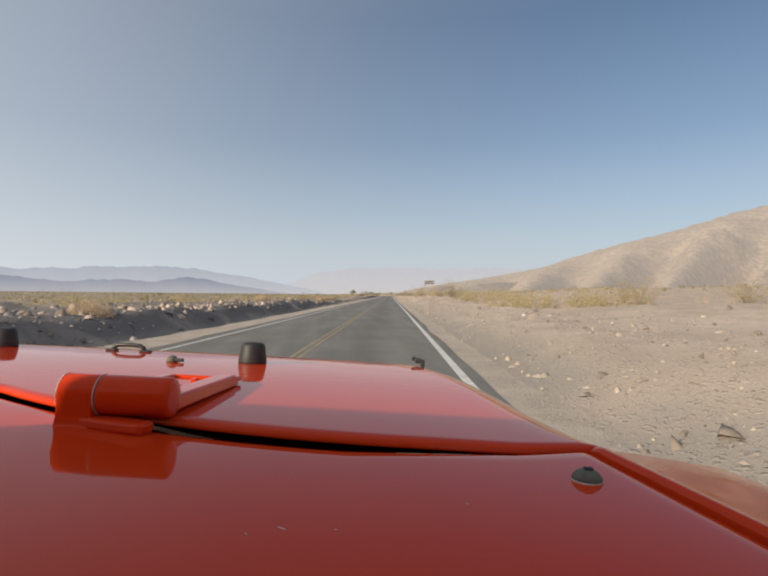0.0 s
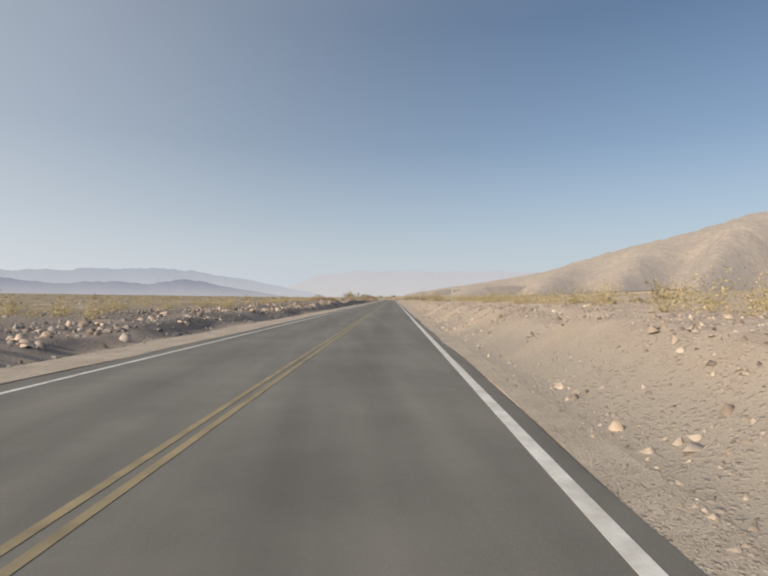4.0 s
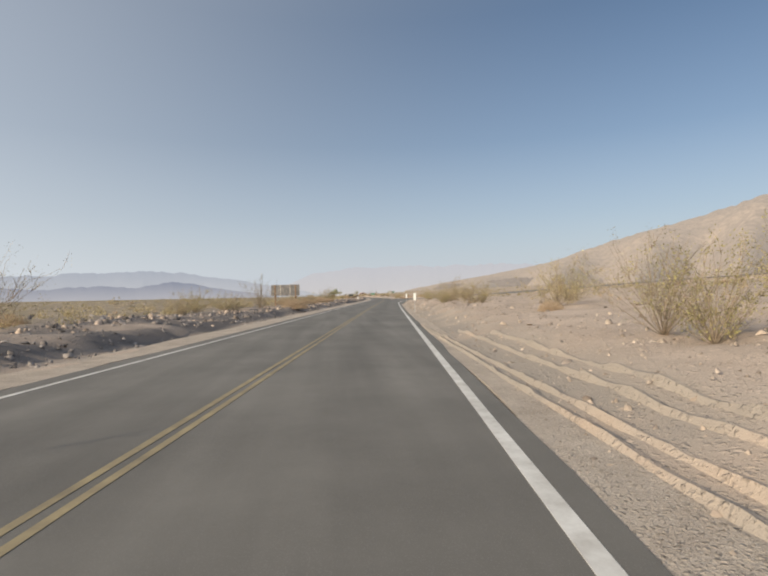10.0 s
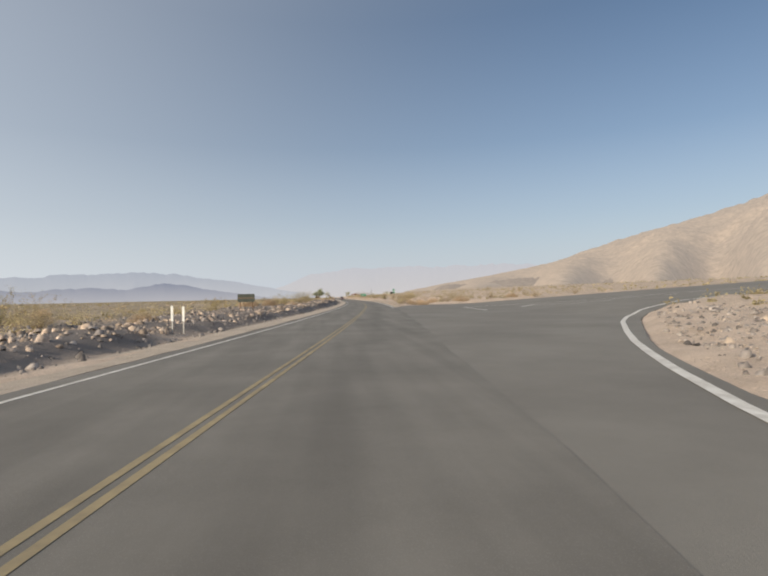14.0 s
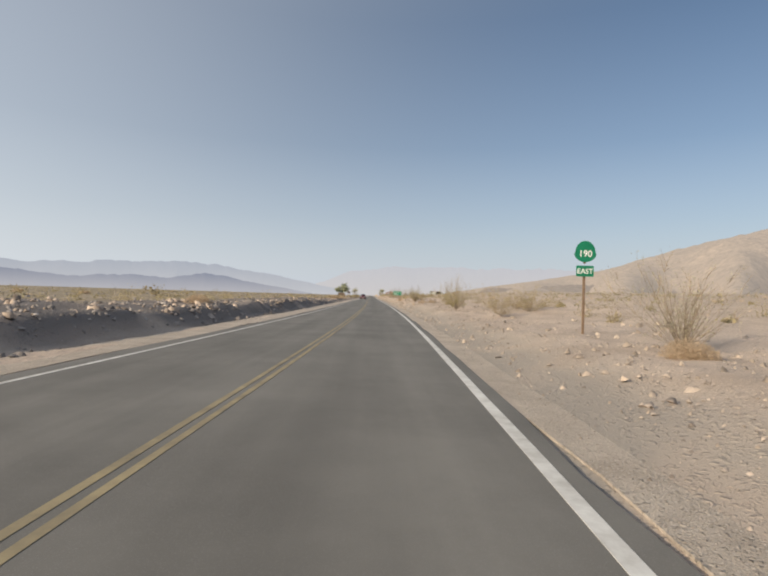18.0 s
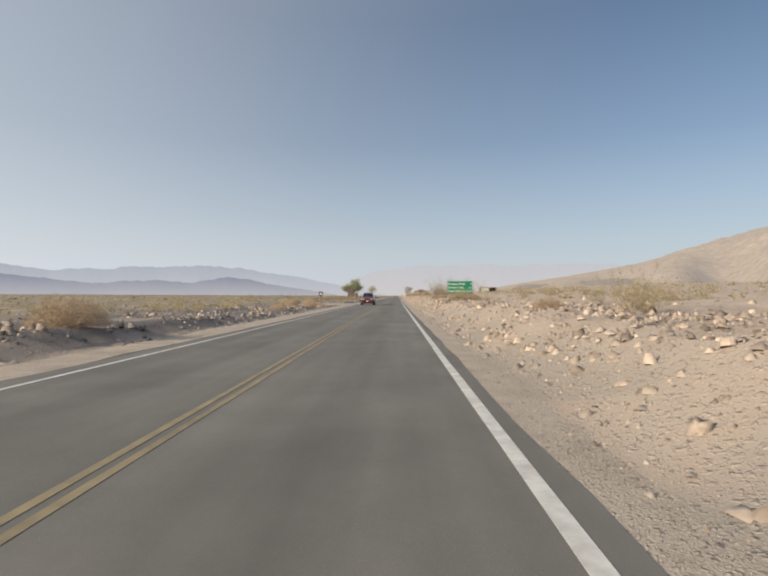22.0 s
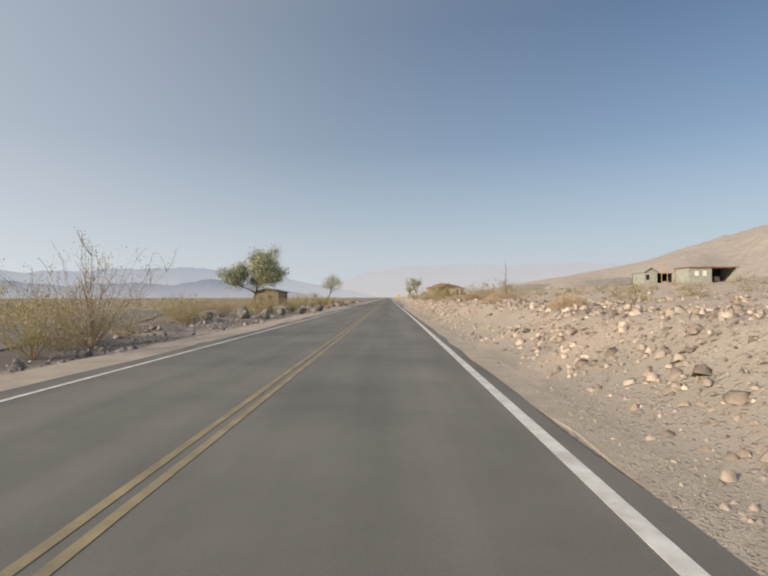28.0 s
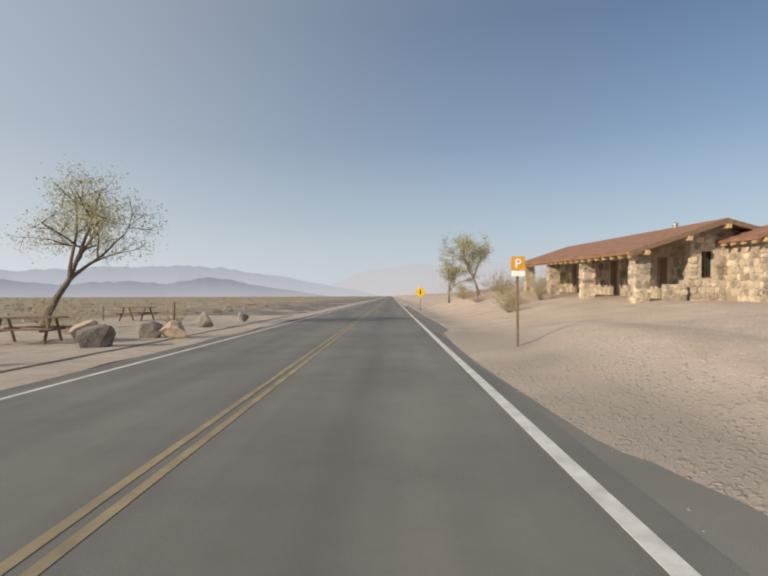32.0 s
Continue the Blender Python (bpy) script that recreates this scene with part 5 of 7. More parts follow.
rb = random.Random(5)
for _ in range(90):
    y = rb.choice((-620 + 360 * rb.random(), -120 + 330 * rb.random(), -60 + 220 * rb.random()))
    u = 3.6 + 7.5 * rb.random() ** 1.2
    if flat_yard(u, y) > 0.2 or side_mouth(u, y) > 0.01:
        continue
    boulder(u, y, 0.07 + 0.15 * rb.random() ** 2.8, True, 0.6 + 0.3 * rb.random(), rb.random() * 360, rb.randrange(5))
for _ in range(90):
    y = -620 + 700 * rb.random()
    u = -8.4 - 14 * rb.random() ** 1.3
    if flat_yard(u, y) > 0.2:
        continue
    boulder(u, y, 0.11 + 0.24 * rb.random() ** 2.5, False, 0.55 + 0.3 * rb.random(), rb.random() * 360, rb.randrange(5))
# single boulders that stand out
for u, y, r, pale, squash, lab in ((4.2, 62.6, 0.24, False, 0.8, "rounded grey boulder on the pale stony bank"), (3.6, 61.5, 0.2, True, 0.8, ""), (3.1, 60.2, 0.14, True, 0.9, ""),
                                   (5.0, 73.5, 0.34, True, 0.9, "pale tan boulder crowning the stony bank"), (3.4, 16.5, 0.34, True, 0.85, "dark-cracked pale boulder on the stony bank"), (4.0, 13.5, 0.3, True, 0.7, ""),
                                   (6.3, 62.0, 0.6, True, 0.45, "long pink-tan boulder lying on the bank"), (5.0, 63.5, 0.4, True, 0.5, ""), (5.6, 36.5, 0.45, True, 0.8, "squarish pale boulder on the stony bank"),
                                   (4.3, 167.5, 0.33, True, 0.8, "bright cream boulder on the sandy bank"), (3.7, 133.5, 0.3, True, 0.9, "pale boulder standing on the sandy bank"), (9.5, -553.0, 0.35, True, 0.7, "pale boulder under a desert bush"),
                                   (6.0, -555.0, 0.3, True, 0.7, ""), (3.5, -352.5, 0.16, True, 0.9, ""), (3.6, -68.0, 0.3, True, 0.6, "flat pale boulder on the gravel verge")):
    boulder(u, y, r, pale, squash, (u * 77 + y * 13) % 360, int(y) % 5, lab)

# ---------------- bushes ----------------


def rods(points, r0, r1):
    """Thin three-sided stems: points is (n, k, 3)."""
    n, k, _ = points.shape
    t = np.linspace(0, 1, k)
    rad = (r0 * (1 - t) + r1 * t)[None, :, None, None]
    ang = np.array([0, 2.094, 4.189])
    ring = np.stack([np.cos(ang), np.sin(ang), 0 * ang], -1)[None, None]
    v = (points[:, :, None, :] + ring * rad).reshape(-1, 3)
    f = []
    base = (np.arange(n) * k * 3)[:, None]
    for s in range(k - 1):
        for c in range(3):
            a, b = s * 3 + c, s * 3 + (c + 1) % 3
            f.append(np.concatenate([base + a, base + b, base + b + 3, base + a + 3], 1))
    return v, np.concatenate(f)


def strips(points, r0, r1, rs):
    """Flat twigs, each turned its own way."""
    n, k, _ = points.shape
    w = rs.randn(n, 3) * np.array([1, 1, 0.3])
    w /= np.linalg.norm(w, axis=1, keepdims=True)
    rad = np.linspace(r0, r1, k)[None, :, None]
    v = np.stack([points - w[:, None] * rad, points + w[:, None] * rad], 2).reshape(-1, 3)
    base = (np.arange(n) * k * 2)[:, None]
    return v, np.concatenate([base + np.array([[2 * i, 2 * i + 1, 2 * i + 3, 2 * i + 2]]) for i in range(k - 1)])


def straw_dome(seed, height, spread_, count, blade):
    """A tumbleweed: a low dome of fine pale twigs, thick inside and frayed at the rim."""
    rs = np.random.RandomState(seed)
    d = rs.randn(count, 3)
    d[:, 2] = np.abs(d[:, 2]) * 0.9
    d /= np.linalg.norm(d, axis=1, keepdims=True)
    lump = 0.86 + 0.28 * fbm(d[:, 0] * 2 + seed, d[:, 1] * 2 + d[:, 2], 3, seed)
    r = rs.rand(count) ** 0.45 * lump
    c = d * r[:, None] * np.array([spread_, spread_, height])
    c[:, 2] = np.maximum(c[:, 2], 0.015)
    a = d * 0.55 + rs.randn(count, 3) * 0.75 + np.array([0, 0, 0.2])
    a /= np.linalg.norm(a, axis=1, keepdims=True)
    w = np.cross(a, rs.randn(count, 3))
    w /= np.linalg.norm(w, axis=1, keepdims=True)
    ln = (blade * (0.5 + rs.rand(count)))[:, None]
    v = np.stack([c - a * ln - w * ln * 0.09, c - a * ln + w * ln * 0.09, c + a * ln], 1).reshape(-1, 3)
    v[:, 2] = np.maximum(v[:, 2], 0.0)
    return v, np.arange(3 * count).reshape(count, 3)


def leaf_blades(c, size, rs, slim=0.5):
    n = len(c)
    u = rs.randn(n, 3)
    u /= np.linalg.norm(u, axis=1, keepdims=True)
    w = rs.randn(n, 3)
    w -= u * (u * w).sum(1, keepdims=True)
    w /= np.linalg.norm(w, axis=1, keepdims=True)
    s = (size * (0.6 + 0.8 * rs.rand(n)))[:, None]
    v = np.stack([c - u * s, c + u * s * 0.8 + w * s * slim, c + u * s - w * s * slim], 1).reshape(-1, 3)
    return v, np.arange(3 * n).reshape(n, 3)


def bush_meshes(seed, height, spread_, stems, leaves, leaf, fan=1.0, dome=False, twigs=3):
    rs = np.random.RandomState(seed)
    k = 4
    a = rs.rand(stems) * 6.283
    tilt = (rs.rand(stems) ** 0.7) * fan
    ln = height * (0.55 + 0.5 * rs.rand(stems))
    t = np.linspace(0, 1, k)
    out = np.sin(tilt)[:, None] * t[None] ** (0.85 if dome else 1.15) * (spread_ / height)
    up = np.cos(tilt)[:, None] * t[None] + (0.0 if dome else 0.12) * t[None] ** 2
    pts = np.stack([np.cos(a)[:, None] * out * ln[:, None], np.sin(a)[:, None] * out * ln[:, None], up * ln[:, None]], -1)
    pts[:, 1:] += rs.randn(stems, k - 1, 3) * height * 0.03 * t[1:, None]
    pts[:, :, 2] = np.maximum(pts[:, :, 2], 0.01) - 0.03
    m = stems * twigs
    src, at = rs.randint(0, stems, m), rs.randint(1, k, m)
    p0 = pts[src, at]
    dirs = rs.randn(m, 3) * 0.5 + np.array([0, 0, 0.55]) + 0.8 * p0 / (np.linalg.norm(p0, axis=1, keepdims=True) + 1e-6)
    dirs /= np.linalg.norm(dirs, axis=1, keepdims=True)
    tw = p0[:, None] + dirs[:, None] * (np.linspace(0, 1, 3)[None, :, None] * height * (0.12 + 0.2 * rs.rand(m))[:, None, None])
    tw[:, 1:] += rs.randn(m, 2, 3) * height * 0.012
    v1, f1 = rods(pts, height * 0.0045, height * 0.0016)
    v2, f2 = strips(tw, height * 0.0026, height * 0.0014, rs)
    sv, sf = np.concatenate([v1, v2]), np.concatenate([f1, f2 + len(v1)])
    pick = rs.randint(0, len(tw), leaves)
    s = 0.2 + 0.85 * rs.rand(leaves)
    i0 = np.clip((s * 2).astype(int), 0, 1)
    fr = s * 2 - i0
    c = tw[pick, i0] * (1 - fr)[:, None] + tw[pick, i0 + 1] * fr[:, None] + rs.randn(leaves, 3) * height * 0.03
    c[:, 2] = np.maximum(c[:, 2], 0.02)
    lv, lf = leaf_blades(c, leaf, rs)
    return sv, sf, lv, lf


BUSH_KINDS = {
    "creosote": ((1.5, 1.6, 50, 4000, 0.018, 1.1, False, 7), M_STEM, M_LEAF, "yellow-green creosote bush with thin open branches", "creosote bushes"),
    "sparse": ((1.75, 1.75, 50, 2700, 0.016, 1.1, False, 7), M_STEM, M_LEAF_GREY, "tall sparse greyish desert bush with bare branches", "sparse bushes"),
    "tan": ((1.2, 1.5, 56, 3000, 0.017, 1.25, False, 7), M_STEM, M_LEAF_TAN, "tan half-dry desert bush with tangled twigs", "half-dry bushes"),
    "dry": ((0.62, 0.72, 10, 5600, 0.052, 1.45, True, 1), M_LEAF_DRY, M_LEAF_DRY, "dry pale straw-coloured low desert brush", "dry low bushes"),
    "far_green": ((1.4, 1.5, 14, 650, 0.055, 1.1, False, 2), M_STEM, M_LEAF_TAN, "olive desert bush standing on the plain", "plain bushes"),
    "far_dry": ((0.6, 0.75, 8, 1600, 0.10, 1.45, True, 1), M_LEAF_DRY, M_LEAF_DRY, "low straw-coloured brush on the plain", "plain brush"),
}


def bush_proto(kind, seed):
    size, stem, leaf, label, group = BUSH_KINDS[kind]
    sv, sf, lv, lf = bush_meshes(seed, *size)
    if size[6]:
        lv, lf = straw_dome(seed, size[0], size[1], size[3], size[4])
    root = thing("desert_bush", (0, 0, 0), label, "bush", group)
    raw_polys("branchwork", sv, sf, stem, root)
    raw_polys("foliage", lv, lf, leaf, root)
    return root


PROTO = {kind: [[bush_proto(kind, 31 * s + len(kind)), False] for s in range(count)]
         for kind, count in (("creosote", 3), ("sparse", 3), ("tan", 3), ("dry", 3), ("far_green", 3), ("far_dry", 2))}


def bush(kind, u, y, s=1.0, k=0, rz=0.0, wide=1.0):
    slot = PROTO[kind][k % len(PROTO[kind])]
    m = pose(u + rx(y), y, gz(u, y) - 0.02, 0, 0, rz)
    if not slot[1]:
        slot[1] = True
        ob = slot[0]
        ob.matrix_world = m
    else:
        ob = copy_thing(slot[0], m)
    ob.scale = (s * wide, s * wide, s)
    return ob


# the bushes that stand out, walking along the road: kind, u, y, size, width
BUSHES = """
tan 17 -597 1.5 1.2; tan 24 -598 1.5 1.2; creosote 20 -588 1.1 1.2; sparse 8.7 -557 1.35 1.2; creosote 9.4 -556 0.8 1.3; tan 8.2 -546 1.1 1.3; sparse 6.4 -522 1.4 1.1; tan 7.3 -521 0.6 1.3; tan 11 -515 1 1.3;
tan 6.0 -440.5 1.25 1.1; dry 4.4 -437 0.7 1; dry 5.2 -443 0.8 1; creosote 8.2 -407 0.9 1.3; sparse 9 -405 1 1.3; sparse 6.8 -391 1.35 1.3; creosote 7.6 -389 1.1 1.3; tan 10 -385 1.2 1.3;
tan 9.5 -346 1.6 1.2; creosote 7.6 -337 1.2 1.1; sparse 8 -336 1.1 1.2; creosote 5.9 -335 1.15 1.1; sparse 5.5 -334 1.0 1.1; tan 8 -320 1.5 1.2; creosote 10 -316 1.2 1.3; dry 7 -322 0.8 1;
tan 6.3 -303.8 1.3 1.3; creosote 7.4 -303 1.0 1.3; creosote 4.9 -297.5 0.75 1.2; tan 6.2 -291.5 1.3 1.2; sparse 6.8 -290 1.1 1.3; creosote 5.2 -294.5 0.7 1; sparse 8.2 -287 1.2 1.2; tan 7 -280 1.2 1.3; tan 9.5 -278 1.2 1.3; creosote 5.6 -268 0.9 1.2;
creosote 7.0 -238.7 1.4 1.0; tan 7.6 -238 1.2 1.1; tan 9.5 -236 1 1.3; tan 12 -232 1.1 1.3; dry 14 -234 1 1.2; tan 13 -226 0.9 1.3;
dry 8.4 -153 1.2 1.3; tan 11 -151 0.9 1.3; dry 13 -153 1.5 1.4; tan 18 -152 1 1.3; dry 6.6 -151 0.9 1.2; tan 25 -153 1 1.3; dry 22 -150 1.2 1.4; tan 32 -152 1 1.4;
creosote 3.3 -155.3 0.72 1.05; dry 4.6 -158.5 1 1.1; dry 6.2 -159 1.2 1.2; dry 5.4 -155 0.8 1.2; tan 4.5 -141 0.75 1.4; tan 5.6 -139 0.8 1.4; creosote 3.9 -144 0.5 1.3; dry 5.5 -146 0.9 1.1;
sparse 6.1 -117 1.0 1.1; dry 5.4 -118.5 0.6 1.2; tan 9 -92 0.9 1.3; tan 6.5 -98 0.7 1.3; creosote 5.0 -90.7 1.05 1.05; sparse 5.2 -89.5 1.15 0.9; tan 7.4 -92.5 1.1 1.3; tan 9 -95 1.2 1.3; sparse 6.2 -76.7 1.0 1.1; tan 6.6 -75 0.9 1.2; creosote 4.8 -55 1.0 1.0; tan 5.5 -57 0.8 1.2;
creosote 4.15 -62.6 0.95 0.85; sparse 4.2 -62.4 0.95 0.9; dry 4.8 -66.5 0.8 1.2; dry 6 -65 0.7 1.1; creosote 4.3 -39 0.62 1.0; dry 3.35 -45.6 0.8 1.1; dry 4.6 -38 0.7 1.2; dry 5.6 -30 0.8 1.2; tan 6.3 -12 0.9 1.2; dry 5.2 -8 0.7 1.1;
creosote 4.25 10.3 0.55 1.2; creosote 4.9 11.2 0.55 1.2; dry 5.6 11.6 0.9 1.1; tan 6.8 13 0.5 1.4; dry 4.5 24.5 0.75 1.1; dry 5.6 23 0.9 1.1; dry 8 28 0.8 1.2; dry 7.1 25 0.7 1.2;
creosote 7.4 66 1.2 1.2; sparse 8.5 67 1.3 1.2; sparse 8.6 57 1.5 0.9; sparse 10 46 1.3 1.2; dry 4.5 34 0.75 1.0; dry 4.2 42 0.5 1.2; tan 9.5 74 1.1 1.3;
sparse 7.0 64.5 1.7 0.9; tan 6.6 89 1.1 1.2; sparse 6.9 88 1.0 1.2; tan 8 96 0.9 1.3; creosote 5.6 99 0.8 1.1; dry 4.6 104 0.8 1.2; tan 9 112 1 1.3; dry 4.6 130 0.85 1.1; dry 6.5 140 0.8 1.2; tan 7.5 168.7 1.1 1.2; dry 5.2 149 0.7 1.3; dry 4.4 157.2 0.7 1.2;
dry 4.9 177.7 0.8 1.1; creosote 9 197.9 1.0 1.3; dry 5.6 188 0.9 1.2; sparse 9.5 188 1.0 1.2; tan 6.3 183.7 0.6 1.3; creosote 6.6 201.7 1.05 1.5; creosote 7.6 202.3 1.0 1.4; dry 5.3 212.2 1.2 1.2; dry 5.0 208.7 1.3 1.1; dry 4.4 209.8 0.7 1.1; dry 6.3 210 1.1 1.2; dry 4.8 225.1 1.0 1.0; dry 5.7 226.2 0.75 1.2; tan 8.2 227.2 0.7 1.0; creosote 5.6 255.8 0.75 1.3; creosote 6.6 258.8 0.8 1.3; tan 6 267.8 0.9 1.3;
dry -9.3 -614 0.9 1.1; dry -9.9 -590 0.9 1.1; dry -8.7 -565 1.0 1.3; dry -9.6 -550 1.1 1.6; dry -10.8 -548 0.9 1.3; tan -14 -545 1 1.3; dry -9.4 -535 0.9 1.2; dry -10.9 -437 1.5 1.2; dry -9.7 -434.5 1.2 1.2; dry -10.6 -430 1.1 1.2; sparse -9.4 -388 1.1 1.1; tan -11 -375 1.2 1.3; tan -13.4 -372 1.1 1.3; sparse -8.9 -343.5 1.2 0.9; creosote -9.4 -342 0.8 1.2; tan -12.8 -345.5 1.5 1.1; sparse -13.6 -346 1.2 1.2;
sparse -15.7 -322.5 1.7 1.2; tan -16.2 -321.5 1.1 1.4; sparse -16 -330 1.6 1.2; tan -12 -312 0.9 1.3; dry -8.4 -296.5 1.5 1.2; creosote -13 -301 1.0 1.3; creosote -16 -299 1.2 1.3; tan -18 -297 1.2 1.3; dry -11 -274 1.3 1.3; dry -10.5 -270 1.1 1.3; creosote -11.5 -268 1.0 0.9; dry -13.5 -276 1.2 1.3; dry -9.8 -266 0.9 1.4;
creosote -14.8 -263 1.2 0.9; sparse -15.3 -263.5 1.2 1.0; dry -12.5 -263 2.1 1.1; dry -11.4 -258 1.5 1.2; dry -10.3 -257 1.1 1.2; creosote -12.5 -239.4 1.5 1.2; tan -13.5 -238 1.6 1.2; creosote -13 -241 1.3 1.2; tan -14 -212 0.9 1.3; creosote -17 -210 1.0 1.3; dry -11.8 -208 0.9 1.2; dry -13 -183 1.2 1.2; dry -11.8 -179 1.1 1.2; dry -10.6 -172 0.9 1.2; creosote -12 -168 0.9 1.2; tan -15 -125 1.4 1.1; creosote -12.4 -135.4 1.15 1.1; tan -12.9 -134.5 1.0 1.1; tan -8.9 -131 0.7 1.2; tan -16 -150 1.1 1.3; dry -10 -100 0.8 1.3;
dry -9 -11 1.4 1.1; tan -10.5 -9 0.7 1.3; dry -13.9 42.8 1.6 1.2; dry -10.5 38.6 1.1 1.1; dry -8.8 29 0.95 1.0; dry -9.6 40 0.8 1.0; dry -10.9 41.6 1.5 1.0; dry -12.2 34 1.0 1.3; tan -11.5 28 0.6 1.3; dry -9.2 16 0.8 1.3; dry -16 58 1.0 1.3; tan -18 70 0.8 1.4; dry -17 84 1.2 1.2; dry -12.5 99 0.9 1.2;
creosote -8.6 145 1.1 1.1; creosote -13.5 168.5 0.9 1.3; tan -12 169.5 0.9 1.3; creosote -10.6 174.5 0.9 1.3; tan -15.5 170 1.0 1.3; creosote -11.8 179 1.0 1.3; creosote -10.3 177.4 1.25 1.2; tan -9.3 180.6 1.05 1.2; dry 5.6 170 1.1 1.2; dry 6.4 165 1.2 1.2; tan 7.4 178 1.0 1.3; tan 8.4 172 1.0 1.3; tan -9.6 184 0.9 1.2; creosote -10.4 190 1.0 1.2; tan -9.2 147 1.2 1.2; tan -10 152.1 1.0 1.3; creosote -12.5 163.4 1.0 1.3; creosote -9.0 179.9 0.85 0.9; tan -14 177.2 1.0 1.3; tan -17 172.9 1.1 1.3; creosote -10.5 203.4 1.1 1.2; creosote -12 205.6 1.2 1.2; creosote -9.6 207.8 0.9 1.2; tan -11 210 1.0 1.2; creosote -10.4 226.6 0.8 1.2; tan -14 250.8 0.9 1.2; creosote -10.6 171.8 0.6 1.2; tan -15.5 210 1.2 1.2; creosote -9.8 252.8 0.6 1.2;
dry 5.0 186.6 0.95 1.0; creosote 4.7 183.1 0.75 1.1; dry 4.3 181 0.8 1.3; creosote 5.5 199.6 1.25 1.1; sparse -9.2 148.4 1.55 1.1; tan -10 148.8 1.1 1.2; tan 5.2 -140 0.9 1.2; tan 6 -137 1 1.2; creosote 6.8 -134 0.9 1.2; tan 7.5 -130 1.1 1.2; tan 7.2 -126 1 1.2; creosote 8.2 -122 1 1.2; tan 6.2 -131 0.8 1.3; sparse -11.5 -296 1.4 1; tan -12.6 -300 1.1 1.2; tan -11.5 -151 1.3 1.1; creosote -12.4 -149.5 1.2 1.1; creosote -10.2 223.5 1.0 1.1; creosote -11.2 225.4 1.1 1.2; tan -12.5 229 1.0 1.1; tan -11.5 248 0.8 1.2; creosote 8.3 270 1.15 1.2; creosote 8.2 259.5 1.05 1.1; tan 6.2 276 1.3 1.4; tan 9.5 278 1.2 1.4;
dry 4.6 222.2 0.9 1.3; dry 8.6 226 1.0 1.2; creosote 6.2 216.5 0.75 1.1; tan 12.5 262 0.9 1.3; creosote 19 252 0.8 1.4; tan 22 256 0.9 1.3
"""
for i, row in enumerate(r for r in BUSHES.replace("\n", " ").split(";") if r.strip()):
    kind, *num = row.split()
    u, y, s, wide = (float(n) for n in num)
    bush(kind, u, y, s, i, (u * 71 + y * 13) % 360, wide)
rq = random.Random(17)
placed = 0
while placed < 95:
    y = -610 + 960 * rq.random()
    u = (10 + 60 * rq.random() ** 1.3) if rq.random() < 0.5 else (-15 - 70 * rq.random() ** 1.2)
    if flat_yard(u, y) > 0.1 or side_mouth(u, y) > 0.01 or (u > 9 and 238 < y < 285) or (-30 < u < 0 and 200 < y < 262):
        continue
    bush("far_dry" if rq.random() < 0.5 else "far_green", u, y, 0.65 + 0.75 * rq.random(), rq.randrange(3), rq.random() * 360, 1 + 0.25 * rq.random())
    placed += 1


def far_scrub(name, label, n, ur, yr, seed, material, leaf, per=26, h=0.9, off=16.0, tall=0.36):
    rs = np.random.RandomState(seed)
    u = ur[0] + (ur[1] - ur[0]) * rs.rand(n)
    y = yr[0] + (yr[1] - yr[0]) * rs.rand(n) ** 1.25
    keep = ((u > off * 0.7) | (u < -off)) & (fbm(u * 0.02, y * 0.02, 2, seed) > 0.36) & (flat_yard(u, y) < 0.1) & (side_mouth(u, y) < 0.01)
    u, y = u[keep], y[keep]
    m = len(u)
    s = (0.5 + 0.9 * rs.rand(m))
    c = rs.randn(m, per, 3)
    c = c / np.linalg.norm(c, axis=2, keepdims=True) * rs.rand(m, per, 1) ** 0.5 * (0.75 + 0.5 * rs.rand(m, per, 1)) * np.array([0.95, 0.95, tall * 2.2]) * h
    c[..., 2] = np.abs(c[..., 2])
    c = c * s[:, None, None] + np.stack([u + road_x(y), y, ground_u(u, y)], -1)[:, None]
    v, f = leaf_blades(c.reshape(-1, 3), leaf, rs, 0.7)
    return tagged(raw_polys(name, v, f, material), label, "scrub", kind="stuff")


far_scrub("far_scrub", "olive desert scrub dotted over the plain", 8000, (-420, 360), (-600, 1100), 41, M_SCRUB, 0.18, 10, off=62.0)
far_scrub("far_scrub", "straw-coloured scrub dotted over the plain", 4000, (-420, 360), (-600, 1100), 42, M_LEAF_TAN, 0.17, 10, 0.6, off=62.0)
far_scrub("far_scrub", "olive desert scrub dotted over the plain", 3200, (-75, 75), (-610, 330), 43, M_SCRUB, 0.085, 32, 0.6)
far_scrub("far_scrub", "straw-coloured brush dotted beside the road", 1800, (-60, 60), (-610, 330), 44, M_LEAF_DRY, 0.05, 40, 0.4)
far_scrub("brush", "olive brush massed behind the boulders of the lay-by", 240, (-24, -11), (134, 212), 45, M_LEAF_TAN, 0.038, 330, 0.85, 10.0, 0.6)
far_scrub("brush", "olive brush lining the crest of the bank", 420, (8.5, 18), (-600, -262), 46, M_LEAF_TAN, 0.038, 300, 0.85, 10.0, 0.6)
far_scrub("brush", "olive brush along the inner side of the berm", 420, (-26, -12.5), (-600, 40), 47, M_LEAF_TAN, 0.04, 260, 0.75, 12.0, 0.55)
far_scrub("brush", "tan brush dotted along the bank's crest", 150, (9.5, 20), (-150, 205), 48, M_LEAF_TAN, 0.036, 300, 0.75, 10.0, 0.55)

# ---------------- trees ----------------


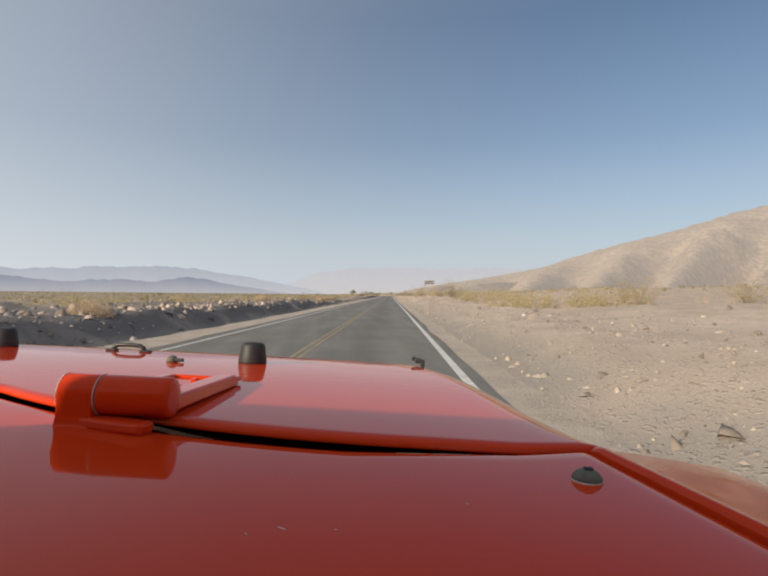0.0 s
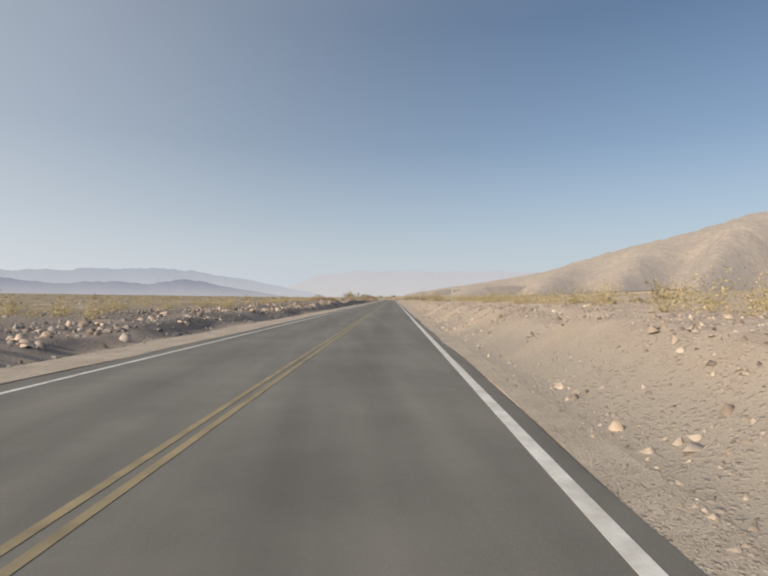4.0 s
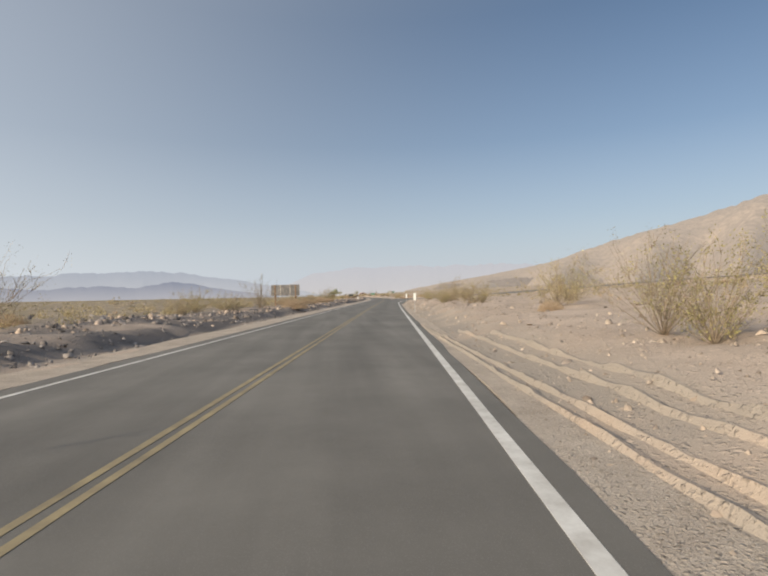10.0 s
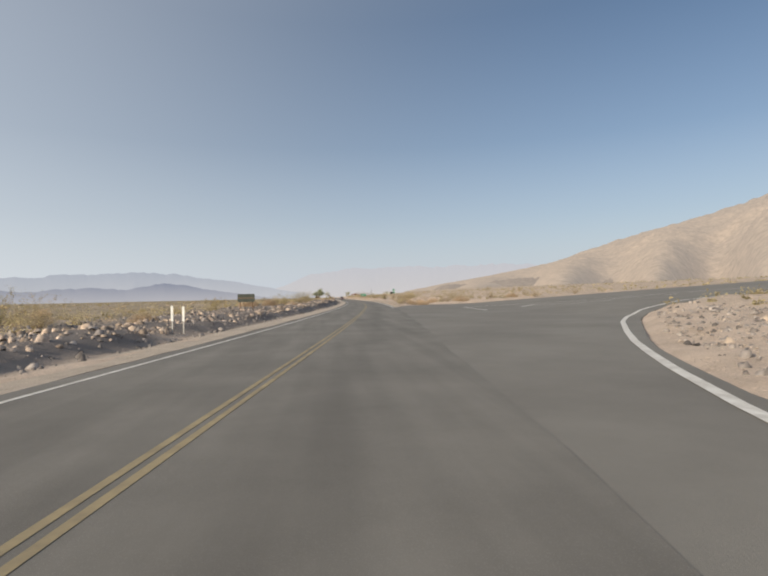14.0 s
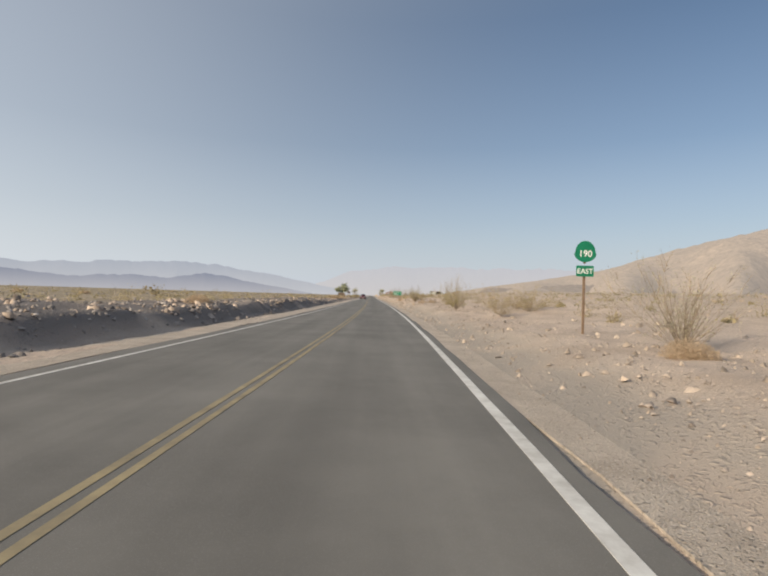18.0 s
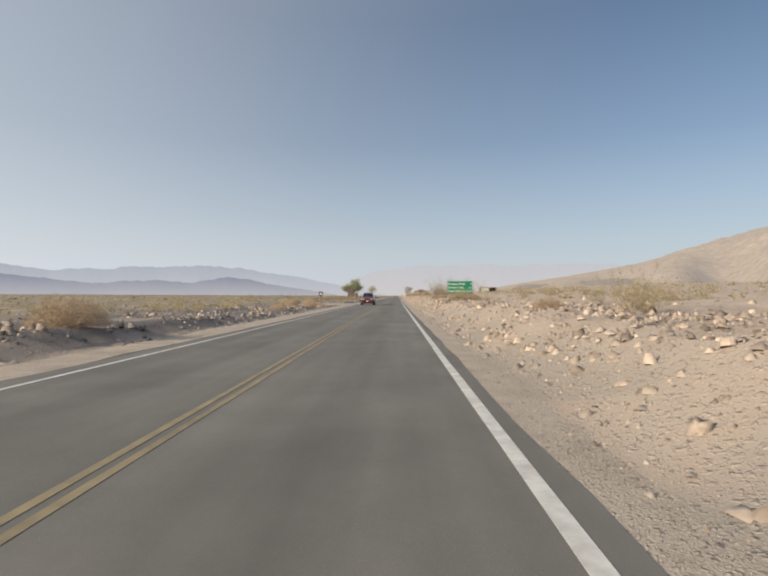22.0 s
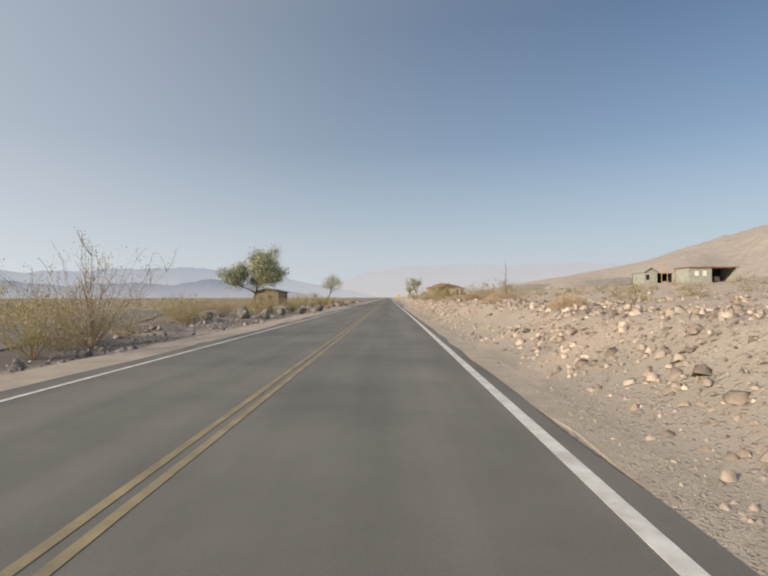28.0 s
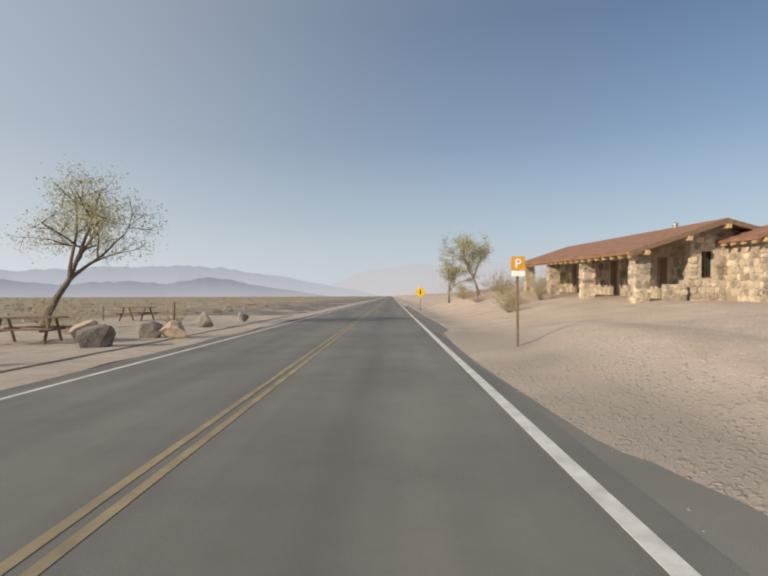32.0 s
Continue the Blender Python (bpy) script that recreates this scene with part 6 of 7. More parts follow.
def tree(name, x, y, height, spread_, seed, leaves, leaf, label, bare=False):
    root = thing(name, (x, y, gz(x, y)), label, "tree")
    rs = random.Random(seed)
    bm = bmesh.new()
    tips = []

    def limb(p, d, ln, r, depth):
        pts, rad = [p.copy()], [r]
        for i in range(4):
            d = (d + Vector((rs.gauss(0, 0.16), rs.gauss(0, 0.16), rs.gauss(0.03, 0.1)))).normalized()
            p = p + d * ln / 4
            pts.append(p.copy())
            rad.append(r * (1 - 0.13 * (i + 1)))
        tube(pts, rad, 7 if depth < 2 else 4, bm)
        if depth >= 2:
            tips.extend(pts[1:])
        if depth < 4:
            for _ in range(3 if depth else 5):
                nd = (d + Vector((rs.gauss(0, 0.75), rs.gauss(0, 0.75), rs.gauss(0.1, 0.4)))).normalized()
                q = pts[rs.choice((2, 3, 4))] if depth else pts[rs.choice((3, 4))]
                limb(q, nd, ln * (0.62 + 0.18 * rs.random()) * (spread_ if depth == 0 else 1), r * 0.5, depth + 1)

    limb(Vector((0, 0, -0.1)), Vector((0.06, 0, 1)), height * 0.34, height * (0.019 if bare else 0.028), 0)
    part("trunk", bm, M_BARK, root, "dark rough bark")
    nr = np.random.RandomState(seed)
    t = np.array([p[:] for p in tips])
    c = t[nr.randint(0, len(t), leaves)] + nr.randn(leaves, 3) * height * (0.03 if bare else 0.05)
    c[:, 2] = np.maximum(c[:, 2], height * 0.22)
    v, f = leaf_blades(c, leaf, nr, 0.45)
    raw_polys("crown", v, f, M_LEAF_PALE if bare else M_TREE_LEAF, root)
    return root


tree("shade_tree", -20.5, 211, 8.6, 1.2, 4, 30000, 0.12, "leafy green shade tree on a short trunk")
tree("bare_tree", -14.2, 250.5, 9.4, 0.8, 8, 9000, 0.05, "tall thin pale half-bare tree beside the lay-by", True)
tree("bare_tree", -13.6, 229, 4.2, 0.6, 15, 500, 0.05, "small thin leafless tree beside the lay-by", True)
tree("bare_tree", 7.3, 275, 6.6, 1.2, 12, 7000, 0.06, "low half-bare tree beyond the stone house", True)
tree("bare_tree", 5.2, 279, 4.6, 1.3, 19, 4500, 0.06, "low half-bare tree beyond the stone house", True)
tree("bare_tree", 27.0, 261, 5.6, 0.9, 23, 900, 0.05, "gnarled dead tree with bare branches on the slope", True)
tree("bare_tree", 30.0, 263, 4.4, 1.0, 27, 900, 0.06, "dead tree with bare branches on the slope", True)

# ---------------- signs and posts ----------------


def words(text, size, material, parent, m, name="lettering", spacing=1.0, align="LEFT"):
    cu = bpy.data.curves.new("text", "FONT")
    cu.body, cu.size, cu.extrude, cu.space_character, cu.align_x = text, size, 0.0015, spacing, align
    cu.offset = size * 0.012
    tmp = bpy.data.objects.new("text", cu)
    scene.collection.objects.link(tmp)
    me = bpy.data.meshes.new_from_object(tmp.evaluated_get(bpy.context.evaluated_depsgraph_get()))
    bpy.data.objects.remove(tmp)
    me.materials.clear()
    me.materials.append(material)
    me.transform(m)
    ob = new(name, me)
    ob.parent = parent
    return ob


UPRIGHT = pose(0, 0, 0, 90, 0, 0)     # lettering that faces -y


def rounded_plate(w, h, t, r, seg=5):
    out = []
    for cx, cz, a0 in ((w / 2 - r, h / 2 - r, 0), (-w / 2 + r, h / 2 - r, 90), (-w / 2 + r, -h / 2 + r, 180), (w / 2 - r, -h / 2 + r, 270)):
        out += [(cx + r * math.cos(radians(a0 + 90 * i / seg)), cz + r * math.sin(radians(a0 + 90 * i / seg))) for i in range(seg + 1)]
    return prism(out, 0, t)


# green distance sign
su, sy = 6.55, 27.7
z0 = gz(su, sy)
sign = thing("distance_sign", (su, sy, z0), "green road distance sign with white lettering on two posts", "road sign", rz=-4)
W, H = 2.44, 1.2
base_z = 2.2 - z0
pl = part("sign_plate", rounded_plate(W, H, 0.012, 0.06), M_GREEN, sign, "green reflective plate")
pl.location = (0, -0.02, base_z)
part("sign_border", rounded_plate(W, H, 0.004, 0.06), M_SIGN_WHITE, pl, "thin white border").location = (0, 0.013, 0)
for i, (txt, num) in enumerate((("Stovepipe Wells", "9"), ("Furnace Creek", "33"), ("Death Valley Jct", "64"))):
    zz = 0.29 - 0.36 * i
    words(txt, 0.25, M_SIGN_WHITE, pl, Matrix.Translation((-W / 2 + 0.07, -0.004, zz - 0.05)) @ UPRIGHT, spacing=1.02)
    words(num, 0.25, M_SIGN_WHITE, pl, Matrix.Translation((W / 2 - 0.07, -0.004, zz - 0.05)) @ UPRIGHT, align="RIGHT")
shield = [(-0.15, 0.0), (-0.19, 0.12), (-0.12, 0.25), (0, 0.36), (0.12, 0.25), (0.19, 0.12), (0.15, 0.0), (0.0, -0.02)]
sh = part("route_shield", prism([(x * 0.72, z * 0.72) for x, z in shield], -0.004, 0.0, m=Matrix.Translation((0.78, 0, -0.53))), M_SIGN_WHITE, pl, "white route shield outline")
part("shield_field", prism([(x * 0.6, 0.018 + z * 0.6) for x, z in shield], -0.007, -0.004, m=Matrix.Translation((0.78, 0, -0.53))), M_GREEN, sh)
words("127", 0.105, M_SIGN_WHITE, sh, Matrix.Translation((0.78, -0.009, -0.46)) @ UPRIGHT, align="CENTER")
for dx in (-0.56, 0.62):
    post = part("post", box(dx, 0.05, (base_z + H / 2 - 0.1) / 2 - 0.15, 0.12, 0.09, base_z + H / 2 + 0.2, 0.008), M_WOOD, sign, "weathered brown timber post")
    for zz in (base_z - 0.35, base_z + 0.35):
        part("bolt", lathe([(0.02, 0), (0.02, 0.008), (0.012, 0.014)], 8, m=pose(dx, -0.02, zz, 90)), M_STEEL, post)


def pole_sign(name, u, y, label, material, w, h, top, pole, rz=0.0, category="road sign", two=False, dia=False, thick=0.07):
    """A plate whose upper edge stands top metres over the road, on one or two posts."""
    g = gz(u, y)
    ob = thing(name, (u, y, g), label, category, rz=rz)
    height = top - g
    bm = rounded_plate(w, h, 0.012, min(w, h) * 0.08)
    if dia:
        bmesh.ops.rotate(bm, verts=bm.verts, matrix=Matrix.Rotation(radians(45), 3, "Y"))
    plate = part("sign_plate", bm, material, ob)
    plate.location = (0, -0.05, height - h / 2)
    for dx in ((-w * 0.36, w * 0.36) if two else (0.0,)):
        part("post", box(dx, 0.02, height / 2 - 0.1, thick, 0.06, height + 0.1, 0.006), pole, ob)
    return ob, plate


# small brown camping sign beside the far lane
info, ipl = pole_sign("information_sign", -9.8, 44.0, "small brown camping sign on a timber post", M_BROWN, 0.52, 0.58, 1.8, M_WOOD, thick=0.09)
part("sign_symbol", prism([(-0.17, -0.17), (-0.05, 0.14), (0.05, 0.14), (0.17, -0.17), (0.09, -0.17), (0.0, 0.03), (-0.09, -0.17)], -0.004, 0.0), M_SIGN_WHITE, ipl, "pale tent symbol")
# notice board by the turn-out, two posts
nb, npl = pole_sign("notice_board", -10.8, 97.5, "brown notice board on two timber posts", M_BROWN, 1.25, 0.85, 2.85, M_WOOD, two=True, thick=0.12)
for dx in (-0.34, 0.34):
    part("notice_panel", box(dx, -0.006, 0.0, 0.42, 0.01, 0.6, 0.003), M_SIGN_BACK, npl, "faded grey panel")
# large road sign for the other direction, seen from behind
nb2, npl2 = pole_sign("road_sign_back", -12.4, -280.5, "grey-backed road sign on two dark timber posts", M_SIGN_BACK, 3.6, 1.3, 2.75, M_WOOD, rz=-12, two=True, thick=0.17)
for dx in (-0.6, 0.6):
    part("panel_joint", box(dx, -0.006, 0, 0.05, 0.012, 1.28, 0.003), M_PALE_PLASTIC, npl2)
for zz in (-0.4, 0.4):
    part("board_batten", box(0, -0.012, zz, 3.5, 0.02, 0.07, 0.004), M_SIGN_BACK, npl2)
for dx in (-1.296, 1.296):
    part("post_front", box(dx, -0.03, -0.1, 0.16, 0.035, 1.5, 0.006), M_WOOD, npl2)
# brown guide sign with an arrow, passed early
gsn, gpl = pole_sign("guide_sign", 6.2, -548.0, "brown guide sign with white lettering on two pale posts", M_BROWN, 1.5, 0.5, 3.58, M_PALE_WOOD, two=True, thick=0.1)
words("Wildrose", 0.3, M_SIGN_WHITE, gpl, Matrix.Translation((-0.68, -0.004, -0.1)) @ UPRIGHT)
part("arrow", prism([(0.45, 0.03), (0.56, 0.03), (0.56, 0.11), (0.7, 0.0), (0.56, -0.11), (0.56, -0.03), (0.45, -0.03)], -0.004, 0.0), M_SIGN_WHITE, gpl, "white arrow")
# small signs for the other direction
pole_sign("road_sign_back", -13.0, -247.0, "small dark sign seen from behind on a post", M_WOOD, 0.55, 0.75, 1.15, M_WOOD)
bs, bpl = pole_sign("road_sign_back", -11.5, -190.0, "low dark green sign on two timber posts", M_SIGN_DARK, 1.4, 0.66, 1.75, M_WOOD, two=True, thick=0.1)
part("board_batten", box(0, -0.008, 0, 1.36, 0.014, 0.06, 0.003), M_WOOD, bpl)
# green route marker
rt, rpl = pole_sign("route_marker", 5.3, -113.5, "green route shield over a small green plate on a post", M_GREEN, 0.48, 0.3, 2.32, M_WOOD, thick=0.06)
words("EAST", 0.2, M_SIGN_WHITE, rpl, Matrix.Translation((0, -0.004, -0.07)) @ UPRIGHT, align="CENTER")
spade = [(0.31 * math.cos(a) * (1.0 if math.sin(a) < 0 else 0.9), 0.33 * math.sin(a) * (1.0 if math.sin(a) > 0 else 0.8)) for a in np.linspace(-2.5, 5.64 - 2.0 - 0.0, 22)]
sp = part("route_shield", prism(spade, -0.02, -0.008), M_GREEN, rt, "green route shield with a white rim")
sp.location = (0, -0.03, 2.68 - gz(5.3, -113.5))
part("post_extension", box(0, 0.03, 0.0, 0.06, 0.05, 0.6, 0.005), M_WOOD, sp)
words("190", 0.25, M_SIGN_WHITE, sp, Matrix.Translation((0, -0.026, -0.11)) @ UPRIGHT, align="CENTER")
# parking sign before the stone house
pk, ppl = pole_sign("parking_sign", 2.6, 241.3, "amber parking sign with a white letter on a brown post", M_ORANGE, 0.31, 0.31, 2.19, M_WOOD, thick=0.05)
words("P", 0.29, M_SIGN_WHITE, ppl, Matrix.Translation((0, -0.004, -0.1)) @ UPRIGHT, align="CENTER")
part("lower_plate", box(0, -0.006, -0.225, 0.30, 0.01, 0.12, 0.002), M_SIGN_WHITE, ppl, "white lower plate")
for u, y, top in ((2.4, 277.0, 2.05), (21.5, -209.0, 3.4)):
    ws, wpl = pole_sign("warning_sign", u, y, "yellow diamond warning sign on a post", M_YELLOW, 0.76, 0.76, top, M_WOOD, dia=True, rz=-95 if u > 20 else 0)
    part("warning_mark", box(0, -0.003, 0, 0.1, 0.004, 0.42, 0.001), M_RUBBER, wpl)


def marker(u, y, high, w, panel, label, lean=0.0, post=M_STEEL, face=M_SIGN_WHITE, group="marker posts"):
    """A roadside post with a reflector panel at its head."""
    ob = thing("marker_post", (u, y, gz(u, y)), label, "marker post", group)
    part("post", box(0, 0, high / 2 - 0.12, 0.05, 0.03, high + 0.2, 0.006, m=pose(0, 0, 0, 0, lean)), post, ob)
    part("reflector_panel", rounded_plate(w, panel, 0.008, 0.012), face, ob).matrix_local = pose(0, 0, 0, 0, lean) @ Matrix.Translation((0, -0.026, high - panel / 2))
    return ob


SLIM = "slim grey roadside post with a pale reflector"
for u, y, lean in ((3.2, -585.7, 0), (3.4, -527.5, 0), (3.5, -445.2, 0), (3.6, -418.0, 0), (3.6, -364.0, 0), (2.9, -149.0, 4), (2.6, -131.0, 0), (4.0, -478.0, 0), (3.4, -395.0, 0)):
    marker(u, y, 1.35 if y > -160 else 1.25, 0.075, 0.42, SLIM, lean, face=M_REFLECTOR)
PADDLE = "white paddle marker on a short post"
for u, y in ((1.95, -305.0), (2.2, -271.7), (5.0, -229.0)):
    marker(u, y, 1.45, 0.19, 0.55, PADDLE, group="paddle markers")
for u, y in ((-8.5, -213.0), (-8.3, -212.4)):
    marker(u, y, 1.1, 0.1, 0.6, "slim white post on the berm", group="white berm posts")
marker(-9.4, -372.7, 1.9, 0.3, 0.8, "dark-backed paddle sign on a thin post", post=M_WOOD, face=M_SIGN_DARK, group="dark paddles")
for u, y, h in ((-10.4, 45.5, 1.0), (-11.5, -20.0, 0.9), (-7.4, 246.9, 1.15), (-16.4, 259.0, 0.8), (14.2, 247.2, 1.2)):
    st = thing("stake", (u, y, gz(u, y)), "thin weathered upright stake in the ground", "stake", "stakes")
    part("shaft", tube([(0, 0, -0.2), (0.02, 0, h)], 0.035, 8), M_WOOD, st)

# cracks in the asphalt
rc = np.random.RandomState(3)
vv, ff = [], []
for i in range(34):
    cy = -625 + 880 * rc.rand()
    cu = -5.2 + 6.2 * rc.rand()
    ln, ang = (0.8 + 1.2 * rc.rand(), 0.3 * rc.randn()) if rc.rand() < 0.4 else (1.2 + 1.8 * rc.rand(), 1.3 + 0.3 * rc.randn())
    k = 14
    t = np.linspace(-0.5, 0.5, k) * ln
    wob = np.cumsum(rc.randn(k) * 0.05)
    pu = np.clip(cu + t * math.cos(ang) - wob * math.sin(ang), ROAD_L + 0.1, ROAD_R - 0.1)
    py = cy + t * math.sin(ang) + wob * math.cos(ang)
    px = pu + road_x(py)
    w = 0.003 + 0.006 * rc.rand(k)
    b0 = len(vv)
    for j in range(k):
        vv += [(px[j] - w[j] * math.sin(ang), py[j] - w[j] * 2 * math.cos(ang), 0.003), (px[j] + w[j] * math.sin(ang), py[j] + w[j] * 2 * math.cos(ang), 0.003)]
    for j in range(k - 1):
        ff.append((b0 + 2 * j, b0 + 2 * j + 1, b0 + 2 * j + 3, b0 + 2 * j + 2))
tagged(raw("road_cracks", vv, ff, M_CRACK), "dark sealed cracks in the asphalt", "cracks", kind="stuff")

# ---------------- the car ahead in the other lane ----------------
car = thing("suv", (-3.85, 49.4, 0.0), "dark maroon sport utility car on the far lane", "car", rz=180)
# stations from tail to nose: y, half width, belt height, top height, half width of the top
SHELL = [(-2.34, 0.70, 0.86, 0.92, 0.60), (-2.30, 0.84, 0.98, 1.10, 0.70), (-2.18, 0.90, 1.06, 1.36, 0.66), (-1.95, 0.92, 1.08, 1.60, 0.64), (-1.60, 0.935, 1.08, 1.67, 0.63), (-1.05, 0.94, 1.07, 1.70, 0.625),
         (-0.98, 0.94, 1.07, 1.70, 0.625), (-0.45, 0.94, 1.05, 1.71, 0.62), (0.05, 0.94, 1.03, 1.69, 0.61), (0.13, 0.94, 1.03, 1.68, 0.61), (0.45, 0.94, 1.01, 1.60, 0.60), (0.75, 0.94, 1.00, 1.42, 0.62), (1.10, 0.94, 0.99, 1.16, 0.68),
         (1.22, 0.94, 0.985, 1.08, 0.72), (1.60, 0.935, 0.96, 1.04, 0.72), (1.95, 0.92, 0.92, 0.99, 0.70), (2.16, 0.88, 0.86, 0.92, 0.66), (2.28, 0.80, 0.76, 0.82, 0.60), (2.33, 0.72, 0.62, 0.70, 0.55)]


def shell_ring(y, w, belt, top, wt):
    """Half outline of one cross-section, from the sill up to the middle of the roof."""
    rise = top - belt
    return [(w * 0.86, y, 0.30), (w * 0.96, y, 0.42), (w, y, 0.62), (w * 0.985, y, belt - 0.14), (w * 0.94, y, belt), (w * 0.90 + (wt - w * 0.90) * 0.25, y, belt + rise * 0.22),
            (wt + (w * 0.90 - wt) * 0.15, y, belt + rise * 0.82), (wt, y, top - 0.035), (wt * 0.80, y, top), (wt * 0.4, y, top + 0.022), (0.0, y, top + 0.028)]


rings = [shell_ring(*st) for st in SHELL]
k, ns = len(rings[0]), len(rings)


def shell_piece(cells, out, sides=(-1, 1)):
    """The given cells of the shell on both sides; out: how far they stand proud."""
    bm = bmesh.new()
    for sx in sides:
        for i, j in cells:
            q = [Vector(rings[i][j]), Vector(rings[i][j + 1]), Vector(rings[i + 1][j + 1]), Vector(rings[i + 1][j])]
            nrm = (q[2] - q[0]).cross(q[1] - q[3]).normalized()
            if nrm.x < 0 or (abs(nrm.x) < 1e-4 and nrm.z < 0):
                nrm = -nrm
            q = [p + nrm * out for p in q]
            bm.faces.new([bm.verts.new((p.x * sx, p.y, p.z)) for p in q])
    bmesh.ops.remove_doubles(bm, verts=bm.verts, dist=0.0006)
    bmesh.ops.recalc_face_normals(bm, faces=bm.faces)
    return bm


shell = part("body", shell_piece([(i, j) for i in range(ns - 1) for j in range(k - 1)], 0.0), M_SUV, car, "", True)
for ring in (rings[0], rings[-1]):
    bm = bmesh.new()
    bm.faces.new([bm.verts.new(p) for p in ring] + [bm.verts.new((-p[0], p[1], p[2])) for p in reversed(ring[:-1])])
    part("end_panel", bm, M_SUV, car)
part("underbody", box(0, 0, 0.3, 1.6, 4.3, 0.14, 0.04), M_RUBBER, car)
for i0, i1 in ((3, 5), (6, 8), (9, 12)):
    for sx in (-1, 1):
        part("side_window", shell_piece([(i, 5) for i in range(i0, i1)], 0.006, (sx,)), M_CARGLASS, shell, "dark tinted side window", True)
part("windscreen", shell_piece([(i, j) for i in (10, 11) for j in (7, 8, 9)], 0.006), M_CARGLASS, shell, "dark sloping windscreen", True)
part("rear_window", shell_piece([(i, j) for i in (1, 2) for j in (7, 8, 9)], 0.006), M_CARGLASS, shell, "", True)
for sx in (-1, 1):
    part("headlight", box(0, 0, 0, 0.42, 0.10, 0.15, 0.04), M_LAMP, car, "clear headlight").matrix_local = pose(sx * 0.63, 2.235, 0.80, -28, 0, -sx * 24)
    part("fog_lamp", lathe([(0.0, 0.02), (0.05, 0.015), (0.055, 0)], 12, m=pose(sx * 0.62, 2.33, 0.45, -90)), M_LAMP, car)
    part("tail_light", box(0, 0, 0, 0.26, 0.08, 0.2, 0.03), M_PAINT, car, "red tail light").matrix_local = pose(sx * 0.72, -2.29, 0.98, 20, 0, sx * 25)
    part("mirror", box(sx * 1.03, 0.72, 1.09, 0.2, 0.12, 0.15, 0.05), M_SUV, car)
    part("sill", box(sx * 0.86, 0.0, 0.30, 0.1, 2.3, 0.12, 0.03), M_BLACK_METAL, car)
    part("door_seam", box(sx * 0.944, -0.48, 0.72, 0.006, 0.012, 0.62), M_GAP, car)
    part("door_seam", box(sx * 0.944, 0.62, 0.70, 0.006, 0.012, 0.56), M_GAP, car)
    for yy in (0.2, -0.75):
        part("door_handle", box(sx * 0.945, yy - 0.5, 0.93, 0.03, 0.2, 0.03, 0.01), M_CHROME, car)
    for yy in (1.40, -1.38):
        m = pose(sx * 0.85, yy, 0.36, 0, 90, 0)
        part("wheel_arch", lathe([(0.36, -0.09), (0.43, -0.1), (0.43, 0.1), (0.36, 0.09)], 32, m=m), M_BLACK_METAL, car, "black wheel arch", True)
        w = part("wheel", lathe([(0.2, -0.115), (0.31, -0.12), (0.355, -0.09), (0.36, 0), (0.355, 0.09), (0.31, 0.12), (0.2, 0.115)], 28, m=m), M_RUBBER, car, "black tyre", True)
        part("rim", lathe([(0.0, -0.118), (0.05, -0.124), (0.21, -0.119), (0.21, 0.119), (0.05, 0.124), (0.0, 0.118)], 20, m=m), M_STEEL, w)
part("grille", box(0, 2.315, 0.70, 0.86, 0.05, 0.17, 0.03), M_GAP, car, "dark grille")
for zz in (0.655, 0.745):
    part("grille_bar", box(0, 2.345, zz, 0.84, 0.02, 0.022, 0.006), M_CHROME, car, "chrome grille bar")
part("bumper", box(0, 2.28, 0.42, 1.5, 0.16, 0.2, 0.06), M_SUV, car)
part("air_intake", box(0, 2.355, 0.40, 0.9, 0.02, 0.09, 0.01), M_GAP, car)
part("plate", box(0, 2.37, 0.53, 0.3, 0.01, 0.15, 0.003), M_SIGN_WHITE, car)

# ---------------- the stone house with its porch ----------------
house = thing("stone_house", (9.6, 250.9, 0.9), "rubble-stone house with a brown gabled roof and pillared porch", "house")


def slab(name, x0, x1, y0, y1, z0, z1, mat, parent, label="", bevel=0.0):
    return part(name, box((x0 + x1) / 2, (y0 + y1) / 2, (z0 + z1) / 2, x1 - x0, y1 - y0, z1 - z0, bevel), mat, parent, label)


def wall_with_openings(name, along, a0, a1, z1, at, thick, holes, mat, parent, label=""):
    """A wall along 'x' or 'y' at the given place, built round its openings (start, end, sill, head)."""
    bm = bmesh.new()

    def piece(u0, u1, w0, w1):
        if u1 - u0 < 0.01 or w1 - w0 < 0.01:
            return
        if along == "y":
            box(at, (u0 + u1) / 2, (w0 + w1) / 2, thick, u1 - u0, w1 - w0, bm=bm)
        else:
            box((u0 + u1) / 2, at, (w0 + w1) / 2, u1 - u0, thick, w1 - w0, bm=bm)
    pos = a0
    for u0, u1, s, h in sorted(holes):
        piece(pos, u0, -0.2, z1)
        piece(u0, u1, -0.2, s)
        piece(u0, u1, h, z1)
        pos = u1
    piece(pos, a1, -0.2, z1)
    return part(name, bm, mat, parent, label)


rs_h = np.random.RandomState(8)


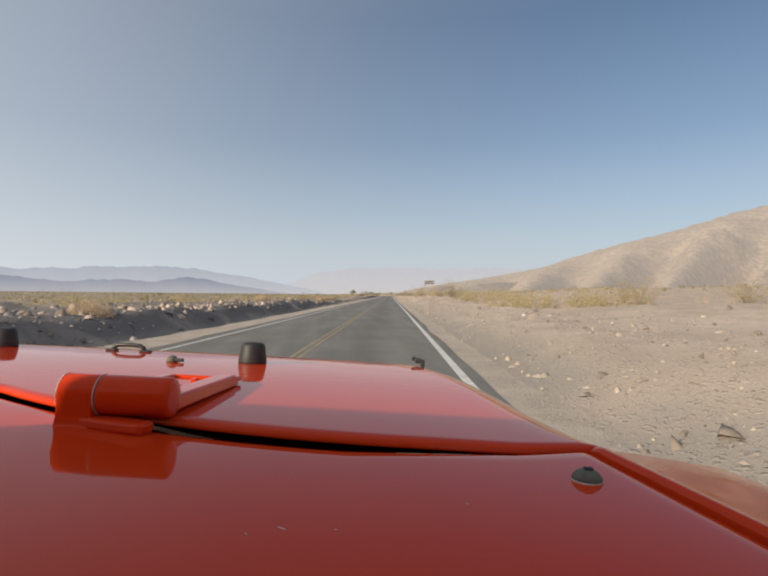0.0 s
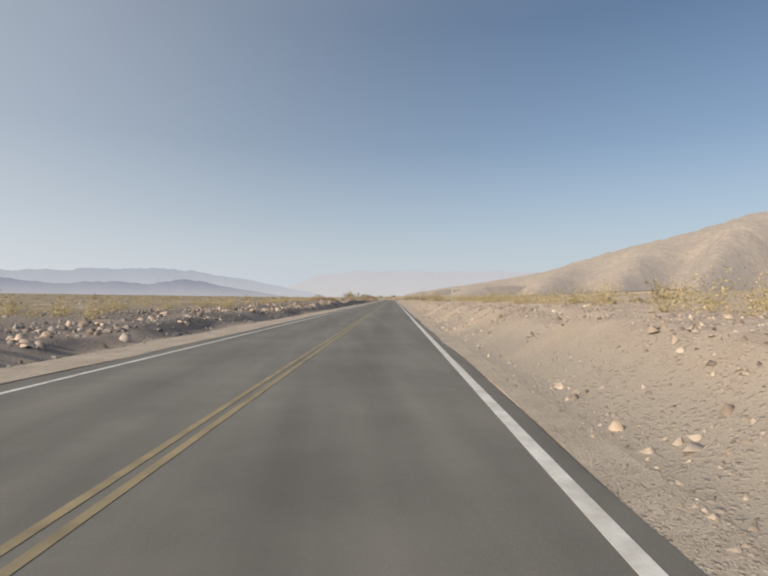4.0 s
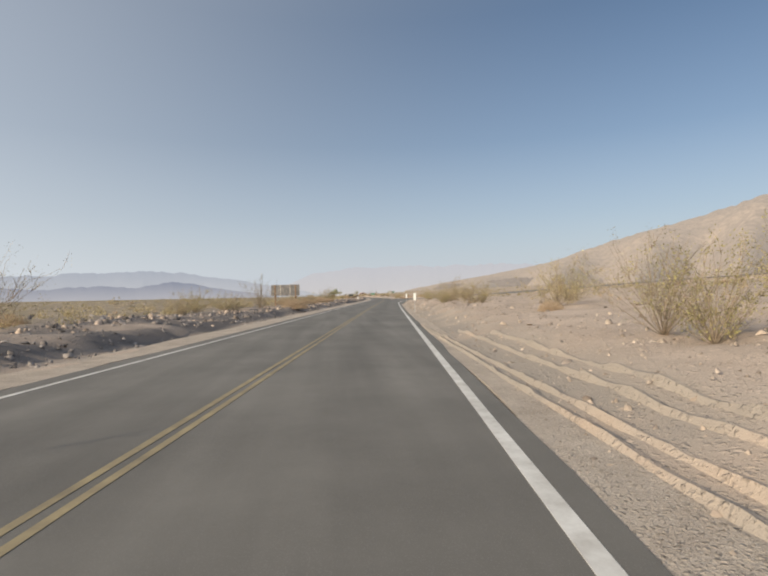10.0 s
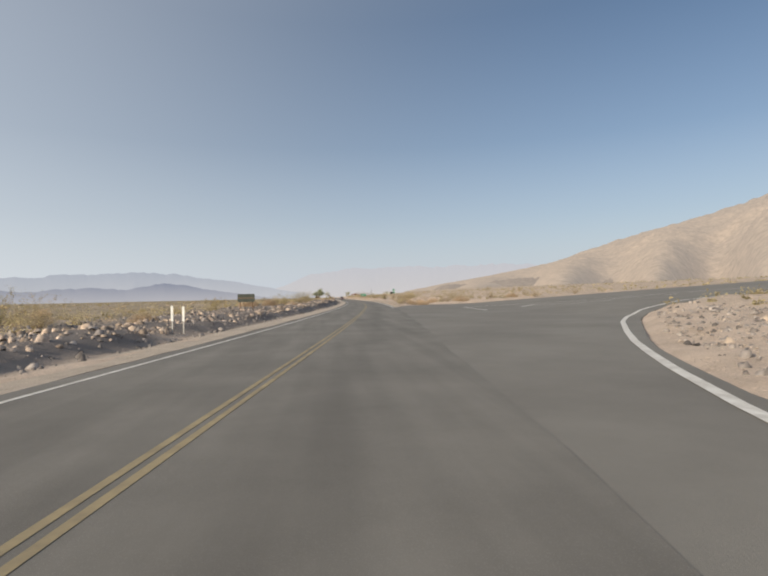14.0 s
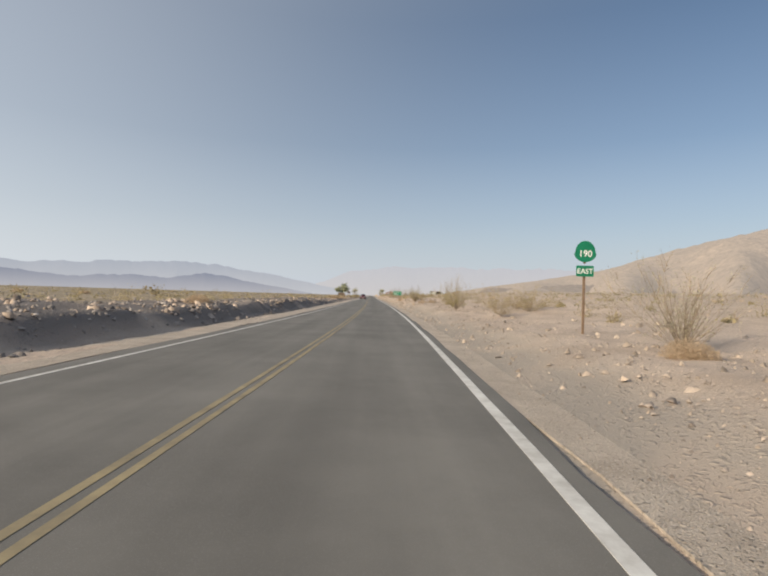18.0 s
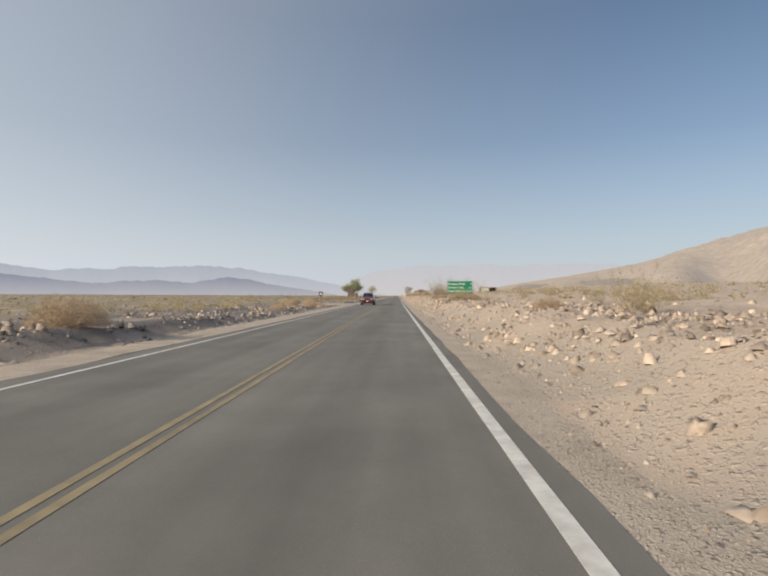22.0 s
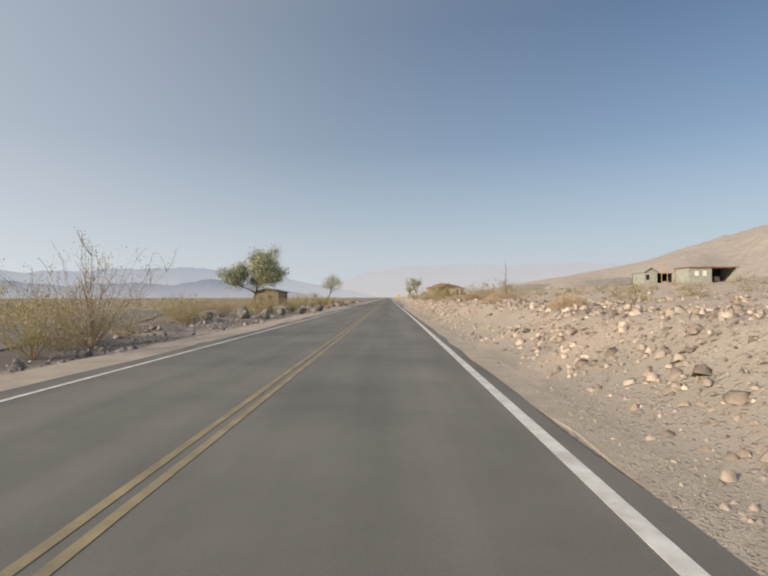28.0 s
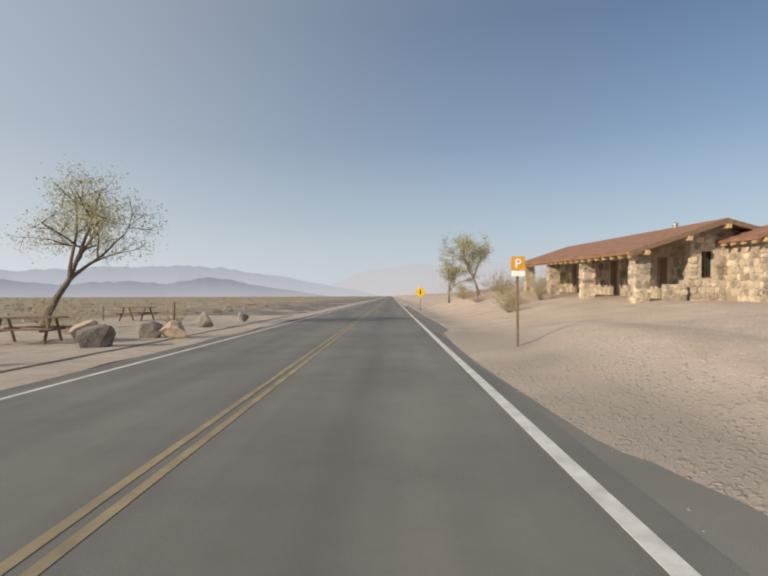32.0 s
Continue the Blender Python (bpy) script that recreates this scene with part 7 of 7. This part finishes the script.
def rubble_mesh(seed):
    """One flat-faced wall stone of unit size in the xz plane, its face towards -y."""
    rr = random.Random(seed)
    out = []
    for q in range(9):
        a = 2 * math.pi * (q + 0.5 * rr.random()) / 9
        c, d = math.cos(a), math.sin(a)
        r = 0.5 / max(abs(c), abs(d)) ** 0.72 * (0.86 + 0.2 * rr.random())
        out.append((r * c, r * d))
    v = [(x, 0.5, z) for x, z in out] + [(x * 0.97, -0.3, z * 0.97) for x, z in out] + [(x * 0.84, -0.5 + 0.2 * rr.random(), z * 0.84) for x, z in out]
    f = [(k9 * 9 + q, k9 * 9 + (q + 1) % 9, k9 * 9 + 9 + (q + 1) % 9, k9 * 9 + 9 + q) for k9 in (0, 1) for q in range(9)] + [tuple(range(18, 27))]
    me = bpy.data.meshes.new("stone")
    me.from_pydata(v, [], f)
    me.update()
    me.materials.append(M_MASONRY)
    return me


STONES = [rubble_mesh(40 + q) for q in range(8)]


def face_stones(parent, along, a0, a1, z0, z1, at, holes, size):
    """Rubble stones in rough courses over a wall's face; along: the axis that the wall follows."""
    z = z0
    while z < z1 - 0.05:
        h = min(size * (0.55 + 0.75 * rs_h.rand()), z1 - z)
        a = a0 - 0.1 * rs_h.rand()
        while a < a1 - 0.04:
            w = min(size * (0.6 + 1.1 * rs_h.rand()), a1 - a + 0.04)
            ca, cz = a + w / 2, z + h / 2
            if not any(q[0] - w / 2 < ca < q[1] + w / 2 and q[2] - h / 2 < cz < q[3] + h / 2 for q in holes):
                ob = new("stone", STONES[rs_h.randint(0, 8)])
                ob.parent = parent
                m = pose(at, ca, cz, 0, 0, -90) if along == "y" else pose(ca, at, cz)
                ob.matrix_local = m @ pose(0, 0, 0, 0, rs_h.choice((0, 180)) + 8 * rs_h.randn(), 0) @ Matrix.Diagonal((w * 0.97, 0.07 + 0.04 * rs_h.rand(), h * 1.0, 1))
            a += w
        z += h


front = [(2.2, 3.1, 0.0, 2.05), (4.6, 5.5, 0.9, 1.9), (7.4, 8.3, 0.0, 2.05), (10.4, 11.3, 0.9, 1.9), (13.6, 14.5, 0.0, 2.05)]
wf = wall_with_openings("front_wall", "y", 0.8, 17.9, 3.0, 2.6, 0.4, front, M_MORTAR, house, "rubble-stone front wall")
face_stones(wf, "y", 0.8, 17.8, 0.05, 2.5, 2.4, front, 0.42)
gab = [(2.85, 3.35, 1.1, 2.2)]
wg = wall_with_openings("gable_wall", "x", 2.4, 6.4, 2.35, 0.6, 0.4, gab, M_MORTAR, house, "rubble-stone gable wall with a narrow window")
face_stones(wg, "x", 2.42, 4.2, 0.05, 2.95, 0.4, gab, 0.27)
wall_with_openings("gable_wall", "x", 2.8, 6.4, 2.35, 17.7, 0.4, [], M_MORTAR, house)
wall_with_openings("rear_wall", "y", 0.4, 17.9, 2.35, 6.6, 0.4, [], M_MORTAR, house)
for yy in (0.42, 17.5):
    part("gable_top", prism([(2.4, 2.35), (6.8, 2.35), (6.8, 2.38), (3.4, 3.28), (2.4, 2.98)], yy, yy + 0.35), M_MORTAR, house)
for (u0, u1, s, h) in front:
    if s == 0:
        d = slab("door", 2.56, 2.62, u0, u1, 0.0, h, M_WOOD, house, "dark timber door")
        part("door_handle", box(2.53, u0 + 0.1, 1.0, 0.05, 0.03, 0.12, 0.008), M_STEEL, d)
    else:
        w = slab("window", 2.6, 2.63, u0, u1, s, h, M_CARGLASS, house, "dark window pane")
        slab("window_frame", 2.57, 2.6, (u0 + u1) / 2 - 0.025, (u0 + u1) / 2 + 0.025, s, h, M_WOOD, w)
        slab("window_sill", 2.3, 2.55, u0 - 0.08, u1 + 0.08, s - 0.08, s, M_MORTAR, w)
gw = slab("window", 2.85, 3.35, 0.62, 0.65, 1.1, 2.2, M_CARGLASS, house, "dark narrow window pane")
slab("window_frame", 3.08, 3.12, 0.59, 0.62, 1.1, 2.2, M_WOOD, gw)
slab("window_frame", 2.85, 3.35, 0.56, 0.60, 1.1, 1.15, M_WOOD, gw)
for yy in (0.4, 6.15, 11.9, 17.65):
    pil = slab("porch_pillar", 0.05, 0.62, yy - 0.33, yy + 0.33, -0.25, 2.05, M_MORTAR, house, "square rubble-stone porch pillar", 0.02)
    face_stones(pil, "y", yy - 0.33, yy + 0.33, -0.1, 2.05, 0.06, [], 0.25)
    face_stones(pil, "x", 0.05, 0.62, -0.1, 2.05, yy - 0.32, [], 0.25)
seat = slab("porch_wall", 1.3, 2.2, 0.25, 0.55, -0.1, 0.85, M_MORTAR, house, "low pale stone porch wall", 0.03)
face_stones(seat, "x", 1.3, 2.2, 0.0, 0.85, 0.26, [], 0.24)
slab("porch_beam", 0.2, 0.45, -0.3, 18.3, 2.05, 2.2, M_WOOD, house, "dark timber porch beam")
slab("porch_floor", -0.1, 2.4, 0.0, 18.0, -0.3, 0.06, M_MORTAR, house)
pitch = [(-0.45, 2.05), (3.4, 3.32), (7.3, 2.24), (7.3, 2.35), (3.4, 3.45), (-0.45, 2.17)]
roof = part("roof", prism(pitch, -0.4, 18.5), M_ROOF, house, "rust-brown shingle roof")
# courses of shingles
for q in range(14):
    for side_, x0, z0, x1, z1 in ((0, -0.45, 2.17, 3.4, 3.45), (1, 7.3, 2.35, 3.4, 3.45)):
        t0 = q / 14
        part("shingle_course", box(0, 9.05, 0, 0.30 if side_ == 0 else 0.31, 18.92, 0.014, m=pose(x0 + (x1 - x0) * (t0 + 0.035), 0, z0 + (z1 - z0) * (t0 + 0.035) + 0.008, 0, -math.degrees(math.atan2(z1 - z0, x1 - x0)) - (1.6 if side_ == 0 else -1.6))), M_ROOF, roof)
for yy in np.arange(-0.25, 18.4, 0.85):
    part("rafter", box(0, 0, 0, 0.9, 0.09, 0.14, m=pose(0.0, yy, 2.1, 0, -18.3, 0)), M_PALE_WOOD, roof)
part("bargeboard", prism([(-0.45, 1.99), (3.4, 3.26), (3.4, 3.45), (-0.45, 2.17)], -0.45, -0.4), M_WOOD, roof)
part("bargeboard", prism([(3.4, 3.26), (7.3, 2.18), (7.3, 2.35), (3.4, 3.45)], -0.45, -0.4), M_WOOD, roof)
for x_, z_ in ((0.25, 2.12), (1.9, 2.66), (3.4, 3.14), (5.2, 2.66)):
    part("purlin_end", box(x_, -0.3, z_, 0.16, 0.5, 0.18, 0.01), M_PALE_WOOD, roof, "pale timber purlin end")
part("vent_pipe", lathe([(0.10, 3.0), (0.10, 3.62), (0.14, 3.64), (0.14, 3.74), (0.02, 3.82)], 16, m=Matrix.Translation((3.9, 4.4, 0))), M_STEEL, roof, "shiny metal vent pipe")
wing = [(4.85, 5.4, 0.0, 2.15)]
ww = wall_with_openings("wing_wall", "x", 3.9, 5.8, 2.6, -1.5, 0.3, wing, M_MORTAR, house, "rubble-stone wing wall with a dark doorway")
face_stones(ww, "x", 3.9, 5.8, -0.1, 2.6, -1.65, wing, 0.27)
part("gable_top", prism([(3.9, 2.6), (5.8, 2.6), (4.85, 2.95)], -1.62, -1.35), M_MORTAR, house)
wl_ = wall_with_openings("wing_wall", "y", -1.35, 0.4, 2.6, 4.05, 0.3, [], M_MORTAR, house, "sunlit rubble-stone wing side wall")
face_stones(wl_, "y", -1.62, 0.4, -0.1, 2.55, 3.9, [], 0.27)
wall_with_openings("wing_wall", "y", -1.35, 4.0, 2.6, 5.65, 0.3, [], M_MORTAR, house)
# near-black sheet in place of the doorway's inner shade
slab("wing_door_shade", 4.85, 5.4, -1.42, -1.38, 0.0, 2.15, M_DARK, house, "near-black sheet painting the shade in the wing doorway")
wroof = part("wing_roof", prism([(3.4, 2.5), (4.85, 3.03), (6.25, 2.5), (6.25, 2.6), (4.85, 3.15), (3.4, 2.6)], -2.1, 4.2), M_ROOF, house, "rust-brown shingle roof")
for yy in np.arange(-1.9, 0.4, 0.6):
    part("rafter", box(0, 0, 0, 0.6, 0.08, 0.1, m=pose(3.62, yy, 2.5, 0, -20, 0)), M_PALE_WOOD, wroof)
for x_, z_ in ((3.75, 2.5), (4.85, 2.9), (5.95, 2.5)):
    part("purlin_end", box(x_, -1.95, z_, 0.14, 0.4, 0.16, 0.01), M_PALE_WOOD, wroof)

# the level floor of the house, on a road that falls away
house.matrix_world = house.matrix_world @ pose(0, 0, 0, 1.9)

# ---------------- the cottage on the other side ----------------
cot = thing("cottage", (-23.2, 222.6, gz(-21.0, 226.0) - 0.1), "low stone cottage with a brown roof among bushes", "house")
wall_with_openings("front_wall", "y", 0.0, 9.0, 2.5, 6.0, 0.3, [(1.5, 2.4, 0.0, 2.0), (4.0, 5.2, 0.9, 1.9), (6.6, 7.8, 0.9, 1.9)], M_COTTAGE, cot, "brown stone front wall darkened with painted shade")
wall_with_openings("rear_wall", "y", 0.0, 9.0, 2.5, 0.0, 0.3, [(1.2, 2.6, 1.2, 1.9), (4.2, 5.8, 1.2, 1.9)], M_COTTAGE, cot)
wall_with_openings("end_wall", "x", 0.15, 5.85, 2.5, 0.15, 0.3, [(1.2, 2.2, 0.9, 1.9), (3.6, 4.6, 0.9, 1.9)], M_COTTAGE, cot, "brown stone end wall with two windows, darkened with painted shade")
wall_with_openings("end_wall", "x", 0.15, 5.85, 2.5, 8.85, 0.3, [], M_COTTAGE, cot)
for x0 in (1.2, 3.6):
    wn_ = slab("window", x0, x0 + 1, 0.13, 0.16, 0.9, 1.9, M_CARGLASS, cot)
    slab("window_frame", x0 + 0.47, x0 + 0.53, 0.1, 0.13, 0.9, 1.9, M_WOOD, wn_)
for y0 in (4.0, 6.6):
    slab("window", 6.0, 6.03, y0, y0 + 1.2, 0.9, 1.9, M_CARGLASS, cot)
slab("door", 6.0, 6.05, 1.5, 2.4, 0, 2.0, M_WOOD, cot)
part("roof", prism([(-0.5, 2.4), (3.0, 3.0), (6.6, 2.4), (6.6, 2.52), (3.0, 3.14), (-0.5, 2.52)], -0.5, 9.5), M_ROOF_DARK, cot, "brown shingle roof")
for yy in (0.15, 8.7):
    part("gable_top", prism([(0.0, 2.5), (6.0, 2.5), (3.0, 2.92)], yy - 0.1, yy + 0.2), M_WOOD, cot)

cot.scale = (0.66, 0.88, 1)

# ---------------- small flat buildings on the slope ----------------
M_TIN = surface("grey_green_sheet_metal", (0.30, 0.31, 0.27), (0.42, 0.42, 0.37), 2.0, 0.6, 0.3, 30.0)
gab_shed = thing("shed", (36.2, 208.8, gz(38, 210) - 0.08), "grey-green gabled shed with a dark open lean-to", "shed")
wall_with_openings("front_wall", "x", 0, 3.0, 2.0, 0.1, 0.15, [(0.5, 1.3, 0.8, 1.6)], M_TIN, gab_shed)
part("gable_top", prism([(0, 2.0), (3.0, 2.0), (1.5, 2.65)], 0.03, 0.17), M_TIN, gab_shed)
wall_with_openings("side_wall", "y", 0.2, 4.8, 2.0, 0.08, 0.15, [], M_TIN, gab_shed)
wall_with_openings("side_wall", "y", 0.2, 4.8, 2.0, 2.92, 0.15, [], M_TIN, gab_shed)
# walls behind the lean-to near-black: its shade is put into their colour
wall_with_openings("rear_wall", "x", 0, 6.6, 2.0, 4.9, 0.15, [], M_DARK, gab_shed)
part("roof", prism([(-0.25, 1.95), (1.5, 2.7), (3.25, 1.95), (3.25, 2.03), (1.5, 2.78), (-0.25, 2.03)], -0.3, 5.2), M_TIN, gab_shed, "pale sheet-metal roof")
slab("lean_to_roof", 3.1, 6.8, 0.4, 5.2, 1.78, 1.88, M_ROOF, gab_shed, "dark lean-to roof")
wall_with_openings("side_wall", "y", 0.8, 4.8, 1.78, 6.6, 0.12, [], M_DARK, gab_shed)
for dx in (3.7, 5.0):
    part("pole", tube([(dx, -0.4, -0.2), (dx, -0.4, 2.4), (dx + 0.03, -0.4, 3.7)], [0.11, 0.10, 0.05], 8), M_PALE_WOOD, gab_shed, "tall pale pole")
part("crate", box(4.9, 0.1, 0.3, 1.2, 0.5, 0.5, 0.03), M_PLASTER, gab_shed, "pale crate under the lean-to")
gab_shed.scale = (0.64, 0.72, 0.92)
flat_shed = thing("shed", (35.9, 196.9, gz(38, 198) - 0.1), "grey flat-roofed hut with two white windows and an open bay", "shed")
wall_with_openings("front_wall", "x", 0, 3.4, 2.0, 0.1, 0.15, [(0.8, 1.45, 0.95, 1.6), (2.0, 2.65, 0.95, 1.6)], M_TIN, flat_shed)
for x0 in (0.8, 2.0):
    slab("window", x0, x0 + 0.65, 0.08, 0.11, 0.95, 1.6, M_SIGN_WHITE, flat_shed, "white-curtained window")
wall_with_openings("side_wall", "y", 0.2, 4.4, 2.0, 0.08, 0.15, [], M_TIN, flat_shed)
wall_with_openings("side_wall", "y", 0.2, 4.4, 2.0, 7.12, 0.15, [], M_TIN, flat_shed)
# open bay's walls near-black, shade painted in the same way
wall_with_openings("inner_wall", "y", 0.2, 4.4, 2.0, 3.4, 0.15, [], M_DARK, flat_shed)
wall_with_openings("rear_wall", "x", 0, 7.2, 2.0, 4.5, 0.15, [], M_DARK, flat_shed)
slab("roof", -0.15, 7.45, -0.3, 4.8, 2.0, 2.14, M_ROOF, flat_shed, "flat brown roof")
slab("cabinet", 5.2, 6.0, 2.6, 3.2, 0.0, 0.9, M_PLASTER, flat_shed, "pale cabinet in the open bay")
flat_shed.scale = (0.8, 0.7, 0.92)
stalk = thing("dead_trunk", (28.2, 262.0, gz(28.2, 262)), "tall thin crooked dead trunk standing on the slope", "dead tree")
part("trunk", tube([(0, 0, -0.3), (0.1, 0, 2.0), (-0.1, 0.1, 4.2), (0.05, 0, 6.0), (-0.12, 0, 7.6), (-0.05, 0, 8.6)], [0.14, 0.12, 0.09, 0.07, 0.05, 0.03], 7), M_BARK, stalk)
for z, dx in ((3.6, 0.9), (5.0, -0.7), (6.4, 0.5)):
    part("branch", tube([(0, 0, z), (dx * 0.5, 0.1, z + 0.5), (dx, 0.1, z + 0.6)], [0.05, 0.035, 0.02], 5), M_BARK, stalk)

# ---------------- boulders and picnic tables of the lay-by ----------------
rl = random.Random(31)
for i, (u, y, r) in enumerate((
                               (-12.9, 165.0, 0.5), (-11.7, 165.6, 0.56), (-9.5, 165.8, 0.58), (-8.3, 166.6, 0.5), (-10.8, 170.0, 0.5), (-8.4, 172.4, 0.45), (-7.4, 175.7, 0.5), (-6.9, 178.7, 0.42), (-7.2, 183.7, 0.5), (-8.6, 188.7, 0.5), (-8.1, 192.4, 0.45), (-7.7, 196.8, 0.42), (-7.9, 200.7, 0.4),
                               (-8.0, 205.0, 0.42), (-7.6, 210.0, 0.45), (-7.7, 215.4, 0.5), (-8.0, 220.3, 0.42), (-11.6, 177.2, 0.4), (-12.2, 183.7, 0.45), (-11.2, 192.4, 0.4), (-7.7, 223.5, 0.36),
                               (-7.75, 226.6, 0.5), (-8.6, 226.0, 0.36), (-7.55, 229.4, 0.54), (-7.8, 232.6, 0.42), (-14.2, 235, 0.36), (-13.5, 236.4, 0.42), (-13.5, 240, 0.45), (-14.9, 233.5, 0.32),
                               (-8.4, 239.0, 0.42), (-9.0, 244.5, 0.55), (-7.8, 243.3, 0.58), (-7.75, 246.2, 0.5), (-7.15, 246.3, 0.52), (-8.2, 252, 0.42), (-8.0, 257, 0.42))):
    boulder(u, y, r * 1.25, i % 3 == 0 and y > 200, 0.95, rl.random() * 360, i, "waist-high boulder set along the lay-by edge", "lay-by boulders")


def picnic_table(x, y, rz):
    ob = thing("picnic_table", (x, y, gz(x, y)), "weathered timber picnic table with fixed benches", "picnic table", "picnic tables", rz)
    for i in range(4):
        part("top_board", box(0, -0.3 + 0.2 * i, 0.75, 1.8, 0.185, 0.045, 0.004), M_WOOD, ob)
    for sy_ in (-0.72, 0.72):
        for k in (-0.09, 0.09):
            part("bench_board", box(0, sy_ + k, 0.45, 1.8, 0.17, 0.04, 0.004), M_WOOD, ob)
    for sx_ in (-0.62, 0.62):
        for sy_ in (-1, 1):
            part("leg", tube([(sx_, sy_ * 0.62, 0.0), (sx_, sy_ * 0.22, 0.72)], 0.045, 6), M_WOOD, ob)
        part("cross_beam", box(sx_, 0, 0.41, 0.05, 1.7, 0.09, 0.004), M_WOOD, ob)
    return ob


picnic_table(-10.5, 244.4, 12)
picnic_table(-14.0, 258.0, -8)
# short board fence and a post frame by the lay-by
fence = thing("fence", (-12.0, 226.6, gz(-12.0, 226.6)), "short weathered board fence beside the lay-by", "fence", rz=28)
for i in range(13):
    part("board", box(-0.96 + 0.16 * i, 0, 0.5 + 0.04 * math.sin(i * 2.3), 0.13, 0.03, 1.05, 0.004), M_WOOD, fence)
for zz in (0.25, 0.8):
    part("rail", box(0, 0.04, zz, 2.1, 0.05, 0.08, 0.004), M_WOOD, fence)
frame_ = thing("post_frame", (-13.6, 225.4, gz(-13.6, 225.4)), "pale timber frame of two posts and a beam", "post frame")
for dx in (-0.28, 0.28):
    part("post", box(dx, 0, 0.75, 0.07, 0.07, 1.7, 0.006), M_PALE_WOOD, frame_)
part("beam", box(0, 0, 1.6, 0.75, 0.08, 0.08, 0.006), M_PALE_WOOD, frame_)
